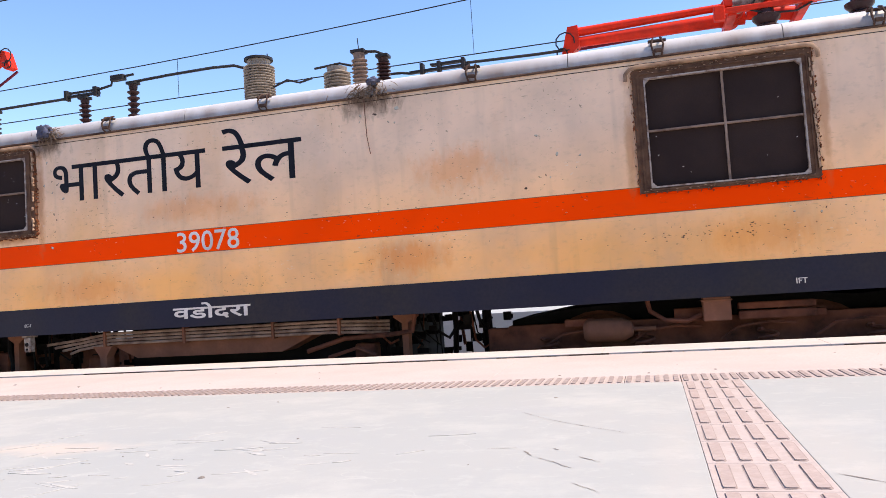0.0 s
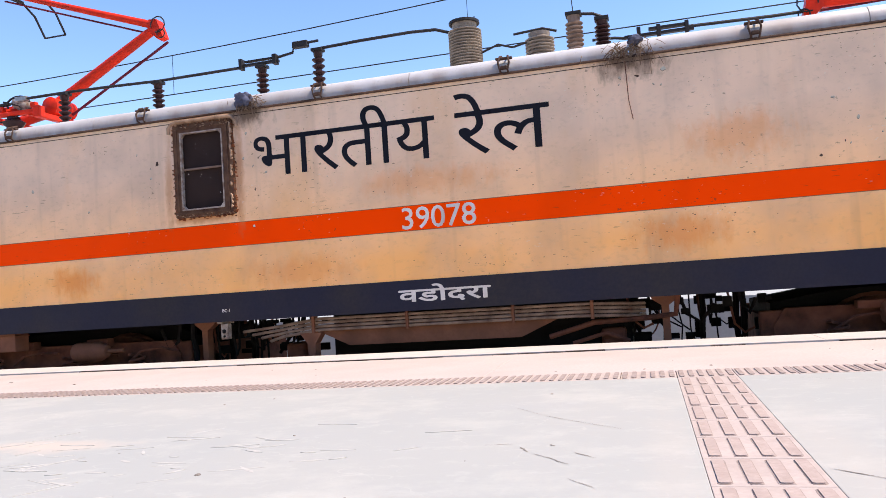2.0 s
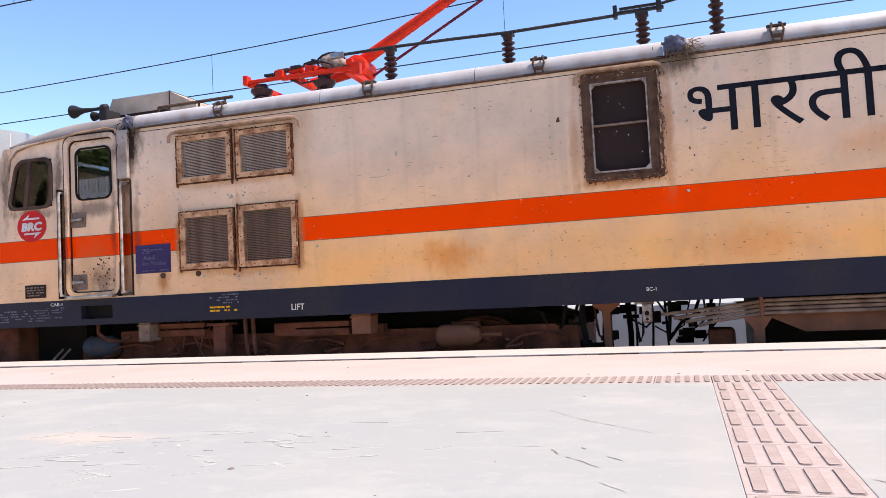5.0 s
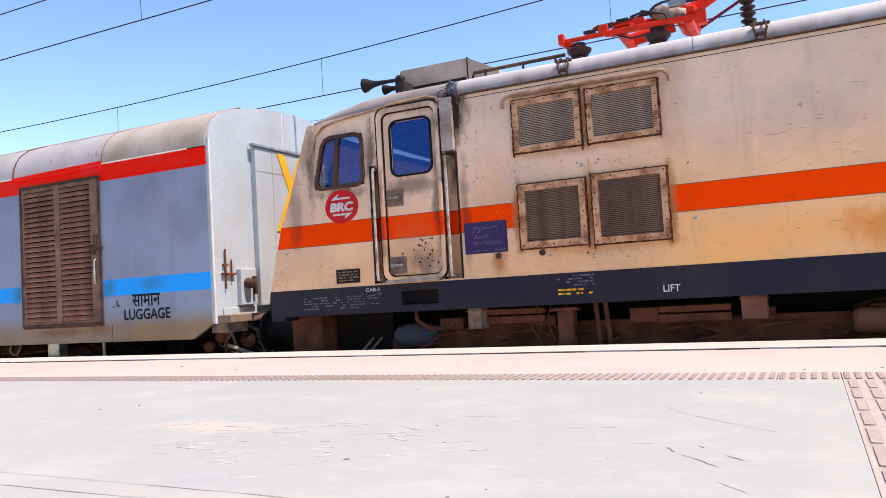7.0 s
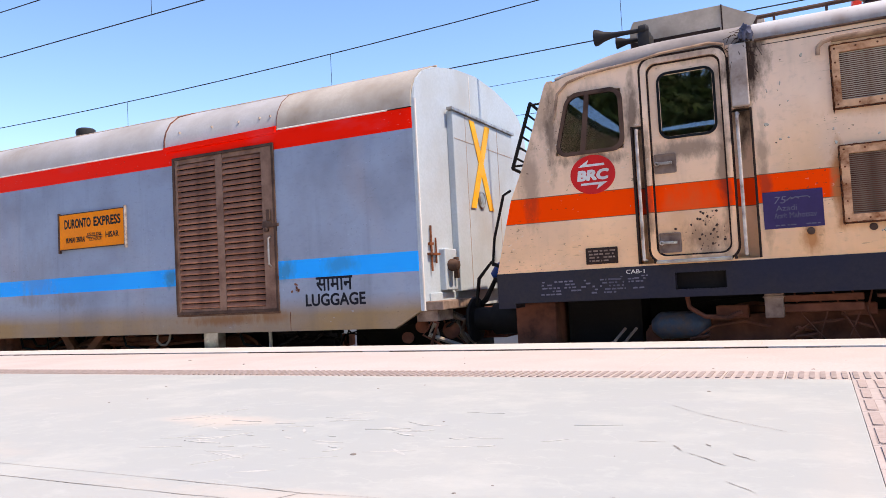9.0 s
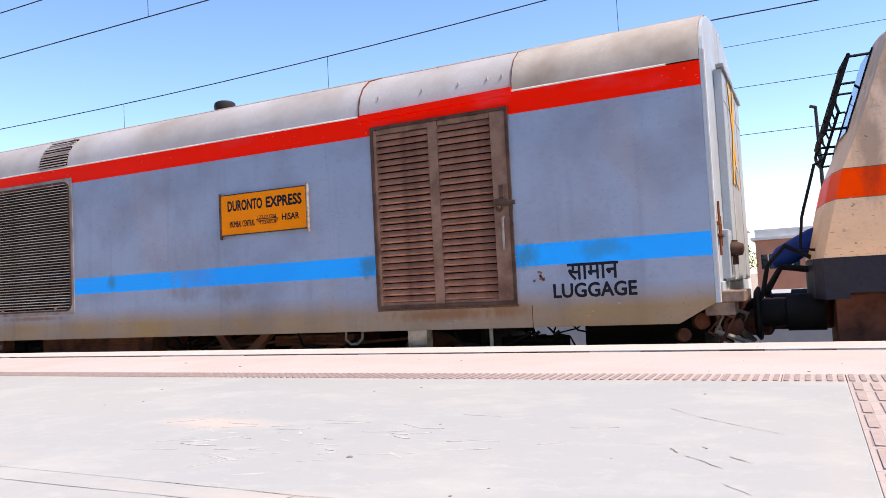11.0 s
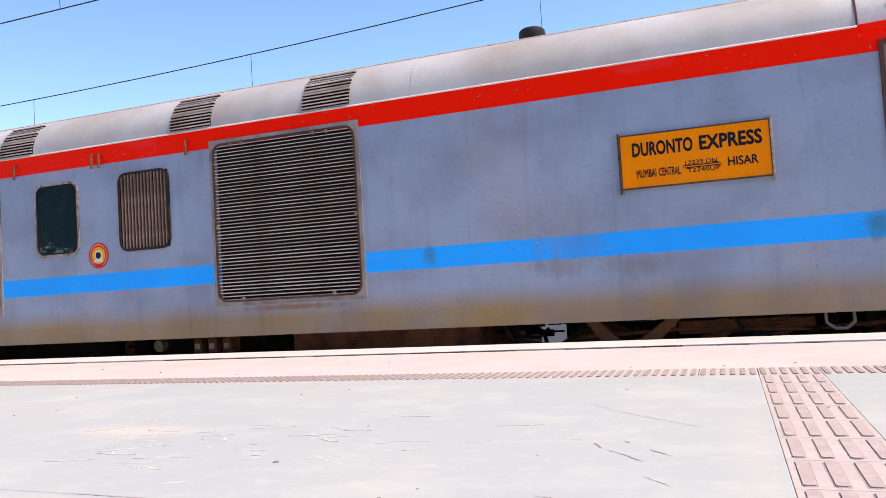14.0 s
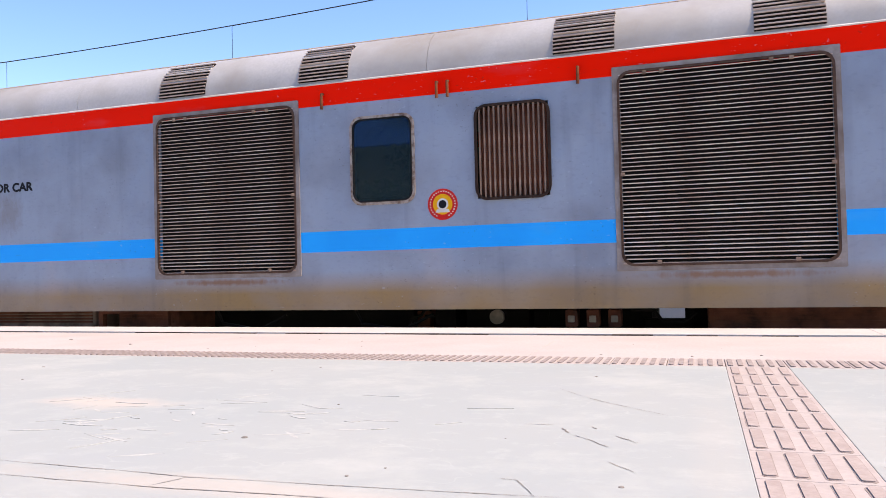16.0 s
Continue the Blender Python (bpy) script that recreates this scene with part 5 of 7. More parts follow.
def pantograph(xb, sgn, raised):
    """A single-arm red pantograph; sgn: the way its knee points."""
    YP = 8.12
    e = new("pantograph")
    e.parent = loco
    e["label"] = "red single-arm pantograph, raised to the wire" if raised else "red single-arm pantograph, folded down"

    def P(u, y, z):
        return (xb + sgn * u, YP + y, z)

    def blk(bm, u0, u1, y0, y1, z0, z1, b=0.01):
        a, c = sorted((xb + sgn * u0, xb + sgn * u1))
        box(bm, a, c, YP + y0, YP + y1, z0, z1, b)
    bm = BM()
    for y in (-0.55, 0.55):
        blk(bm, -0.93, -0.45, y - 0.025, y + 0.025, 3.035, 3.075)
        blk(bm, -0.46, 0.50, y - 0.03, y + 0.03, 3.02, 3.075)
        blk(bm, -0.94, -0.88, y - 0.05, y + 0.05, 3.02, 3.13)
        blk(bm, -0.52, -0.42, y - 0.05, y + 0.05, 3.05, 3.14)
        blk(bm, 0.42, 0.52, y - 0.05, y + 0.05, 2.96, 3.10)
    for u in (-0.86, -0.30, 0.35):
        blk(bm, u - 0.04, u + 0.04, -0.55, 0.55, 3.0, 3.07)
    part("base_frame", bm, M_RED, e)
    bm = BM()
    pipe(bm, [P(-0.42, -0.42, 3.09), P(-0.05, -0.40, 3.13), P(0.1, -0.35, 3.10)], 0.045, 8)
    pipe(bm, [P(-0.35, 0.0, 3.10), P(0.15, 0.0, 3.18)], 0.07, 10)
    lathe(bm, P(0.30, -0.2, 3.20), (0, 1, 0), [(0.08, 0), (0.12, 0.02), (0.12, 0.38), (0.08, 0.40)], 18)
    part("drive_unit", bm, M_RED, e, smooth=True)
    bm = BM()
    lathe(bm, P(0.16, -0.42, 3.17), (sgn * 0.92, 0, -0.35), [(0.06, -0.17), (0.075, -0.15), (0.075, 0.15), (0.06, 0.17)], 14)
    part("air_bellows", bm, M_RIM, e, "grey drive bellows", smooth=True)
    for pts in ([P(-0.62, -0.5, 3.10), P(-0.55, -0.48, 3.17), P(-0.38, -0.46, 3.18), P(-0.30, -0.45, 3.13)], [P(-0.25, -0.48, 3.10), P(-0.2, -0.48, 3.20), P(-0.1, -0.45, 3.23)], [P(-0.1, -0.5, 3.23), P(0.12, -0.48, 3.16), P(0.2, -0.5, 3.05)], [P(0.1, -0.52, 3.02), P(0.3, -0.5, 3.10), P(0.45, -0.5, 3.06)]):
        bm = BM()
        pipe(bm, pts, 0.012, 6)
        part("air_hose", bm, M_BAR, e, smooth=True)
    for u, y, z, w, h in ((-0.30, -0.50, 3.14, 0.09, 0.05), (-0.12, -0.52, 3.12, 0.05, 0.07), (-0.55, -0.45, 3.16, 0.05, 0.03), (-0.20, -0.30, 3.20, 0.07, 0.04), (0.38, -0.52, 3.13, 0.04, 0.06)):
        bm = BM()
        blk(bm, u - w, u + w, y - 0.03, y + 0.03, z - h * 0.6, z + h * 0.6, 0.012)
        part("control_block", bm, M_RED, e)
    bm = BM()
    for u, z in ((-0.62, 3.17), (-0.45, 3.19), (-0.28, 3.22), (-0.05, 3.24)):
        blk(bm, u - 0.06, u + 0.06, -0.56, -0.50, z - 0.075, z - 0.045, 0.004)
    pipe(bm, [P(-0.66, -0.53, 3.105), P(-0.28, -0.53, 3.15), P(0.0, -0.53, 3.18)], 0.012, 6)
    part("damper", bm, M_BAR, e)
    bm = BM()
    pipe(bm, [P(0.16 + 0.17 * math.cos(t), -0.54, 3.17 + 0.09 * math.sin(t)) for t in (k * 0.45 for k in range(9))], 0.012, 6)
    pipe(bm, [P(-0.35, -0.55, 3.02), P(-0.2, -0.57, 2.95), P(0.05, -0.56, 2.97), P(0.25, -0.55, 3.05)], 0.01, 6)
    part("air_hose", bm, M_BAR, e, smooth=True)
    for u, y in ((-0.75, -0.5), (0.05, -0.5), (-0.75, 0.5), (0.05, 0.5)):
        bm = BM()
        lathe(bm, P(u, y, 2.68), (0, 0, 1), [(0.10, 0), (0.10, 0.08), (0.07, 0.12), (0.12, 0.17), (0.08, 0.20), (0.125, 0.25), (0.13, 0.275), (0.08, 0.30), (0.07, 0.34)], 16)
        part("foot_insulator", bm, M_PORC, e, smooth=True)
    kx = 1.79
    knee = P(kx, 0, 4.05) if raised else P(1.90, 0, 3.13)
    root_ = P(0.17, 0, 3.22) if raised else P(0.17, 0, 3.14)
    bm = BM()
    pipe(bm, [root_, knee], 0.06, 12, [0.075, 0.055])
    part("lower_arm", bm, M_RED, e, smooth=True)
    bm = BM()
    a = P(0.40, 0.10, 3.13)
    pipe(bm, [a, (knee[0] + sgn * 0.09, YP + 0.10, knee[2] - (0.17 if raised else 0.05))], 0.017, 8)
    part("guide_rod", bm, M_MAROON, e, "thin dark red guide rod")
    head = P(-0.60, 0, 4.90) if raised else P(-0.25, 0, 3.29)
    top = (knee[0] - sgn * 0.02, YP, knee[2] + (0.03 if raised else 0.11))
    bm = BM()
    pipe(bm, [top, head], 0.05, 12, [0.05, 0.032])
    part("upper_arm", bm, M_RED, e, smooth=True)
    bm = BM()
    prism(bm, [(knee[0] - sgn * 0.06, top[2] + 0.06), (knee[0] + sgn * 0.05, top[2] + 0.05), (knee[0] + sgn * 0.13, knee[2] - 0.15), (knee[0] + sgn * 0.05, knee[2] - 0.17), (knee[0] - sgn * 0.07, knee[2] - 0.05)], YP - 0.07, YP + 0.07)
    part("knee_joint", bm, M_RED, e)
    bm = BM()
    pipe(bm, [(knee[0] - sgn * 0.15, YP + 0.09, knee[2] - 0.03), (head[0], YP + 0.09, head[2] - 0.09)], 0.013, 6)
    part("thrust_rod", bm, M_MAROON, e, "thin dark red thrust rod")
    for r, cx, cz in ((0.10, 0.08, 0.0), (0.055, 0.12, -0.12)):
        bm = BM()
        pipe(bm, [(knee[0] + sgn * (cx + r * math.cos(t)), YP - 0.09, knee[2] + cz + r * math.sin(t)) for t in (k * 0.6 - 2 for k in range(10))], 0.008, 5)
        part("shunt_cable", bm, M_BAR, e)
    for dx in (-0.18, 0.18):
        bm = BM()
        pipe(bm, [(head[0] + dx, YP + y, head[2] + z) for y, z in ((-0.98, -0.30), (-0.80, -0.04), (-0.6, 0.075), (0.6, 0.075), (0.8, -0.04), (0.98, -0.30))], 0.016, 6)
        part("collector_strip", bm, M_BAR, e)
    bm = BM()
    for y in (-0.98, 0.98):
        pipe(bm, [(head[0] - 0.18, YP + y, head[2] - 0.30), (head[0] + 0.18, YP + y, head[2] - 0.30)], 0.012, 6)
    for y in (-0.35, 0.35):
        pipe(bm, [(head[0] - 0.18, YP + y, head[2] + 0.06), (head[0] + 0.18, YP + y, head[2] + 0.06)], 0.014, 6)
    pipe(bm, [(head[0], YP - 0.4, head[2]), (head[0], YP + 0.4, head[2])], 0.02, 6)
    part("collector_frame", bm, M_BAR, e, "dark collector head frame")
    return e


pantograph(-9.90, 1, True)
pantograph(1.30, -1, False)

# underframe: transformer tank, pipes, cylinders, boxes, bogies
bm = BM()
prism(bm, [(-5.60, 0.245), (-3.16, 0.235), (-3.55, 0.065), (-5.22, 0.065)], 6.80, 9.5)
part("transformer_tank", bm, M_TANK, loco, "rust-brown transformer tank under the body")
for k in range(4):
    z = 0.335 - 0.035 * k
    bm = BM()
    pipe(bm, [(-6.35 + 0.1 * k, 6.80, z - 0.09), (-5.9, 6.76, z - 0.05), (-5.5, 6.74, z), (-3.0, 6.74, z), (-2.75, 6.76, z - 0.01), (-2.45, 6.9, z - 0.03)], 0.015, 8)
    part("oil_pipe", bm, M_PIPE, loco, smooth=True)
for x in (-5.55, -4.6, -3.6, -2.9):
    bm = BM()
    box(bm, x - 0.014, x + 0.014, 6.705, 6.80, 0.20, 0.365, 0.004)
    part("pipe_bracket", bm, M_TANK, loco)
bm = BM()
prism(bm, [(-5.70, 0.205), (-5.47, 0.205), (-5.54, 0.10), (-5.545, -0.3), (-5.615, -0.3), (-5.62, 0.10)], 6.72, 6.84)
part("tank_bracket", bm, M_TANK, loco)
# added black fills that stop daylight and stand in for shade under the body
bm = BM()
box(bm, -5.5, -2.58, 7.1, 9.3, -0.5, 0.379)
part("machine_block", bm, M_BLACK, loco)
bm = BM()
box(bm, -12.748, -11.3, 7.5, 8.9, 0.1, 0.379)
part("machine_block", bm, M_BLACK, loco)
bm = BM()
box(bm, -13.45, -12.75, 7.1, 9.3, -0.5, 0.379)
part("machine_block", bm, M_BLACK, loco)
for x in (-6.82, -2.28):
    bm = BM()
    prism(bm, [(x - 0.12, 0.364), (x + 0.12, 0.364), (x + 0.11, 0.335), (x + 0.032, 0.28), (x + 0.028, -0.3), (x - 0.028, -0.3), (x - 0.032, 0.28), (x - 0.11, 0.335)], 6.85, 6.95)
    part("hanger_bracket", bm, M_TANK, loco)
rnd = random.Random(31)
for mid, s in ((-1.85, 1), (-6.75, -1)):
    for k in range(7):
        bm = BM()
        x = mid + s * (-0.42 + 0.12 * k + rnd.uniform(-0.04, 0.04))
        y = rnd.uniform(6.95, 7.6)
        pipe(bm, [(x, y, 0.38), (x + rnd.uniform(-0.012, 0.012), y, 0.2), (x + rnd.uniform(-0.02, 0.02), y + 0.02, 0.05), (x + rnd.uniform(-0.04, 0.04), y, -0.4)], rnd.choice((0.008, 0.012, 0.012, 0.03)), 6)
        part("cable_run", bm, M_BLACK, loco, smooth=True)
    # cocks, looped hoses and brackets that crowd the gap before the daylight
    for k in range(30):
        bm = BM()
        x = mid + s * rnd.uniform(-0.95, 0.5)
        z = rnd.choice((0.32, 0.27, 0.20, 0.12, 0.05, -0.02, -0.06))
        w, hgt, y = rnd.uniform(0.02, 0.08), rnd.uniform(0.012, 0.055), 7.15 + 0.03 * k
        box(bm, x - w, x + w, y, y + 0.04, z - hgt, z + hgt, 0.006)
        part("pipe_fitting", bm, M_BLACK, loco)
    for k in range(16):
        bm = BM()
        x, y = mid + s * rnd.uniform(-0.95, 0.45), rnd.uniform(6.95, 7.9)
        dx, sag = rnd.uniform(-0.35, 0.35), rnd.uniform(0.05, 0.25)
        pipe(bm, [(x, y, 0.36), (x + 0.2 * dx, y, 0.30 - sag), (x + 0.6 * dx, y, 0.22 - sag), (x + dx, y, 0.15 + rnd.uniform(-0.2, 0.15))], rnd.choice((0.008, 0.012, 0.018)), 6)
        part("looped_hose", bm, rnd.choice((M_BLACK, M_BLACK, M_UNDER)), loco, smooth=True)
    bm = BM()
    a, b = sorted((mid + s * 0.34, mid + s * 1.2))
    box(bm, a, b, 7.0, 7.1, -0.4, 0.175, 0.02)
    part("motor_casing", bm, M_UNDER, loco)
    bm = BM()
    a, b = sorted((mid - s * 1.0, mid - s * 0.78))
    box(bm, a, b, 6.95, 7.2, -0.4, 0.10, 0.03)
    part("valve_block", bm, M_UNDER, loco)
bm = BM()
box(bm, -6.50, -6.42, 6.63, 6.70, 0.19, 0.345, 0.008)
box(bm, -6.56, -6.40, 6.66, 6.72, 0.345, 0.364, 0.004)
bb = part("brake_box", bm, M_RIM, loco, "small dusty brake cock box")
bm = BM()
lathe(bm, (-6.46, 6.63, 0.27), (0, -1, 0), [(0.02, 0.0), (0.02, 0.012), (0.008, 0.014)], 10)
lathe(bm, (-6.46, 6.63, 0.22), (0, -1, 0), [(0.012, 0.0), (0.012, 0.012), (0.004, 0.014)], 8)
part("cock", bm, M_BLACK, bb)
bm = BM()
pipe(bm, [(-3.3, 6.85, 0.05), (-2.9, 6.85, 0.16), (-2.4, 6.83, 0.18), (-2.2, 6.83, 0.20), (-2.17, 6.84, 0.37)], 0.024, 8)
pipe(bm, [(-3.1, 6.9, -0.02), (-2.8, 6.9, 0.06), (-2.6, 6.9, -0.02)], 0.02, 6)
part("brake_rigging", bm, M_UNDER, loco, smooth=True)


def bogie(xc, sgn):
    e = new("bogie")
    e.parent = loco
    e["label"] = "grimy brown three-axle bogie"
    bm = BM()
    L = 2.75
    prism(bm, [(xc - L, 0.05), (xc - L + 0.1, 0.19), (xc + L - 0.1, 0.19), (xc + L, 0.05), (xc + L, -0.30), (xc - L, -0.30)], 6.98, 7.14)
    prism(bm, [(xc - L, 0.0), (xc - L, 0.15), (xc + L, 0.15), (xc + L, -0.0), (xc + L, -0.30), (xc - L, -0.30)], 9.22, 9.38)
    for x in (xc - L + 0.1, xc - 0.9, xc + 0.9, xc + L - 0.1):
        box(bm, x - 0.1, x + 0.1, 7.14, 9.22, -0.25, 0.1)
    part("side_frame", bm, M_UNDER, e, "dark brown bogie frame")
    for dx in (-1.85, 0.0, 1.85):
        bm = BM()
        for y0 in (7.22, 9.0):
            lathe(bm, (xc + dx, y0, RAIL + 0.546), (0, 1, 0), [(0.3, 0.0), (0.5, 0.0), (0.546, 0.01), (0.546, 0.11), (0.575, 0.125), (0.575, 0.14), (0.3, 0.14)], 28)
        pipe(bm, [(xc + dx, 6.95, RAIL + 0.546), (xc + dx, 9.42, RAIL + 0.546)], 0.09, 12)
        part("wheelset", bm, M_UNDER, e, smooth=True)
        bm = BM()
        box(bm, xc + dx - 0.17, xc + dx + 0.17, 6.84, 6.98, -0.46, -0.12, 0.02)
        part("axle_box", bm, M_UNDER, e)
        for s in (-0.42, 0.42):
            bm = BM()
            pts = [(xc + dx + s + 0.075 * math.cos(a), 6.90 + 0.075 * math.sin(a), -0.35 + 0.075 * a / 6.283) for a in (k * 0.6 for k in range(60))]
            pipe(bm, pts, 0.016, 5)
            part("coil_spring", bm, M_UNDER, e, smooth=True)
    rnd = random.Random(int(xc * 10))
    for k in range(7):
        x = xc - 2.3 + 0.75 * k
        bm = BM()
        pipe(bm, [(x, 6.88, 0.0), (x + 0.15, 6.86, 0.10), (x + 0.4, 6.87, 0.13), (x + 0.6, 6.88, 0.04 + 0.1 * rnd.random())], 0.013, 6)
        part("air_pipe", bm, M_UNDER, e, smooth=True)
    for k in range(5):
        x = xc - 2.0 + 0.95 * k
        bm = BM()
        box(bm, x - 0.12, x + 0.14, 6.86, 6.975, 0.16, 0.16 + rnd.uniform(0.05, 0.14), 0.01)
        part("stop_block", bm, M_UNDER, e)
    # added black mass behind the frame, standing in for the shade there
    bm = BM()
    prism(bm, [(xc - 2.7, -0.4), (xc - 2.7, 0.22), (xc - 2.2, 0.30), (xc - 1.1, 0.362), (xc - 0.2, 0.362), (xc + 0.4, 0.30), (xc + 1.2, 0.362), (xc + 2.3, 0.345), (xc + 2.7, 0.2), (xc + 2.7, -0.4)], 7.45, 8.9)
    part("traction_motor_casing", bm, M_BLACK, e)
    # brake cylinder lying along the frame
    cx = xc + sgn * 1.75 * -1
    bm = BM()
    lathe(bm, (cx - 0.2, 6.83, 0.12), (1, 0, 0), [(0.07, 0.0), (0.10, 0.03), (0.105, 0.05), (0.105, 0.33), (0.09, 0.36), (0.06, 0.42), (0.02, 0.43), (0.02, 0.62)], 16)
    part("brake_cylinder", bm, M_TANK, e, "dusty brake cylinder", smooth=True)
    for d, zz in ((-0.35, 0.2), (1.3, 0.24)):
        bm = BM()
        x = xc + sgn * d
        box(bm, x - 0.3, x + 0.3, 6.80, 6.9, zz - 0.04, zz + 0.03, 0.008)
        box(bm, x - 0.3, x + 0.3, 6.80, 6.9, zz + 0.045, zz + 0.10, 0.008)
        part("damper_block", bm, M_UNDER, e)
    return e


bogie(XC - 5.65, -1)
bogie(XC + 5.65, 1)
for x0, x1, z0, z1, m_, lab in ((0.41, 0.63, 0.165, 0.364, M_TANK, "brown sand box"), (-11.67, -11.53, 0.165, 0.364, M_PIPE, "dusty tan sand box"), (-9.21, -9.01, 0.17, 0.364, M_TANK, "brown sand box")):
    bm = BM()
    box(bm, x0, x1, 6.66, 6.85, z0, z1, 0.008)
    box(bm, x0 - 0.012, x1 + 0.012, 6.65, 6.86, z1 - 0.035, z1 - 0.02, 0.004)
    part("sand_box", bm, m_, loco, lab)
for x in (0.40, -11.85):
    bm = BM()
    pipe(bm, [(x, 6.75, 0.22), (x - 0.12, 6.75, 0.17), (x - 0.3, 6.75, 0.19), (x - 0.42, 6.75, 0.27), (x - 0.44, 6.78, 0.37)], 0.02, 8)
    part("sand_hose", bm, M_UNDER, loco, smooth=True)
bm = BM()
lathe(bm, (-12.58, 6.95, 0.11), (1, 0, 0), [(0.05, -0.05), (0.10, 0.0), (0.12, 0.03), (0.12, 0.09), (0.125, 0.10), (0.125, 0.12), (0.12, 0.13), (0.12, 0.34), (0.10, 0.40), (0.04, 0.45)], 18)
part("air_reservoir", bm, M_CYL, loco, "dusty blue-grey air reservoir", smooth=True)
rnd = random.Random(17)
for k in range(6):
    x = -11.45 + 0.14 * k
    bm = BM()
    pipe(bm, [(x, 6.85, 0.36), (x + rnd.uniform(-0.05, 0.1), 6.82, 0.2), (x + rnd.uniform(-0.1, 0.3), 6.84, -0.05)], 0.008, 5)
    part("thin_hose", bm, M_UNDER, loco)
for x in (-12.85, -12.75):
    bm = BM()
    pipe(bm, [(x, 6.85, 0.1), (x - 0.1, 6.8, -0.02), (x - 0.25, 6.85, -0.1)], 0.013, 6)
    part("thin_hose", bm, M_PIPE, loco)
bm = BM()
box(bm, -10.80, -10.65, 6.72, 6.86, -0.2, 0.30, 0.01)
box(bm, -10.86, -10.60, 6.70, 6.88, 0.30, 0.33, 0.006)
part("jacking_pad", bm, M_UNDER, loco)
for x in (-10.45, -10.36):
    bm = BM()
    pipe(bm, [(x, 6.78, 0.364), (x + 0.02, 6.76, 0.15), (x + 0.03, 6.8, -0.2)], 0.022, 8)
    part("down_pipe", bm, M_UNDER, loco, smooth=True)


# flaked paint and knocks, in clusters over the side wall
rnd = random.Random(77)
bm, bare = BM(), BM()
CLUSTERS = ((-10.4, 1.62, 0.75, 0.07, 46, 0.8), (-10.4, 0.80, 0.8, 0.05, 30, 0.4), (-10.4, 2.36, 0.7, 0.03, 18, 0.3), (-11.42, 1.9, 0.12, 0.28, 34, 1.0), (-9.55, 1.5, 0.08, 0.5, 20, 0.9),
            (0.55, 0.90, 0.8, 0.09, 70, 0.05), (1.2, 1.03, 0.3, 0.05, 16, 0.3), (-0.75, 1.6, 0.3, 0.35, 16, 1.1), (-7.25, 1.9, 0.16, 0.35, 22, 1.1), (-6.05, 1.75, 0.10, 0.45, 24, 1.2),
            (-2.4, 2.2, 0.3, 0.10, 16, 1.2), (-12.75, 1.35, 0.10, 0.4, 16, 1.2), (-12.2, 1.4, 0.2, 0.3, 22, 0.6), (-8.5, 1.8, 0.8, 0.4, 16, 0.6), (-5.0, 0.85, 1.5, 0.12, 26, 0.05), (-4.4, 1.5, 1.5, 0.12, 14, 0.1), (-2.0, 0.9, 0.8, 0.12, 22, 0.05), (2.2, 1.7, 0.5, 0.5, 16, 0.8))
for cx, cz, sx, sz, n, tilt in CLUSTERS:
    for _ in range(int(n * (0.65 if tilt > 0.2 else 1))):
        x, z = cx + rnd.gauss(0, sx * 0.55), cz + rnd.gauss(0, sz * 0.55)
        if not 0.66 < z < 2.36 or any(b[0] - 0.03 < x < b[1] + 0.03 and b[2] - 0.03 < z < b[3] + 0.03 for b in LOUVRES + (BIGWIN, SMALLWIN, CABWIN, DOOR, (-12.64, -11.64, 0.6, 2.5))):
            continue
        if tilt > 0.2:
            # a peeled patch: bare primer with a dark curled rim along its foot
            if rnd.random() < 0.45:
                continue
            r = rnd.uniform(0.006, 0.026) * rnd.uniform(0.5, 1.0)
            turn, slim = rnd.uniform(0, 3.1), rnd.uniform(0.25, 0.8)
            out = []
            for k in range(9):
                t = 2 * math.pi * k / 9
                u, v = r * math.cos(t) * rnd.uniform(0.6, 1.25), r * slim * math.sin(t) * rnd.uniform(0.5, 1.3)
                out.append((x + u * math.cos(turn) - v * math.sin(turn), z + u * math.sin(turn) + v * math.cos(turn)))
            prism(bm, [(px - 0.0015, pz - 0.003) for px, pz in out], YL - 0.0012, YL - 0.0002)
            if rnd.random() < 0.7:
                prism(bare, out, YL - 0.0022, YL - 0.0013)
            continue
        a = tilt * rnd.uniform(0.4, 1.3) * rnd.choice((-1, 1))
        L, w = rnd.uniform(0.003, 0.010) if tilt < 0.2 else rnd.uniform(0.005, 0.021), rnd.uniform(0.002, 0.006)
        u, v = (math.cos(a), math.sin(a)), (-math.sin(a), math.cos(a))
        bend = rnd.uniform(-0.25, 0.25) * L if tilt > 0.2 else 0.0
        top = [(x + u[0] * L * f + v[0] * (bend * (1 - f * f) + w * (1 - abs(f)) + 0.0004), z + u[1] * L * f + v[1] * (bend * (1 - f * f) + w * (1 - abs(f)) + 0.0004)) for f in (-1, -0.4, 0.4, 1)]
        low = [(x + u[0] * L * f + v[0] * (bend * (1 - f * f) - w * (1 - abs(f))), z + u[1] * L * f + v[1] * (bend * (1 - f * f) - w * (1 - abs(f)))) for f in (1, 0.4, -0.4, -1)]
        prism(bm, top + low, YL - 0.0016, YL - 0.0002)
bare_ = part("bare_patches", bare, M_SCRAPE, loco, "grey-green primer where paint has peeled")
bare_["kind"] = "stuff"
flakes = part("paint_flakes", bm, M_RUST, loco, "rust-brown flaked paint marks")
flakes["kind"] = "stuff"


# ---- generator and luggage coach ----
YC = 6.56
XE, XW = -14.78, -38.3                # its two ends at the start
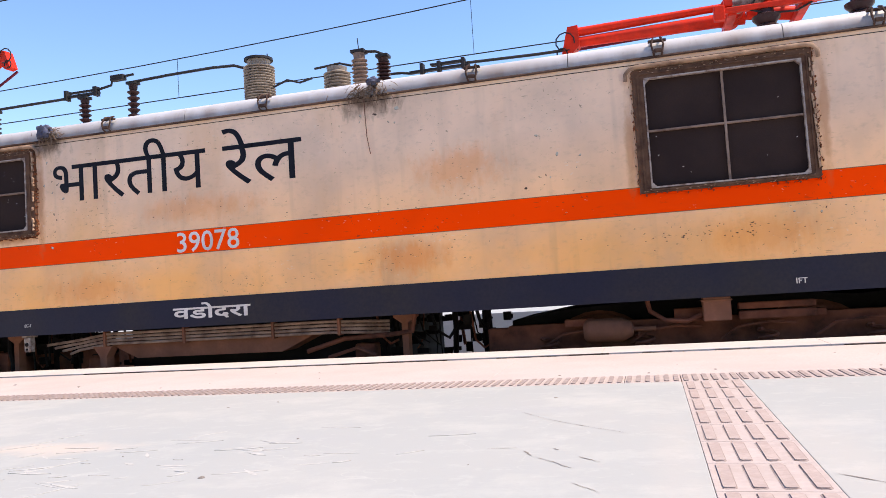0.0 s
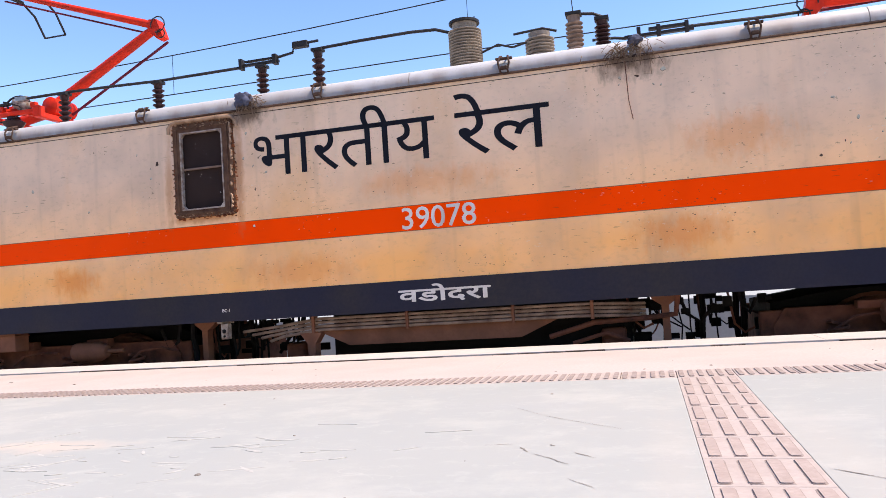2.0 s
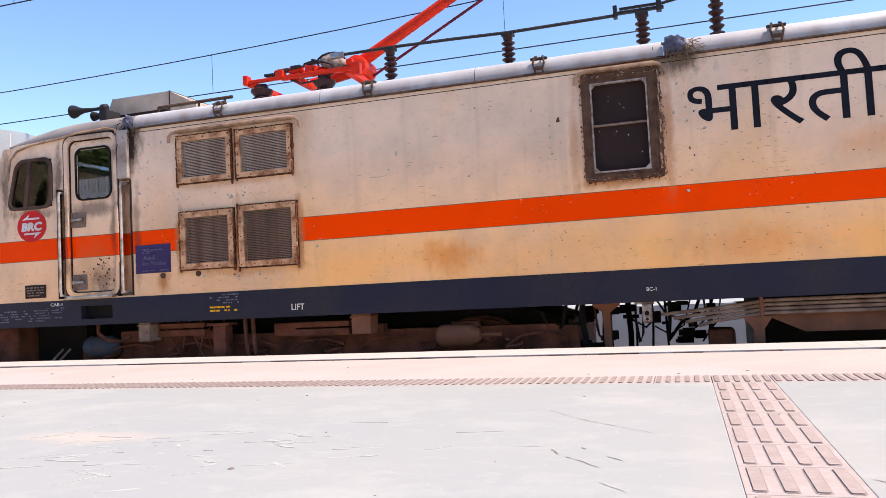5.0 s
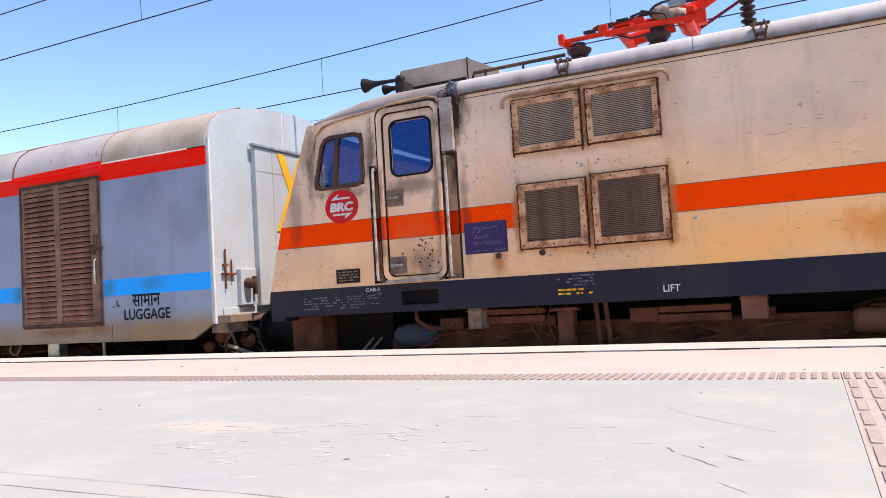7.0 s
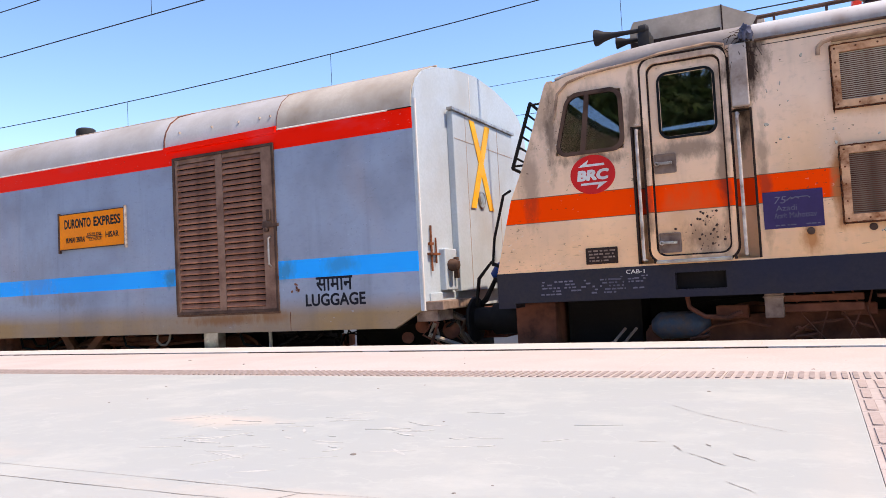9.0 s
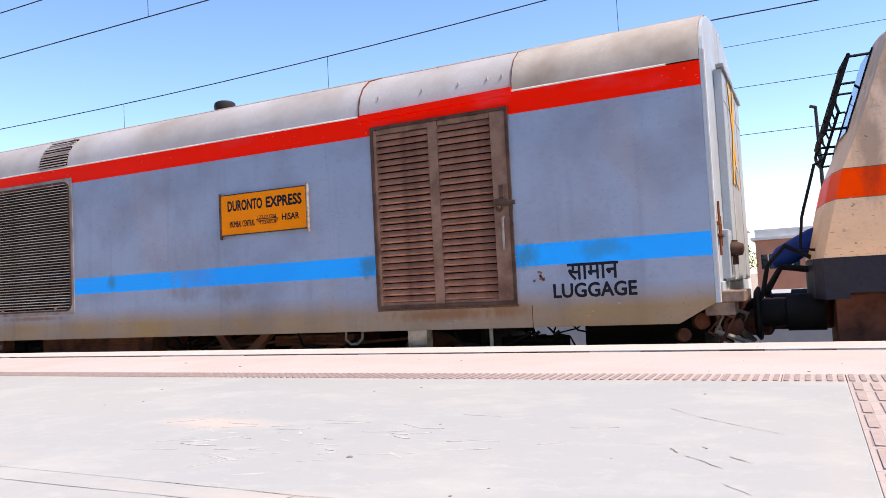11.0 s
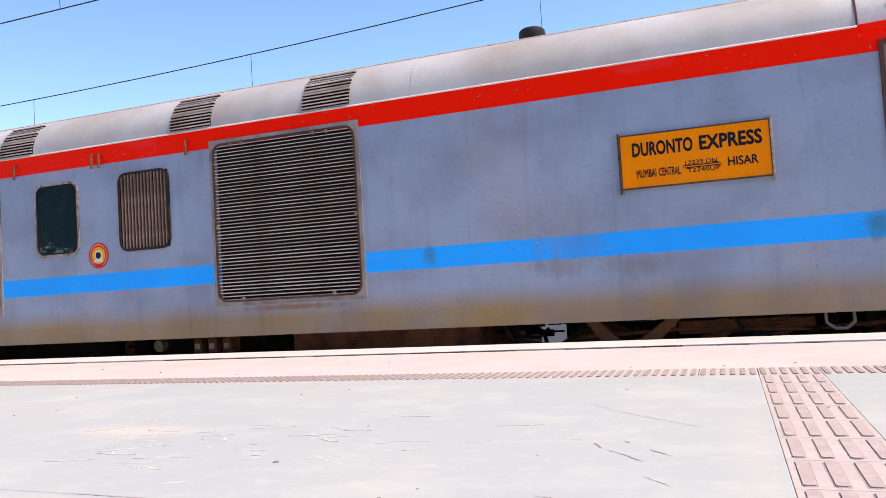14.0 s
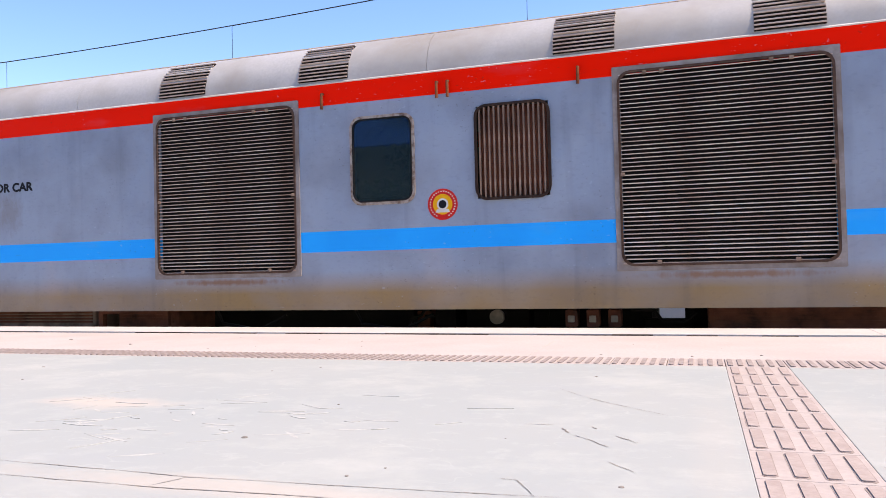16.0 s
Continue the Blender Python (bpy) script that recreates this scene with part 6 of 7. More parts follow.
coach = thing("luggage_coach", ((XE + XW) / 2, 8.18, RAIL), "grey luggage coach with red and blue stripes, coupled behind the locomotive", "railway coach")
YG = 2 * 8.18 - YC
LDOOR = (-18.0, -16.505, 0.385, 2.23)
GRILLS = ((-24.22, -22.465, 0.48, 2.222), (-28.98, -27.25, 0.495, 2.228))
VGRILL, CWIN = (-25.46, -24.755, 1.14, 2.02), (-26.69, -26.045, 1.165, 2.0)


def coach_bend(x, z):
    if z < 0.2 and x == XE:
        return x, 0.33
    return x, z


bm = BM()
panel(bm, XW, XE, 0.165, 2.36, YC, YC + 0.05, [inset(LDOOR, 0.015)] + [inset(g, 0.06) for g in GRILLS] + [inset(VGRILL, 0.022), inset(CWIN, 0.05)], coach_bend, xs=(-15.08,))
part("side_wall", bm, M_COACH, coach, "grey side wall with a red band and a blue stripe, dusty brown at the foot")
bm = BM()
panel(bm, XW, XE, 0.165, 2.36, YG - 0.05, YG)
part("side_wall", bm, M_COACH, coach)
bm = BM()
pipe(bm, [(XW, YC - 0.006, 2.365), (-18.13, YC - 0.006, 2.365)], 0.009, 6)
pipe(bm, [(-16.45, YC - 0.006, 2.365), (-15.05, YC - 0.006, 2.365)], 0.009, 6)
part("cornice_strip", bm, M_PALE, coach, "thin pale cornice strip")

ARCH = [(6.56, 2.362), (6.565, 2.46), (6.60, 2.57), (6.67, 2.68), (6.80, 2.785), (7.05, 2.88), (7.59, 2.985), (8.18, 3.03)]
ARCH = ARCH + [(2 * 8.18 - y, z) for y, z in ARCH[-2::-1]]


def coach_roof(x0, x1, puff=0.0, paint=None):
    bm = BM()
    rows = [[bm.verts.new((x, 8.18 + (y - 8.18) * (1 + puff), z + puff)) for y, z in ARCH] for x in (x0, x1)]
    for i in range(len(ARCH) - 1):
        face(bm, (rows[0][i], rows[0][i + 1], rows[1][i + 1], rows[1][i]))
    face(bm, rows[0])
    face(bm, rows[1][::-1])
    return part("roof_panel", bm, paint or M_COACHROOF, coach, "dusty silver-grey arched roof panel", smooth=True)


joints = [XW, -34.0, -30.0, -25.9, -21.9, -18.13]
for a, b in zip(joints, joints[1:]):
    coach_roof(a + 0.002, b - 0.002)
coach_roof(-18.128, -16.452)
coach_roof(-16.448, XE - 0.002, 0.006, M_ENDROOF)
# drip edge that dips over the luggage door
bm = BM()
prism(bm, [(-18.13, 2.37), (-18.10, 2.31), (-16.46, 2.33), (-16.45, 2.40)], YC - 0.03, YC - 0.002)
part("door_canopy", bm, M_COACH, coach)
for x in (-18.13, -16.45):
    bm = BM()
    pipe(bm, [(x, ya - 0.004, za + 0.004) for ya, za in ARCH[:8]], 0.008, 5)
    part("roof_joint", bm, M_UNDER, coach)
bm = BM()
for x in (-17.9, -17.4, -17.0, -16.7, -16.55):
    box(bm, x - 0.006, x + 0.006, YC + 0.01, YC + 0.05, 2.52, 2.545)
part("roof_rivets", bm, M_SLAT, coach)
for y, z in ((7.2, 2.93),):
    bm = BM()
    pipe(bm, [(XW, y, z), (XE, y, z)], 0.012, 6)
    part("roof_cable", bm, M_SLAT, coach)

# roof intake vents, lying on the curve
for xa, xb in ((-28.90, -28.33), (-27.24, -26.71), (-24.72, -24.19), (-23.08, -22.55)):
    bm = BM()
    pts = [(6.556, 2.40), (6.585, 2.52), (6.65, 2.64), (6.77, 2.755)]
    for (ya, za), (yb, zb) in zip(pts, pts[1:]):
        prism(bm, [(ya - 0.006, za + 0.006), (yb - 0.006, zb + 0.006), (yb + 0.02, zb - 0.02), (ya + 0.02, za - 0.02)], xa, xb, "yz")
    v = part("roof_vent", bm, M_BLACK, coach, "dark slatted roof intake")
    for k in range(11):
        f = k / 10 * 2.98
        i = int(f)
        t = f - i
        y = pts[i][0] + (pts[i + 1][0] - pts[i][0]) * t
        z = pts[i][1] + (pts[i + 1][1] - pts[i][1]) * t
        bm = BM()
        box(bm, xa, xb, y - 0.026, y - 0.010, z + 0.004, z + 0.014)
        part("slat", bm, M_GRILL, v)
bm = BM()
lathe(bm, (-20.95, 7.74, 2.88), (0, 0, 1), [(0.11, 0), (0.11, 0.20), (0.135, 0.21), (0.145, 0.25), (0.135, 0.30), (0.11, 0.32), (0.02, 0.33)], 18)
part("roof_cowl", bm, M_BAR, coach, "dark round roof ventilator", smooth=True)


def seam_bm(x, z0, z1):
    return box(BM(), x - 0.004, x + 0.004, YC - 0.0016, YC - 0.0003, z0, z1)


# louvred luggage door
bm = BM()
ring(bm, rrect(*LDOOR, 0.01), rrect(*inset(LDOOR, 0.03), 0.008), YC - 0.02, YC + 0.06)
ld = part("luggage_door", bm, M_RUST, coach, "brown slatted sliding luggage door, shut")
g = inset(LDOOR, 0.03)
# black sheet in place of the shade between the door slats
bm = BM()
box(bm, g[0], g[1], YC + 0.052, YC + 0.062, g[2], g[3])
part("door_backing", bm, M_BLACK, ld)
for xa, xb in ((g[0], g[0] + 0.035), (-17.35, -17.245), (g[1] - 0.155, g[1])):
    bm = BM()
    box(bm, xa, xb, YC - 0.008, YC + 0.05, g[2], g[3], 0.004)
    part("stile", bm, M_STILE, ld)
for za, zb in ((g[3] - 0.05, g[3]), (g[2], g[2] + 0.03)):
    for xa, xb in ((g[0] + 0.036, -17.352), (-17.243, g[1] - 0.157)):
        bm = BM()
        box(bm, xa, xb, YC - 0.002, YC + 0.05, za, zb, 0.003)
        part("door_rail", bm, M_STILE, ld)
N = 26
h = (g[3] - g[2] - 0.08) / N
for xa, xb in ((g[0] + 0.036, -17.352), (-17.243, g[1] - 0.157)):
    bm = BM()
    z = g[2] + 0.03
    prism(bm, [(YC + 0.0, z + 0.06 * h), (YC - 0.010, z + 0.20 * h), (YC + 0.002, z + 0.62 * h), (YC + 0.016, z + 0.90 * h), (YC + 0.046, z + 0.94 * h), (YC + 0.046, z + 0.20 * h)], xa, xb, "yz")
    s = part("slat", bm, M_DOORSLAT, ld)
    for k in range(1, N):
        again(s, dz=k * h)
bm = BM()
x = g[1] - 0.06
pipe(bm, [(x, YC - 0.01, 1.20), (x, YC - 0.045, 1.18), (x, YC - 0.045, 0.90), (x, YC - 0.01, 0.88)], 0.012, 6)
part("pull_handle", bm, M_STEEL, ld, "worn steel pull handle", smooth=True)
bm = BM()
box(bm, x - 0.09, x + 0.06, YC - 0.03, YC - 0.008, 1.30, 1.37, 0.006)
box(bm, x - 0.03, x + 0.02, YC - 0.035, YC - 0.008, 1.38, 1.50, 0.005)
lathe(bm, (x - 0.04, YC - 0.01, 1.28), (0, -1, 0), [(0.03, 0), (0.03, 0.02), (0.015, 0.03)], 10)
box(bm, x + 0.05, x + 0.12, YC - 0.03, YC - 0.001, 1.31, 1.345, 0.004)
part("latch", bm, M_RUST, ld, "rusty door latch")
bm = BM()
box(bm, LDOOR[0], LDOOR[1] + 0.01, YC - 0.014, YC - 0.002, 0.362, 0.384, 0.004)
part("panel_seam", seam_bm(-16.37, 0.17, 0.37), M_OXIDE, coach)
part("door_track", bm, M_WINRUST, coach, "dusty bottom rail of the sliding door")


# radiator grilles with bowed corners
def grill(b, n):
    bm = BM()
    ring(bm, rrect(*b, 0.01, 5), rrect(*inset(b, 0.05), 0.10, 5), YC - 0.012, YC + 0.03)
    f = part("radiator_grille", bm, M_GRILLFRAME, coach, "large grimy slatted radiator grille")
    bm = BM()
    ring(bm, rrect(*inset(b, 0.04), 0.11, 5), rrect(*inset(b, 0.06), 0.10, 5), YC - 0.022, YC - 0.0)
    part("grille_rim", bm, M_RUST, f, smooth=True)
    # black sheet painted as the dark behind the grille slats
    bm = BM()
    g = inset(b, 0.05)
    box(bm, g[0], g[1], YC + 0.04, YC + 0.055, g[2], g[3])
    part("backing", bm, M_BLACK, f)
    hh = (g[3] - g[2]) / n
    bm = BM()
    z = g[2]
    prism(bm, [(YC - 0.014, z + 0.24 * hh), (YC - 0.016, z + 0.44 * hh), (YC + 0.010, z + 0.56 * hh), (YC + 0.010, z + 0.40 * hh)], g[0] + 0.004, g[1] - 0.004, "yz")
    s = part("slat", bm, M_GRILL, f)
    for k in range(1, n):
        again(s, dz=k * hh)
    bm = BM()
    for x, z in ((g[0] + 0.22, g[3] - 0.02), (g[0] + 0.36, g[3] - 0.02), (g[1] - 0.45, g[3] - 0.02), (g[1] - 0.3, g[3] - 0.02), (g[1] - 0.02, 1.3), (g[0] + 0.02, 1.3), (g[0] + 0.3, g[2] + 0.02), (g[1] - 0.3, g[2] + 0.02)):
        box(bm, x - 0.018, x + 0.018, YC - 0.026, YC - 0.008, z - 0.015, z + 0.015, 0.004)
    part("catches", bm, M_PIPE, f)
    return f


grill(GRILLS[0], 46)
grill(GRILLS[1], 46)
bm = BM()
ring(bm, rrect(*inset(VGRILL, 0.006), 0.11, 5), rrect(*inset(VGRILL, 0.030), 0.085, 5), YC - 0.02, YC + 0.02)
vg = part("small_grille", bm, M_SOOTSHADE, coach, "small rusty grille with upright slats", smooth=True)
g = inset(VGRILL, 0.035)
bm = BM()
box(bm, g[0], g[1], YC + 0.035, YC + 0.05, g[2], g[3])
part("backing", bm, M_UNDER, vg)
wv = (g[1] - g[0]) / 14
bm = BM()
prism(bm, [(g[0] + 0.16 * wv, YC + 0.004), (g[0] + 0.30 * wv, YC - 0.014), (g[0] + 0.56 * wv, YC - 0.014), (g[0] + 0.62 * wv, YC + 0.004), (g[0] + 0.4 * wv, YC + 0.02)], g[2] - 0.008, g[3] + 0.008, "xy")
s = part("slat", bm, M_VSLAT, vg)
for k in range(1, 14):
    again(s, dx=k * wv)
bm = BM()
ring(bm, rrect(CWIN[0] - 0.008, CWIN[1] + 0.008, CWIN[2] - 0.008, CWIN[3] + 0.008, 0.11, 5), rrect(*inset(CWIN, 0.02), 0.09, 5), YC - 0.012, YC + 0.02)
cw = part("coach_window", bm, M_RIM, coach, "sealed window with rounded corners in a steel frame", smooth=True)
bm = BM()
ring(bm, rrect(*inset(CWIN, 0.019), 0.09, 5), rrect(*inset(CWIN, 0.032), 0.08, 5), YC - 0.016, YC + 0.02)
part("gasket", bm, M_RUBBER, cw)
bm = BM()
prism(bm, rrect(*inset(CWIN, 0.03), 0.085, 5), YC - 0.004, YC + 0.004)
part("pane", bm, M_DGLASS, cw, "dark tinted window pane")
# added black sheet for the unlit inside of the coach
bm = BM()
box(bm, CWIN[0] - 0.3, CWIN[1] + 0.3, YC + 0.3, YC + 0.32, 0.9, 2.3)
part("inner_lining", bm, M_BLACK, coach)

# destination board
bm = BM()
box(bm, -19.99, -18.81, YC - 0.028, YC - 0.012, 1.278, 1.73, 0.004)
board = part("destination_board", bm, M_SIGN, coach, "amber destination board with black lettering")
bm = BM()
ring(bm, rrect(-19.995, -18.805, 1.272, 1.735, 0.006), rrect(-19.984, -18.816, 1.283, 1.724, 0.005), YC - 0.034, YC - 0.010)
part("board_frame", bm, M_RUST, board)
# the +x bracket is paler: its sunlit brightness is put into the material
for x in (-20.0, -18.80):
    bm = BM()
    box(bm, x - 0.009, x + 0.009, YC - 0.038, YC - 0.002, 1.235, 1.755, 0.004)
    part("board_bracket", bm, M_RIM if x > -19 else M_RUST, board)
ys_ = YC - 0.0285
words("board_lettering", "DURONTO", -19.89, -19.40, 1.54, 1.662, ys_, M_LETTER, board, bold=0.035)
words("board_lettering", "EXPRESS", -19.35, -18.87, 1.54, 1.662, ys_, M_LETTER, board, bold=0.035)
words("board_lettering", "MUMBAI", -19.865, -19.705, 1.36, 1.43, ys_, M_LETTER, board, bold=0.022)
words("board_lettering", "CENTRAL", -19.685, -19.51, 1.36, 1.43, ys_, M_LETTER, board, bold=0.022)
words("board_lettering", "HISAR", -19.14, -18.91, 1.385, 1.46, ys_, M_LETTER, board, bold=0.022)
words("board_lettering", "12239 DN", -19.47, -19.22, 1.43, 1.465, ys_, M_LETTER, board, bold=0.008)
words("board_lettering", "12240UP", -19.44, -19.20, 1.365, 1.40, ys_, M_LETTER, board, bold=0.008)
for sgn, z in ((1, 1.42), (-1, 1.41)):
    bm = BM()
    prism(bm, [(-19.34 + sgn * u, z + sgn * v) for u, v in ((-0.15, 0.0), (0.16, 0.0), (0.09, 0.02), (0.09, 0.008), (-0.15, 0.008))], ys_ - 0.002, ys_ + 0.0)
    part("board_arrow", bm, M_LETTER, board)

# lettering
words("hindi_lettering", "सामान", -16.02, -15.56, 0.575, 0.725, YC - 0.0006, M_LETTER, coach, "black painted Devanagari lettering", bold=0.02)
words("luggage_lettering", "LUGGAGE", -16.16, -15.41, 0.42, 0.552, YC - 0.0006, M_LETTER, coach, "black painted lettering", bold=0.028)
words("car_lettering", "OR CAR", -31.20, -30.645, 1.525, 1.63, YC - 0.0006, M_LETTER, coach, "black painted lettering", bold=0.045)
bm = BM()
rnd = random.Random(3)
for _ in range(9):
    x, z = rnd.gauss(-16.27, 0.035), rnd.gauss(0.62, 0.03)
    prism(bm, [(x + 0.014 * math.cos(a) * rnd.uniform(0.5, 1.4), z + 0.014 * math.sin(a) * rnd.uniform(0.5, 1.4)) for a in (0, 1.2, 2.6, 3.7, 5.0)], YC - 0.0025, YC - 0.0005)
part("smudge", bm, M_TANK, coach)
bm = BM()
disc(bm, -25.775, YC - 0.0005, 1.13, 0.145)
st = part("round_sticker", bm, M_BADGE, coach, "round red and yellow emblem sticker")
for r, m_, dy in ((0.095, M_YELLOW, 0.0045), (0.055, M_PALE, 0.0065), (0.038, M_LETTER, 0.0085)):
    bm = BM()
    disc(bm, -25.775, YC - dy + 0.002, 1.13, r, 0.002)
    part("sticker_ring", bm, m_, st)
bm = BM()
prism(bm, [(-25.845, 1.055), (-25.705, 1.055), (-25.72, 1.085), (-25.83, 1.085)], YC - 0.0085, YC - 0.007)
part("sticker_base", bm, M_PALE, st)
bm = BM()
for k in range(30):
    a = 2 * math.pi * k / 30
    if 4.2 < a < 5.2:
        continue
    x, z = -25.775 + 0.12 * math.cos(a), 1.13 + 0.12 * math.sin(a)
    box(bm, x - 0.006, x + 0.006, YC - 0.005, YC - 0.0034, z - 0.005, z + 0.005)
part("sticker_writing", bm, M_PALE, st)
for x in (-26.98, -25.80, -25.695, -24.505):
    bm = BM()
    pipe(bm, [(x, YC, 2.26), (x, YC - 0.03, 2.255), (x, YC - 0.032, 2.24), (x, YC - 0.032, 2.11)], 0.014, 8)
    part("lamp_bracket", bm, M_OXIDE, coach, "small rusty bracket", smooth=True)

# end wall: white, with a boarded gangway and a yellow cross
bm = BM()
prism(bm, [(YC + 0.004, 0.33), (YC + 0.004, 2.362)] + [(8.18 + (y - 8.18) * 0.995, z - 0.002) for y, z in ARCH[1:-1]] + [(YG - 0.004, 2.362), (YG - 0.004, 0.33)], XE + 0.002, XE + 0.03, "yz")
part("end_wall", bm, M_WHITE, coach, "white painted end wall")
bm = BM()
box(bm, XE + 0.03, XE + 0.045, YC + 0.006, YC + 0.03, 0.33, 2.45, 0.004)
part("corner_strip", bm, M_PALE, coach)
bm = BM()
box(bm, XE + 0.02, XE + 0.034, 7.95, 7.962, 2.5, 2.98)
part("end_seam", bm, M_PALE, coach)
bm = BM()
box(bm, XE + 0.031, XE + 0.107, 7.30, 9.06, 0.50, 2.45, 0.008)
gang = part("gangway_cover", bm, M_WHITE, coach, "white boarded-up gangway with a yellow cross")
bm = BM()
box(bm, XE + 0.06, XE + 0.13, 7.25, 9.11, 2.45, 2.485, 0.006)
part("cover_lintel", bm, M_STEEL, gang)
for y0, y1, z0, z1 in ((7.62, 7.628, 0.5, 2.44), (7.32, 9.04, 2.15, 2.157), (8.55, 8.558, 0.5, 2.44)):
    bm = BM()
    box(bm, XE + 0.107, XE + 0.110, y0, y1, z0, z1)
    part("cover_seam", bm, M_SLAT, gang)
for (ya, za), (yb, zb) in (((7.79, 2.42), (8.26, 1.42)), ((8.24, 2.42), (7.73, 1.42))):
    bm = BM()
    w = 0.07
    x = XE + (0.112 if ya < 8.0 else 0.116)
    prism(bm, [(ya - w, za), (ya + w, za), (yb + w, zb), (yb - w, zb)], x, x + 0.003, "yz")
    part("yellow_cross_bar", bm, M_YELLOW, gang, "yellow painted bar")
bm = BM()
lathe(bm, (XE + 0.112, 7.97, 1.53), (1, 0, 0), [(0.10, 0), (0.10, 0.012), (0.085, 0.015), (0.085, 0.010), (0.06, 0.010), (0.06, 0.014), (0.0, 0.015)], 20)
part("cover_disc", bm, M_STEEL, gang, smooth=True)
bm = BM()
box(bm, XE + 0.02, XE + 0.10, 6.96, 7.24, 0.52, 0.95, 0.01)
sock = part("socket_box", bm, M_WHITE, coach, "white electrical socket box with rusty fittings")
bm = BM()
lathe(bm, (XE + 0.10, 7.06, 0.78), (1, 0, -0.1), [(0.06, 0), (0.065, 0.04), (0.05, 0.10), (0.02, 0.11)], 12)
box(bm, XE + 0.10, XE + 0.15, 7.15, 7.19, 0.64, 0.86, 0.006)
part("socket", bm, M_RUST, sock, smooth=True)
bm = BM()
pipe(bm, [(XE + 0.05, 6.76, 0.72), (XE + 0.05, 6.76, 1.18)], 0.011, 6)
pipe(bm, [(XE + 0.05, 6.86, 0.80), (XE + 0.05, 6.86, 1.06)], 0.009, 6)
box(bm, XE + 0.028, XE + 0.07, 6.70, 6.92, 0.88, 0.905, 0.004)
box(bm, XE + 0.028, XE + 0.06, 6.72, 6.80, 0.98, 1.01, 0.004)
part("cut_off_cock", bm, M_OXIDE, coach, "thin rusty cock handles")
bm = BM()
box(bm, XE + 0.031, XE + 0.05, 6.70, 7.28, 0.36, 0.50, 0.006)
part("foot_plate", bm, M_WHITE, coach)
bm = BM()
box(bm, XE + 0.02, XE + 0.026, 6.68, 6.95, 1.47, 1.53)
part("end_plate", bm, M_SLAT, coach)
bars_e = BM()
rnd = random.Random(12)
for k in range(9):
    y = 6.68 + rnd.random() * 0.35
    z = rnd.choice((1.42, 1.57, 1.02, 1.05))
    box(bars_e, XE + 0.021, XE + 0.024, y, y + rnd.uniform(0.03, 0.08), z, z + 0.018)
part("end_writing", bars_e, M_SLAT, coach)
bm = BM()
box(bm, XE - 0.3, XE + 0.22, 6.62, 7.35, 0.33, 0.42, 0.01)
box(bm, XE - 0.1, XE + 0.14, 6.65, 7.0, 0.22, 0.33, 0.01)
part("end_step", bm, M_PIPE, coach, "dusty end step")
rnd = random.Random(21)
for k in range(9):
    y = 6.68 + 0.08 * k
    bm = BM()
    pipe(bm, [(XE - 0.1 + 0.1 * rnd.random(), y, 0.30), (XE + rnd.uniform(-0.05, 0.2), y, 0.20), (XE + rnd.uniform(-0.1, 0.15), y + rnd.uniform(-0.05, 0.1), 0.08), (XE + rnd.uniform(-0.1, 0.25), y + 0.1, -0.05)], rnd.choice((0.01, 0.016, 0.024)), 6)
    part("hose", bm, rnd.choice((M_PIPE, M_UNDER, M_RUBBER, M_GREYINS)), coach, smooth=True)
for x, y, z, r in ((-14.95, 6.9, 0.16, 0.07), (-14.72, 7.1, 0.1, 0.09), (-15.1, 6.85, 0.05, 0.06)):
    bm = BM()
    lathe(bm, (x, y, z), (0.4, -1, 0.1), [(r * 0.6, -0.08), (r, -0.05), (r, 0.05), (r * 0.5, 0.07), (0.0, 0.08)], 12)
    part("cock_valve", bm, M_UNDER, coach, smooth=True)
bm = BM()
box(bm, XE - 0.3, XE + 0.35, 7.95, 8.41, -0.05, 0.30, 0.03)
part("coupler", bm, M_UNDER, coach, smooth=True)
bm = BM()
lathe(bm, (XE, 7.5, 0.15), (1, -0.1, -0.25), [(0.04, 0), (0.04, 0.2), (0.055, 0.22), (0.05, 0.35)], 10)
part("hose_coupling", bm, M_UNDER, coach, smooth=True)
bm = BM()
lathe(bm, (XE, 8.9, 0.15), (1, 0.1, -0.25), [(0.04, 0), (0.04, 0.2), (0.055, 0.22), (0.05, 0.35)], 10)
part("hose_coupling", bm, M_UNDER, coach, smooth=True)

# underframe
bm = BM()
box(bm, XW, XE - 0.3, YC + 0.06, YG - 0.06, 0.18, 0.25)
part("floor", bm, M_BLACK, coach)
# added black fills where the space under the coach is only dark
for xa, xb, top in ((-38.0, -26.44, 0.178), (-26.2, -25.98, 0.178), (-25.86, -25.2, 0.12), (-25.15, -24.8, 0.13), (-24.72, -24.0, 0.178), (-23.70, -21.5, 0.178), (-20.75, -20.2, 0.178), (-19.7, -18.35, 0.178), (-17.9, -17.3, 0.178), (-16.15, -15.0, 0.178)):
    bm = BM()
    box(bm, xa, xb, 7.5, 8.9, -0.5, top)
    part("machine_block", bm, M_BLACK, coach)
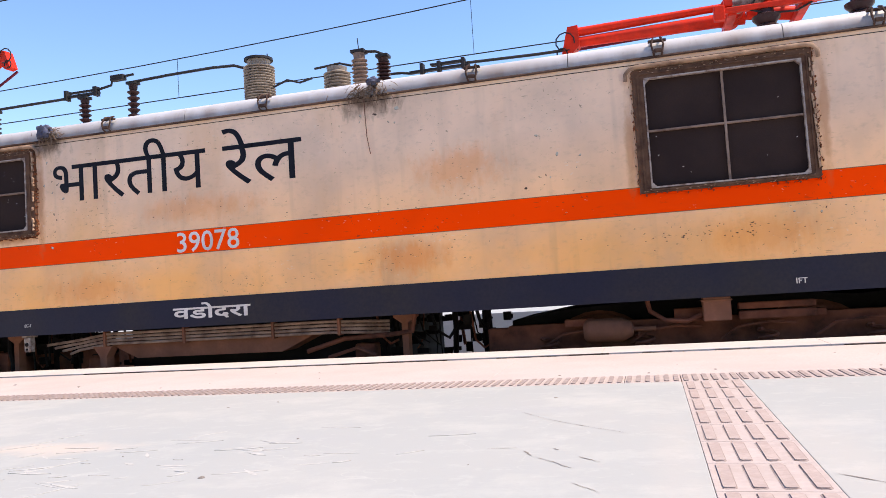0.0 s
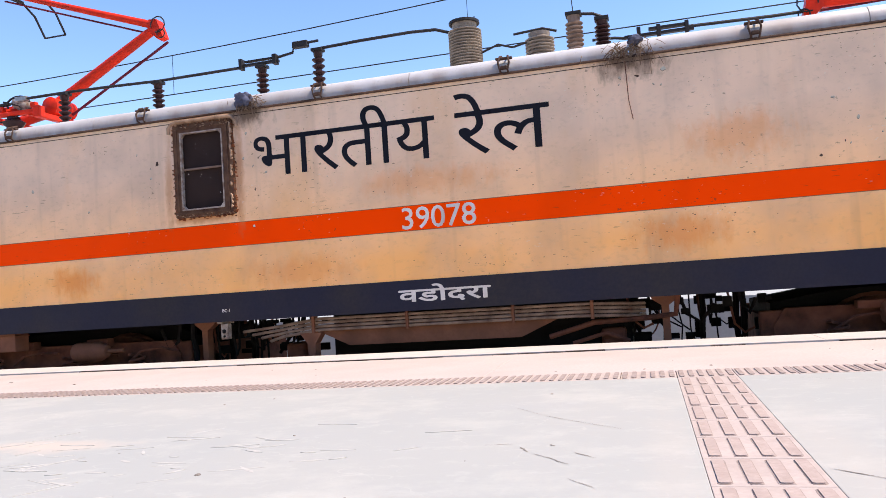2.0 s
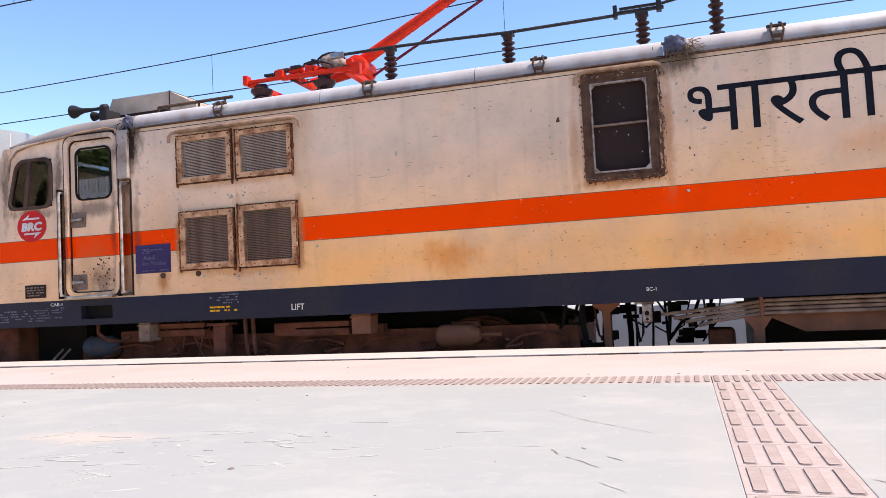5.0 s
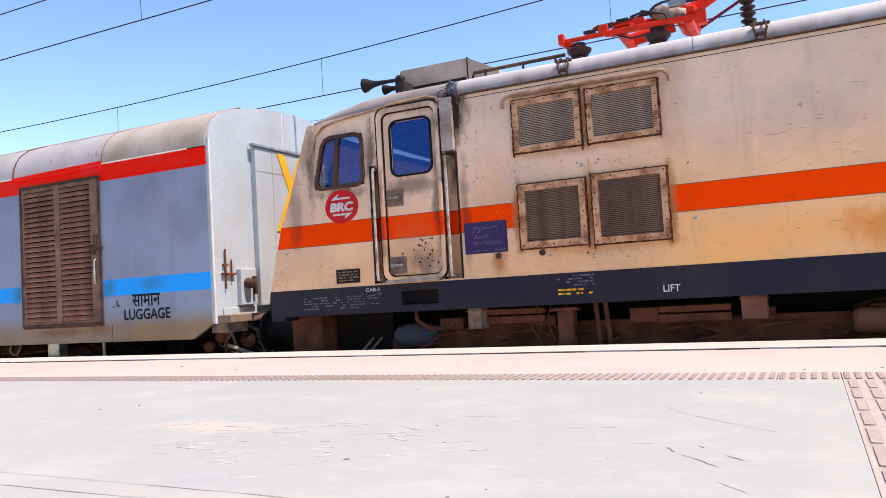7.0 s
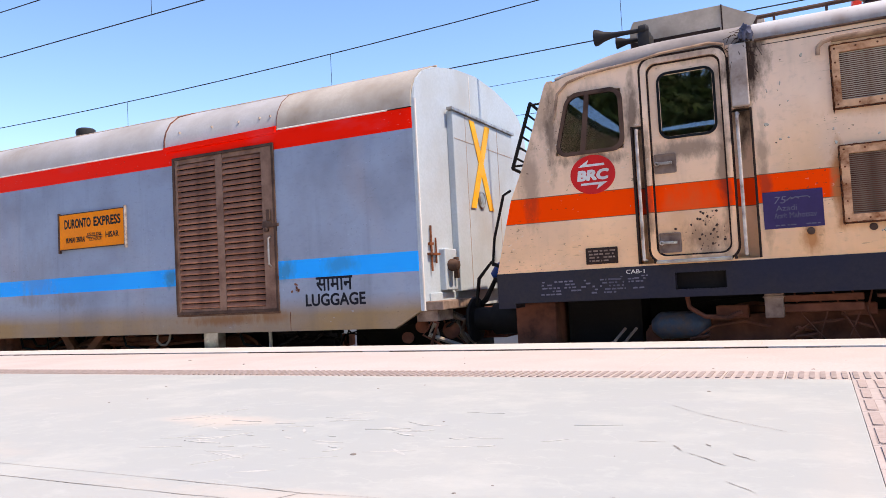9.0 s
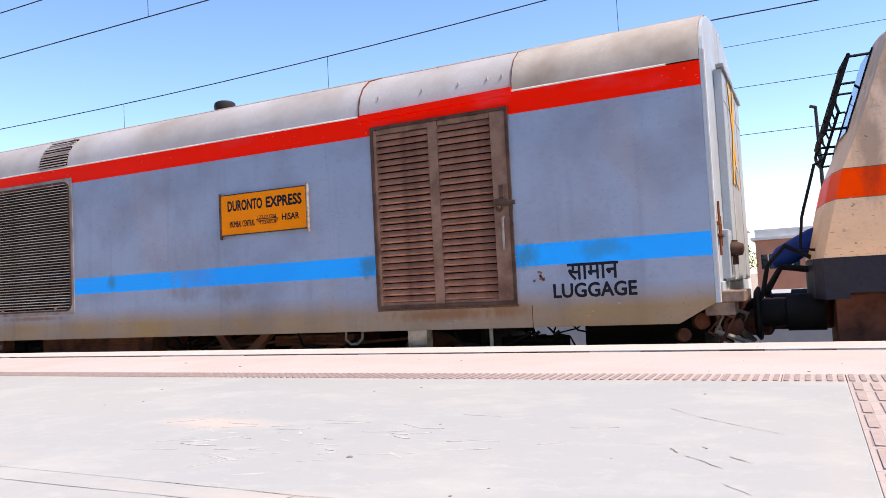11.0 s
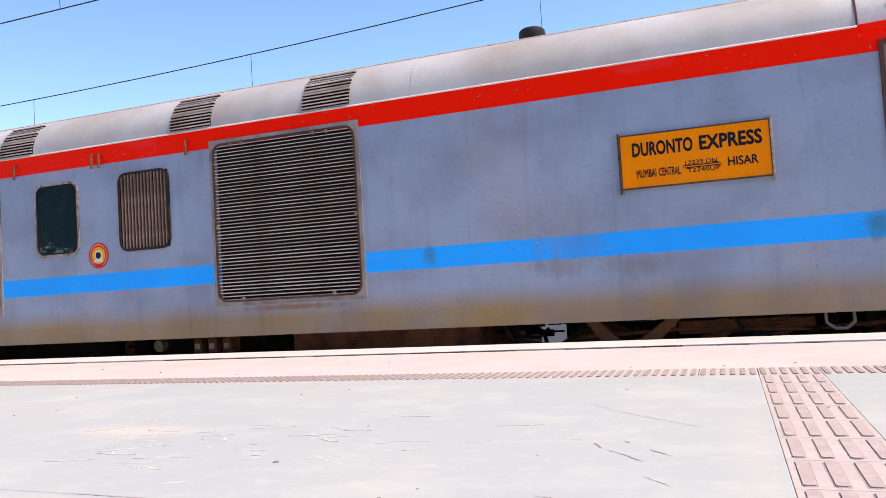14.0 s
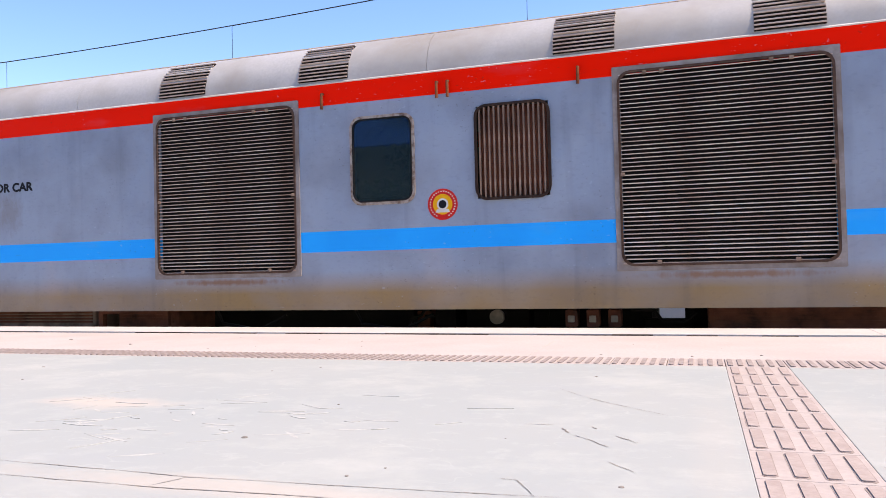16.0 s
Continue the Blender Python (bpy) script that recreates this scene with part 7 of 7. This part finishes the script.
for x0, x1, y0, z0, m_, nm in ((-23.5, -21.45, 6.85, -0.35, M_UNDER, "fuel_tank"), (-29.74, -28.93, 6.85, -0.3, M_UNDER, "battery_box"), (-31.6, -30.05, 6.85, -0.3, M_PIPE, "battery_box"), (-27.9, -26.3, 7.6, -0.3, M_UNDER, "fuel_tank")):
    bm = BM()
    box(bm, x0, x1, y0, 9.4, z0, 0.178, 0.02)
    t_ = part(nm, bm, m_, coach, "dusty brown box under the floor")
    bm = BM()
    for k in range(4):
        box(bm, x0 + 0.05, x1 - 0.05, y0 - 0.012, y0 - 0.002, 0.02 + 0.035 * k, 0.04 + 0.035 * k)
    part("box_rib", bm, M_UNDER, t_)
rnd = random.Random(61)
for xa, xb, n in ((-26.45, -25.9, 9), (-21.5, -20.7, 22), (-20.2, -19.6, 9), (-18.35, -17.9, 8), (-17.3, -16.1, 16), (-25.2, -24.8, 6)):
    for k in range(n):
        bm = BM()
        x, y, z = rnd.uniform(xa, xb), 7.2 + 1.6 * k / n, rnd.choice((0.12, 0.08, 0.03, -0.01, -0.05))
        if k % 3:
            w, h = rnd.uniform(0.03, 0.12), rnd.uniform(0.008, 0.04)
            box(bm, x - w, x + w, y, y + 0.04, z - h, z + h, 0.005)
            part("pipe_fitting", bm, M_BLACK, coach)
        else:
            dx = rnd.uniform(-0.4, 0.4)
            pipe(bm, [(x, y, 0.17), (x + 0.3 * dx, y, 0.07), (x + 0.8 * dx, y, 0.03), (x + dx, y, -0.1)], rnd.choice((0.01, 0.016, 0.022)), 6)
            part("looped_hose", bm, M_BLACK, coach, smooth=True)
bm = BM()
pipe(bm, [(-16.93, 6.9, 0.17), (-16.93, 6.9, -0.2)], 0.02, 8)
part("down_pipe", bm, M_PALE, coach, "pale drain pipe")
bm = BM()
lathe(bm, (-25.42, 7.1, 0.06), (0, -1, 0), [(0.05, -0.05), (0.07, 0.0), (0.07, 0.06), (0.03, 0.07), (0.0, 0.075)], 14)
part("drain_cock", bm, M_GREYINS, coach, smooth=True)
for x0, x1 in ((-29.95, -29.02),):
    bm = BM()
    ring(bm, rrect(x0, x1, -0.2, 0.16, 0.01), rrect(x0 + 0.06, x1 - 0.06, -0.15, 0.12, 0.01), 6.78, 6.84)
    part("tank_frame", bm, M_UNDER, coach)
for x in (-24.66, -24.47, -24.28):
    bm = BM()
    box(bm, x - 0.055, x + 0.055, 6.78, 6.95, -0.01, 0.14, 0.01)
    box(bm, x - 0.02, x + 0.02, 6.80, 6.90, 0.14, 0.17, 0.004)
    jb = part("junction_box", bm, M_UNDER, coach, "small grimy junction box")
    bm = BM()
    box(bm, x - 0.03, x + 0.03, 6.765, 6.782, 0.03, 0.09, 0.006)
    part("lid", bm, M_GREYINS, jb)
for x in (-16.75, -16.55, -21.1, -23.9):
    bm = BM()
    pipe(bm, [(x - 0.25, 6.95, 0.13), (x - 0.05, 6.95, 0.12), (x + 0.02, 6.95, 0.03), (x + 0.2, 6.95, 0.02), (x + 0.3, 6.95, 0.1)], 0.018, 6)
    part("brake_pipe", bm, M_BLACK, coach, smooth=True)
# added black plates that narrow the bright slits below the floor
bm = BM()
box(bm, -24.05, -23.62, 7.2, 7.3, -0.4, 0.03, 0.01)
part("cross_plate", bm, M_BLACK, coach)
bm = BM()
box(bm, -16.95, -16.25, 7.2, 7.3, -0.4, 0.04, 0.01)
part("cross_plate", bm, M_BLACK, coach)
bm = BM()
pipe(bm, [(-18.5, 6.72, 0.165), (-18.5, 6.70, 0.08), (-18.44, 6.70, 0.03), (-18.36, 6.70, 0.03), (-18.30, 6.70, 0.08), (-18.30, 6.72, 0.165)], 0.014, 8)
part("hose_loop", bm, M_GREYINS, coach, smooth=True)
bm = BM()
box(bm, -17.77, -17.55, 6.72, 6.85, -0.3, 0.163, 0.01)
part("foot_step", bm, M_STEEL, coach, "grey steel foot step")
bm = BM()
prism(bm, [(-20.45, 0.163), (-20.33, 0.163), (-20.08, -0.1), (-19.72, 0.163), (-19.60, 0.163), (-20.02, -0.25), (-20.14, -0.25)], 6.85, 6.95)
part("v_bracket", bm, M_TANK, coach, "brown V-shaped bracket")
for x in (-17.3, -19.2, -21.2, -26.8, -28.4):
    bm = BM()
    pipe(bm, [(x, 6.8, 0.17), (x + 0.1, 6.76, 0.02), (x + 0.5, 6.8, -0.05), (x + 0.8, 6.85, 0.1)], 0.016, 6)
    part("brake_hose", bm, M_BLACK, coach, smooth=True)


def coach_bogie(xc):
    e = new("coach_bogie")
    e.parent = coach
    e["label"] = "grimy two-axle coach bogie"
    for y in (6.98, 9.22):
        bm = BM()
        prism(bm, [(xc - 1.7, -0.22), (xc - 1.7, -0.05), (xc - 0.7, -0.08), (xc - 0.5, -0.25), (xc + 0.5, -0.25), (xc + 0.7, -0.08), (xc + 1.7, -0.05), (xc + 1.7, -0.22), (xc + 0.6, -0.42), (xc - 0.6, -0.42)], y, y + 0.16)
        part("side_frame", bm, M_UNDER, e)
    for dx in (-1.28, 1.28):
        bm = BM()
        for y0 in (7.24, 9.0):
            lathe(bm, (xc + dx, y0, RAIL + 0.4575), (0, 1, 0), [(0.25, 0.0), (0.42, 0.0), (0.4575, 0.01), (0.4575, 0.11), (0.49, 0.125), (0.49, 0.14), (0.25, 0.14)], 28)
        pipe(bm, [(xc + dx, 6.9, RAIL + 0.4575), (xc + dx, 9.46, RAIL + 0.4575)], 0.08, 12)
        part("wheelset", bm, M_UNDER, e, smooth=True)
    for dx in (-0.25, 0.25):
        bm = BM()
        pipe(bm, [(xc + dx + 0.11 * math.cos(a), 7.05 + 0.11 * math.sin(a), -0.25 + 0.062 * a / 6.283) for a in (k * 0.5 for k in range(76))], 0.02, 5)
        part("air_spring", bm, M_UNDER, e, smooth=True)
    bm = BM()
    pipe(bm, [(xc - 1.5, 6.92, 0.0), (xc - 0.4, 6.9, 0.06), (xc + 0.5, 6.9, 0.02), (xc + 1.5, 6.92, 0.08)], 0.018, 6)
    box(bm, xc - 0.55, xc + 0.55, 6.96, 9.4, 0.0, 0.12, 0.02)
    part("bolster", bm, M_UNDER, e)


coach_bogie(-26.55 + 7.45)
coach_bogie(-26.55 - 7.45)

# ---- beyond the tracks ----
bm = BM()
pipe(bm, [(1.0, 48, 0.0), (0.85, 48, 9.9)], 0.11, 10, [0.14, 0.09])
pipe(bm, [(0.85, 48, 9.85), (0.55, 48, 9.95)], 0.09, 8)
tagged(part("light_pole", bm, M_BAR), "tall dark steel pole beyond the tracks", "pole")


def house(x, y, w, d, h, mat_, label, cols, rows_):
    e = thing("house", (x, y, -1.45), label, "house", "houses beyond the tracks")
    bm = BM()
    hs = []
    for i in range(cols):
        for j in range(rows_):
            cx = x - w / 2 + w * (i + 0.5) / cols
            cz = 0.4 + (h - 1.0) * (j + 0.2) / rows_
            hs.append((cx - 0.5, cx + 0.5, cz, cz + 1.1))
    panel(bm, x - w / 2, x + w / 2, -1.45, h, y, y + 0.25, hs)
    box(bm, x - w / 2, x - w / 2 + 0.25, y + 0.251, y + d, -1.45, h)
    box(bm, x + w / 2 - 0.25, x + w / 2, y + 0.251, y + d, -1.45, h)
    box(bm, x - w / 2, x + w / 2, y + d, y + d + 0.25, -1.45, h)
    part("wall", bm, mat_, e)
    bm = BM()
    box(bm, x - w / 2 - 0.3, x + w / 2 + 0.3, y - 0.3, y + d + 0.4, h + 0.002, h + 0.22)
    box(bm, x - w / 2, x + w / 2, y - 0.05, y + 0.12, h + 0.222, h + 0.8)
    part("roof", bm, M_LIME, e)
    for a, b, c, f in hs:
        bm = BM()
        box(bm, a + 0.003, b - 0.003, y + 0.12, y + 0.16, c + 0.003, f - 0.003)
        wdw = part("window", bm, M_DGLASS, e)
        bm = BM()
        box(bm, (a + b) / 2 - 0.04, (a + b) / 2 + 0.04, y + 0.08, y + 0.118, c + 0.003, f - 0.003)
        part("window_frame", bm, M_PALE, wdw)
    return e


house(-1.2, 62, 5.0, 7, 3.0, M_BRICK, "terracotta plastered house with small windows", 3, 1)
house(-9.0, 66, 8.0, 8, 4.2, M_LIME, "limewashed flat-roofed house beyond the tracks", 4, 1)
house(9.5, 64, 6.0, 7, 2.6, M_LIME, "limewashed flat-roofed house beyond the tracks", 3, 1)
house(22, 68, 9.0, 8, 3.6, M_BRICK, "terracotta plastered house with small windows", 4, 1)
house(-24, 70, 10.0, 8, 4.0, M_BRICK, "terracotta plastered house with small windows", 4, 1)

bm = BM()
gantry = thing("signal_gantry", (1.55, 38, 0.0), "pair of pale signal posts with dark lamp boxes", "signal")
for x, top in ((1.30, 4.55), (1.95, 4.4)):
    bm = BM()
    pipe(bm, [(x, 38, 0.0), (x, 38, top)], 0.075, 8)
    part("post", bm, M_STEEL, gantry)
    bm = BM()
    prism(bm, [(x - 0.26, top), (x + 0.26, top), (x + 0.16, top + 0.3), (x - 0.16, top + 0.3)], 37.8, 38.2)
    pipe(bm, [(x, 38, top + 0.34), (x, 38, top + 0.6)], 0.03, 6)
    part("lamp_hood", bm, M_BAR, gantry)
    for dx, z in ((-0.2, 2.3), (0.22, 2.2), (0.1, 1.2)):
        bm = BM()
        box(bm, x + dx - 0.17, x + dx + 0.17, 37.7, 37.92, z, z + 0.45, 0.02)
        part("lamp_box", bm, M_BAR, gantry)


def tree(x, y, h, r, seed, n=1600):
    rnd = random.Random(seed)
    e = thing("tree", (x, y, -1.45), "leafy green tree on dry ground", "tree", "trees")
    bm = BM()
    top = -1.45 + h
    pipe(bm, [(x, y, -1.45), (x + 0.1, y, -1.45 + h * 0.3), (x - 0.1, y + 0.1, -1.45 + h * 0.6)], 0.2, 8, [0.05 * h * 0.6, 0.03 * h, 0.014 * h])
    clumps = []
    for k in range(9):
        a, el = rnd.uniform(0, 6.28), rnd.uniform(0.1, 0.9)
        p = (x + r * 0.7 * math.cos(a), y + r * 0.7 * math.sin(a), top - h * 0.5 + h * 0.45 * el)
        pipe(bm, [(x, y, -1.45 + h * rnd.uniform(0.3, 0.5)), ((x + p[0]) / 2, (y + p[1]) / 2, p[2] - 0.1 * h), p], 0.04, 6, [0.02 * h, 0.012 * h, 0.005 * h])
        clumps.append((Vector(p), r * rnd.uniform(0.3, 0.55)))
    clumps.append((Vector((x, y, top - r * 0.4)), r * 0.5))
    part("trunk", bm, M_BARK, e, smooth=True)
    bm = BM()
    for _ in range(n):
        c, cr_ = rnd.choice(clumps)
        d = Vector((rnd.gauss(0, 1), rnd.gauss(0, 1), rnd.gauss(0, 0.7))).normalized() * cr_ * rnd.random() ** 0.4
        p = c + d
        u = Vector((rnd.gauss(0, 1), rnd.gauss(0, 1), rnd.gauss(0, 1))).normalized() * rnd.uniform(0.10, 0.2) * r * 0.35
        v = u.cross(Vector((rnd.gauss(0, 1), rnd.gauss(0, 1), rnd.gauss(0, 1)))).normalized() * u.length * 0.5
        face(bm, [bm.verts.new(q) for q in (p - u, p + v, p + u, p - v)])
    part("crown", bm, M_LEAF, e)
    return e


for x, y, hh, r, sd in ((1.9, 44, 6.0, 1.3, 1), (3.0, 42, 4.4, 1.6, 11), (4.6, 43, 4.0, 1.9, 12), (3.6, 50, 5.0, 1.6, 2), (6.5, 52, 5.2, 2.0, 3), (11, 56, 5.5, 2.4, 4), (-5.5, 58, 4.6, 1.8, 5), (-14, 60, 5.6, 2.4, 6), (17, 58, 5.0, 2.2, 7)):
    tree(x, y, hh, r, sd, 3600)

# ---- behind the camera: what the panes mirror ----
shed = thing("platform_shelter", (-18.0, -15.0, 0.0), "blue sheet-metal platform shelter with a white slatted railing", "shelter")
for k in range(48):
    bm = BM()
    x = -22.4 + 0.26 * k
    o_ = 0.04 * (k % 2)
    prism(bm, [(-14.0, 5.35 + o_), (-20.0, 9.6 + o_), (-20.0, 9.55 + o_), (-14.0, 5.30 + o_)], x, x + 0.258, "yz")
    part("roof_sheet", bm, M_SHED, shed)
bm = BM()
box(bm, -25.9, -25.81, -13.90, -13.86, 4.9, 6.25)
slat0 = part("railing_slat", bm, M_SHEDWHITE, shed)
for k in range(1, 42):
    again(slat0, dx=0.18 * k)
for z in (4.86, 5.5):
    bm = BM()
    box(bm, -26.0, -18.3, -13.96, -13.91, z, z + 0.05)
    part("railing_bar", bm, M_SHEDWHITE, shed)
for x in (-25.6, -21.9, -18.6, -14.6):
    bm = BM()
    pipe(bm, [(x, -14.5, 0.0), (x, -14.5, 5.6)], 0.12, 10)
    part("column", bm, M_SHED, shed)
bm = BM()
box(bm, -22.2, -10.3, -20.2, -20.0, 0.0, 9.5)
part("back_wall", bm, M_UNIT, shed)
for k, x in enumerate((-38, -33, -28, -25, -9.0, -6.5, -3.5, 0, 3.5, 7.5, 12)):
    tree(x, -19 - (k % 3), 10.5 + (k % 2), 4.2, 20 + k, 6500)

for k, (x, hh) in enumerate(((-17.2, 5.2), (-14.6, 4.6), (-12.4, 5.3), (-10.2, 4.4))):
    tree(x, -13.0 - 0.3 * (k % 2), hh, 2.2, 50 + k, 3000)

# ---- tactile paving, tile by tile ----
slab("tactile_band", SX0, SX1, -16, RY0 - 0.004 - 0.304 * 20, M_TILE, "pink tactile paving")
for j in range(20):
    y1 = RY0 - 0.004 - 0.304 * j
    bm = BM()
    box(bm, SX0, SX1, y1 - 0.3005, y1, -0.028, 0.0, 0.002)
    t_ = part("tactile_tile", bm, M_TILE, None)
    t_.parent = platform
    bm = BM()
    for k in range(4):
        x = SX0 + 0.0375 + 0.075 * k
        pts = rrect(x - 0.0165, x + 0.0165, y1 - 0.278, y1 - 0.022, 0.009, 3)
        prism(bm, pts, 0.0005, 0.0045, "xy")
    o = part("guide_bar", bm, M_TILEBAR, None)
    o.parent = t_
    rnd = random.Random(j + 40)
    bm = BM()
    for k in range(4):
        x = SX0 + 0.0375 + 0.075 * k
        prism(bm, [(u + rnd.uniform(-0.0022, 0.0022), v + rnd.uniform(-0.003, 0.003)) for u, v in rrect(x - 0.0205, x + 0.0205, y1 - 0.283, y1 - 0.017, 0.012, 3)], 0.0003, 0.0010, "xy")
    o = part("bar_grime", bm, M_TILEDARK, None)
    o.parent = t_
bm = BM()
box(bm, 0.002, 0.298, RY0, RY1, -0.028, 0.0, 0.002)
tile0 = part("warning_tile", bm, M_TILE, None)
bm = BM()
for k in range(6):
    x = 0.025 + 0.05 * k
    prism(bm, rrect(x - 0.0125, x + 0.0125, RY0 + 0.02, RY1 - 0.02, 0.011, 2), 0.0005, 0.005, "xy")
bar0 = part("warning_bar", bm, M_TILEDARK, None)
for k in range(-73, 30):
    x = SX0 + 0.3 * k
    o = tile0 if k == -73 else new("warning_tile", tile0.data)
    o.location.x = x
    o.parent = platform
    b_ = bar0 if k == -73 else new("warning_bar", bar0.data)
    b_.parent = o
rnd = random.Random(2)
x = -22.0
while x < 9.0:
    w = min(rnd.choice((2.4, 3.0, 2.7)), 9.0 - x)
    slab("paver", x, x + w - 0.0006, RY1 + 0.004, 5.86, M_PINK, "")
    x += w
x = -22.0
while x < 9.0:
    w = min(rnd.choice((1.5, 1.8, 1.6)), 9.0 - x)
    slab("coping_stone", x, x + w - 0.001, 5.90, EDGE + rnd.uniform(-0.004, 0.004), M_COPING, "", 0.009 + rnd.uniform(0.0, 0.002))
    x += w
# dirt packed against the raised coping, broken in places
for a, b in ((-22.0, -8.6), (-8.5, -1.62), (-1.22, -0.34), (-0.10, 0.12), (0.42, 0.66), (0.8, 2.4), (2.9, 9.0)):
    x = a
    while x < b:
        w = min(rnd.uniform(0.25, 0.7), b - x)
        if rnd.random() < 0.7:
            slab("joint_dirt", x, x + w - 0.0005, 5.865, 5.899, M_JOINT, "", rnd.choice((0.003, 0.005, 0.007, 0.008)))
        x += w
# pale scrapes in the cement
for k in range(60):
    x, y = rnd.gauss(-1.9, 0.5), rnd.gauss(2.5, 0.24)
    a, L, w = rnd.gauss(0.3, 0.5), rnd.uniform(0.02, 0.10), rnd.uniform(0.004, 0.014)
    bm = BM()
    pts = [(x + u * L * math.cos(a) - v * w * math.sin(a), y + u * L * math.sin(a) + v * w * math.cos(a)) for u, v in ((-1, 0), (-0.4, -0.6), (0.3, -0.8), (1, -0.1), (0.5, 0.7), (-0.3, 0.5))]
    prism(bm, pts, -0.001, 0.0003 + 0.00003 * k, "xy")
    o = part("scrape", bm, M_SCRATCH, None)
    o.parent = platform


# ---- motion ----
def motions():
    for ob in (loco, coach):
        o = ORIGIN[ob.name]
        walk(ob, [(t, pose(o.x + s, o.y, o.z)) for t, y, p, r, s in ROWS])


motions()
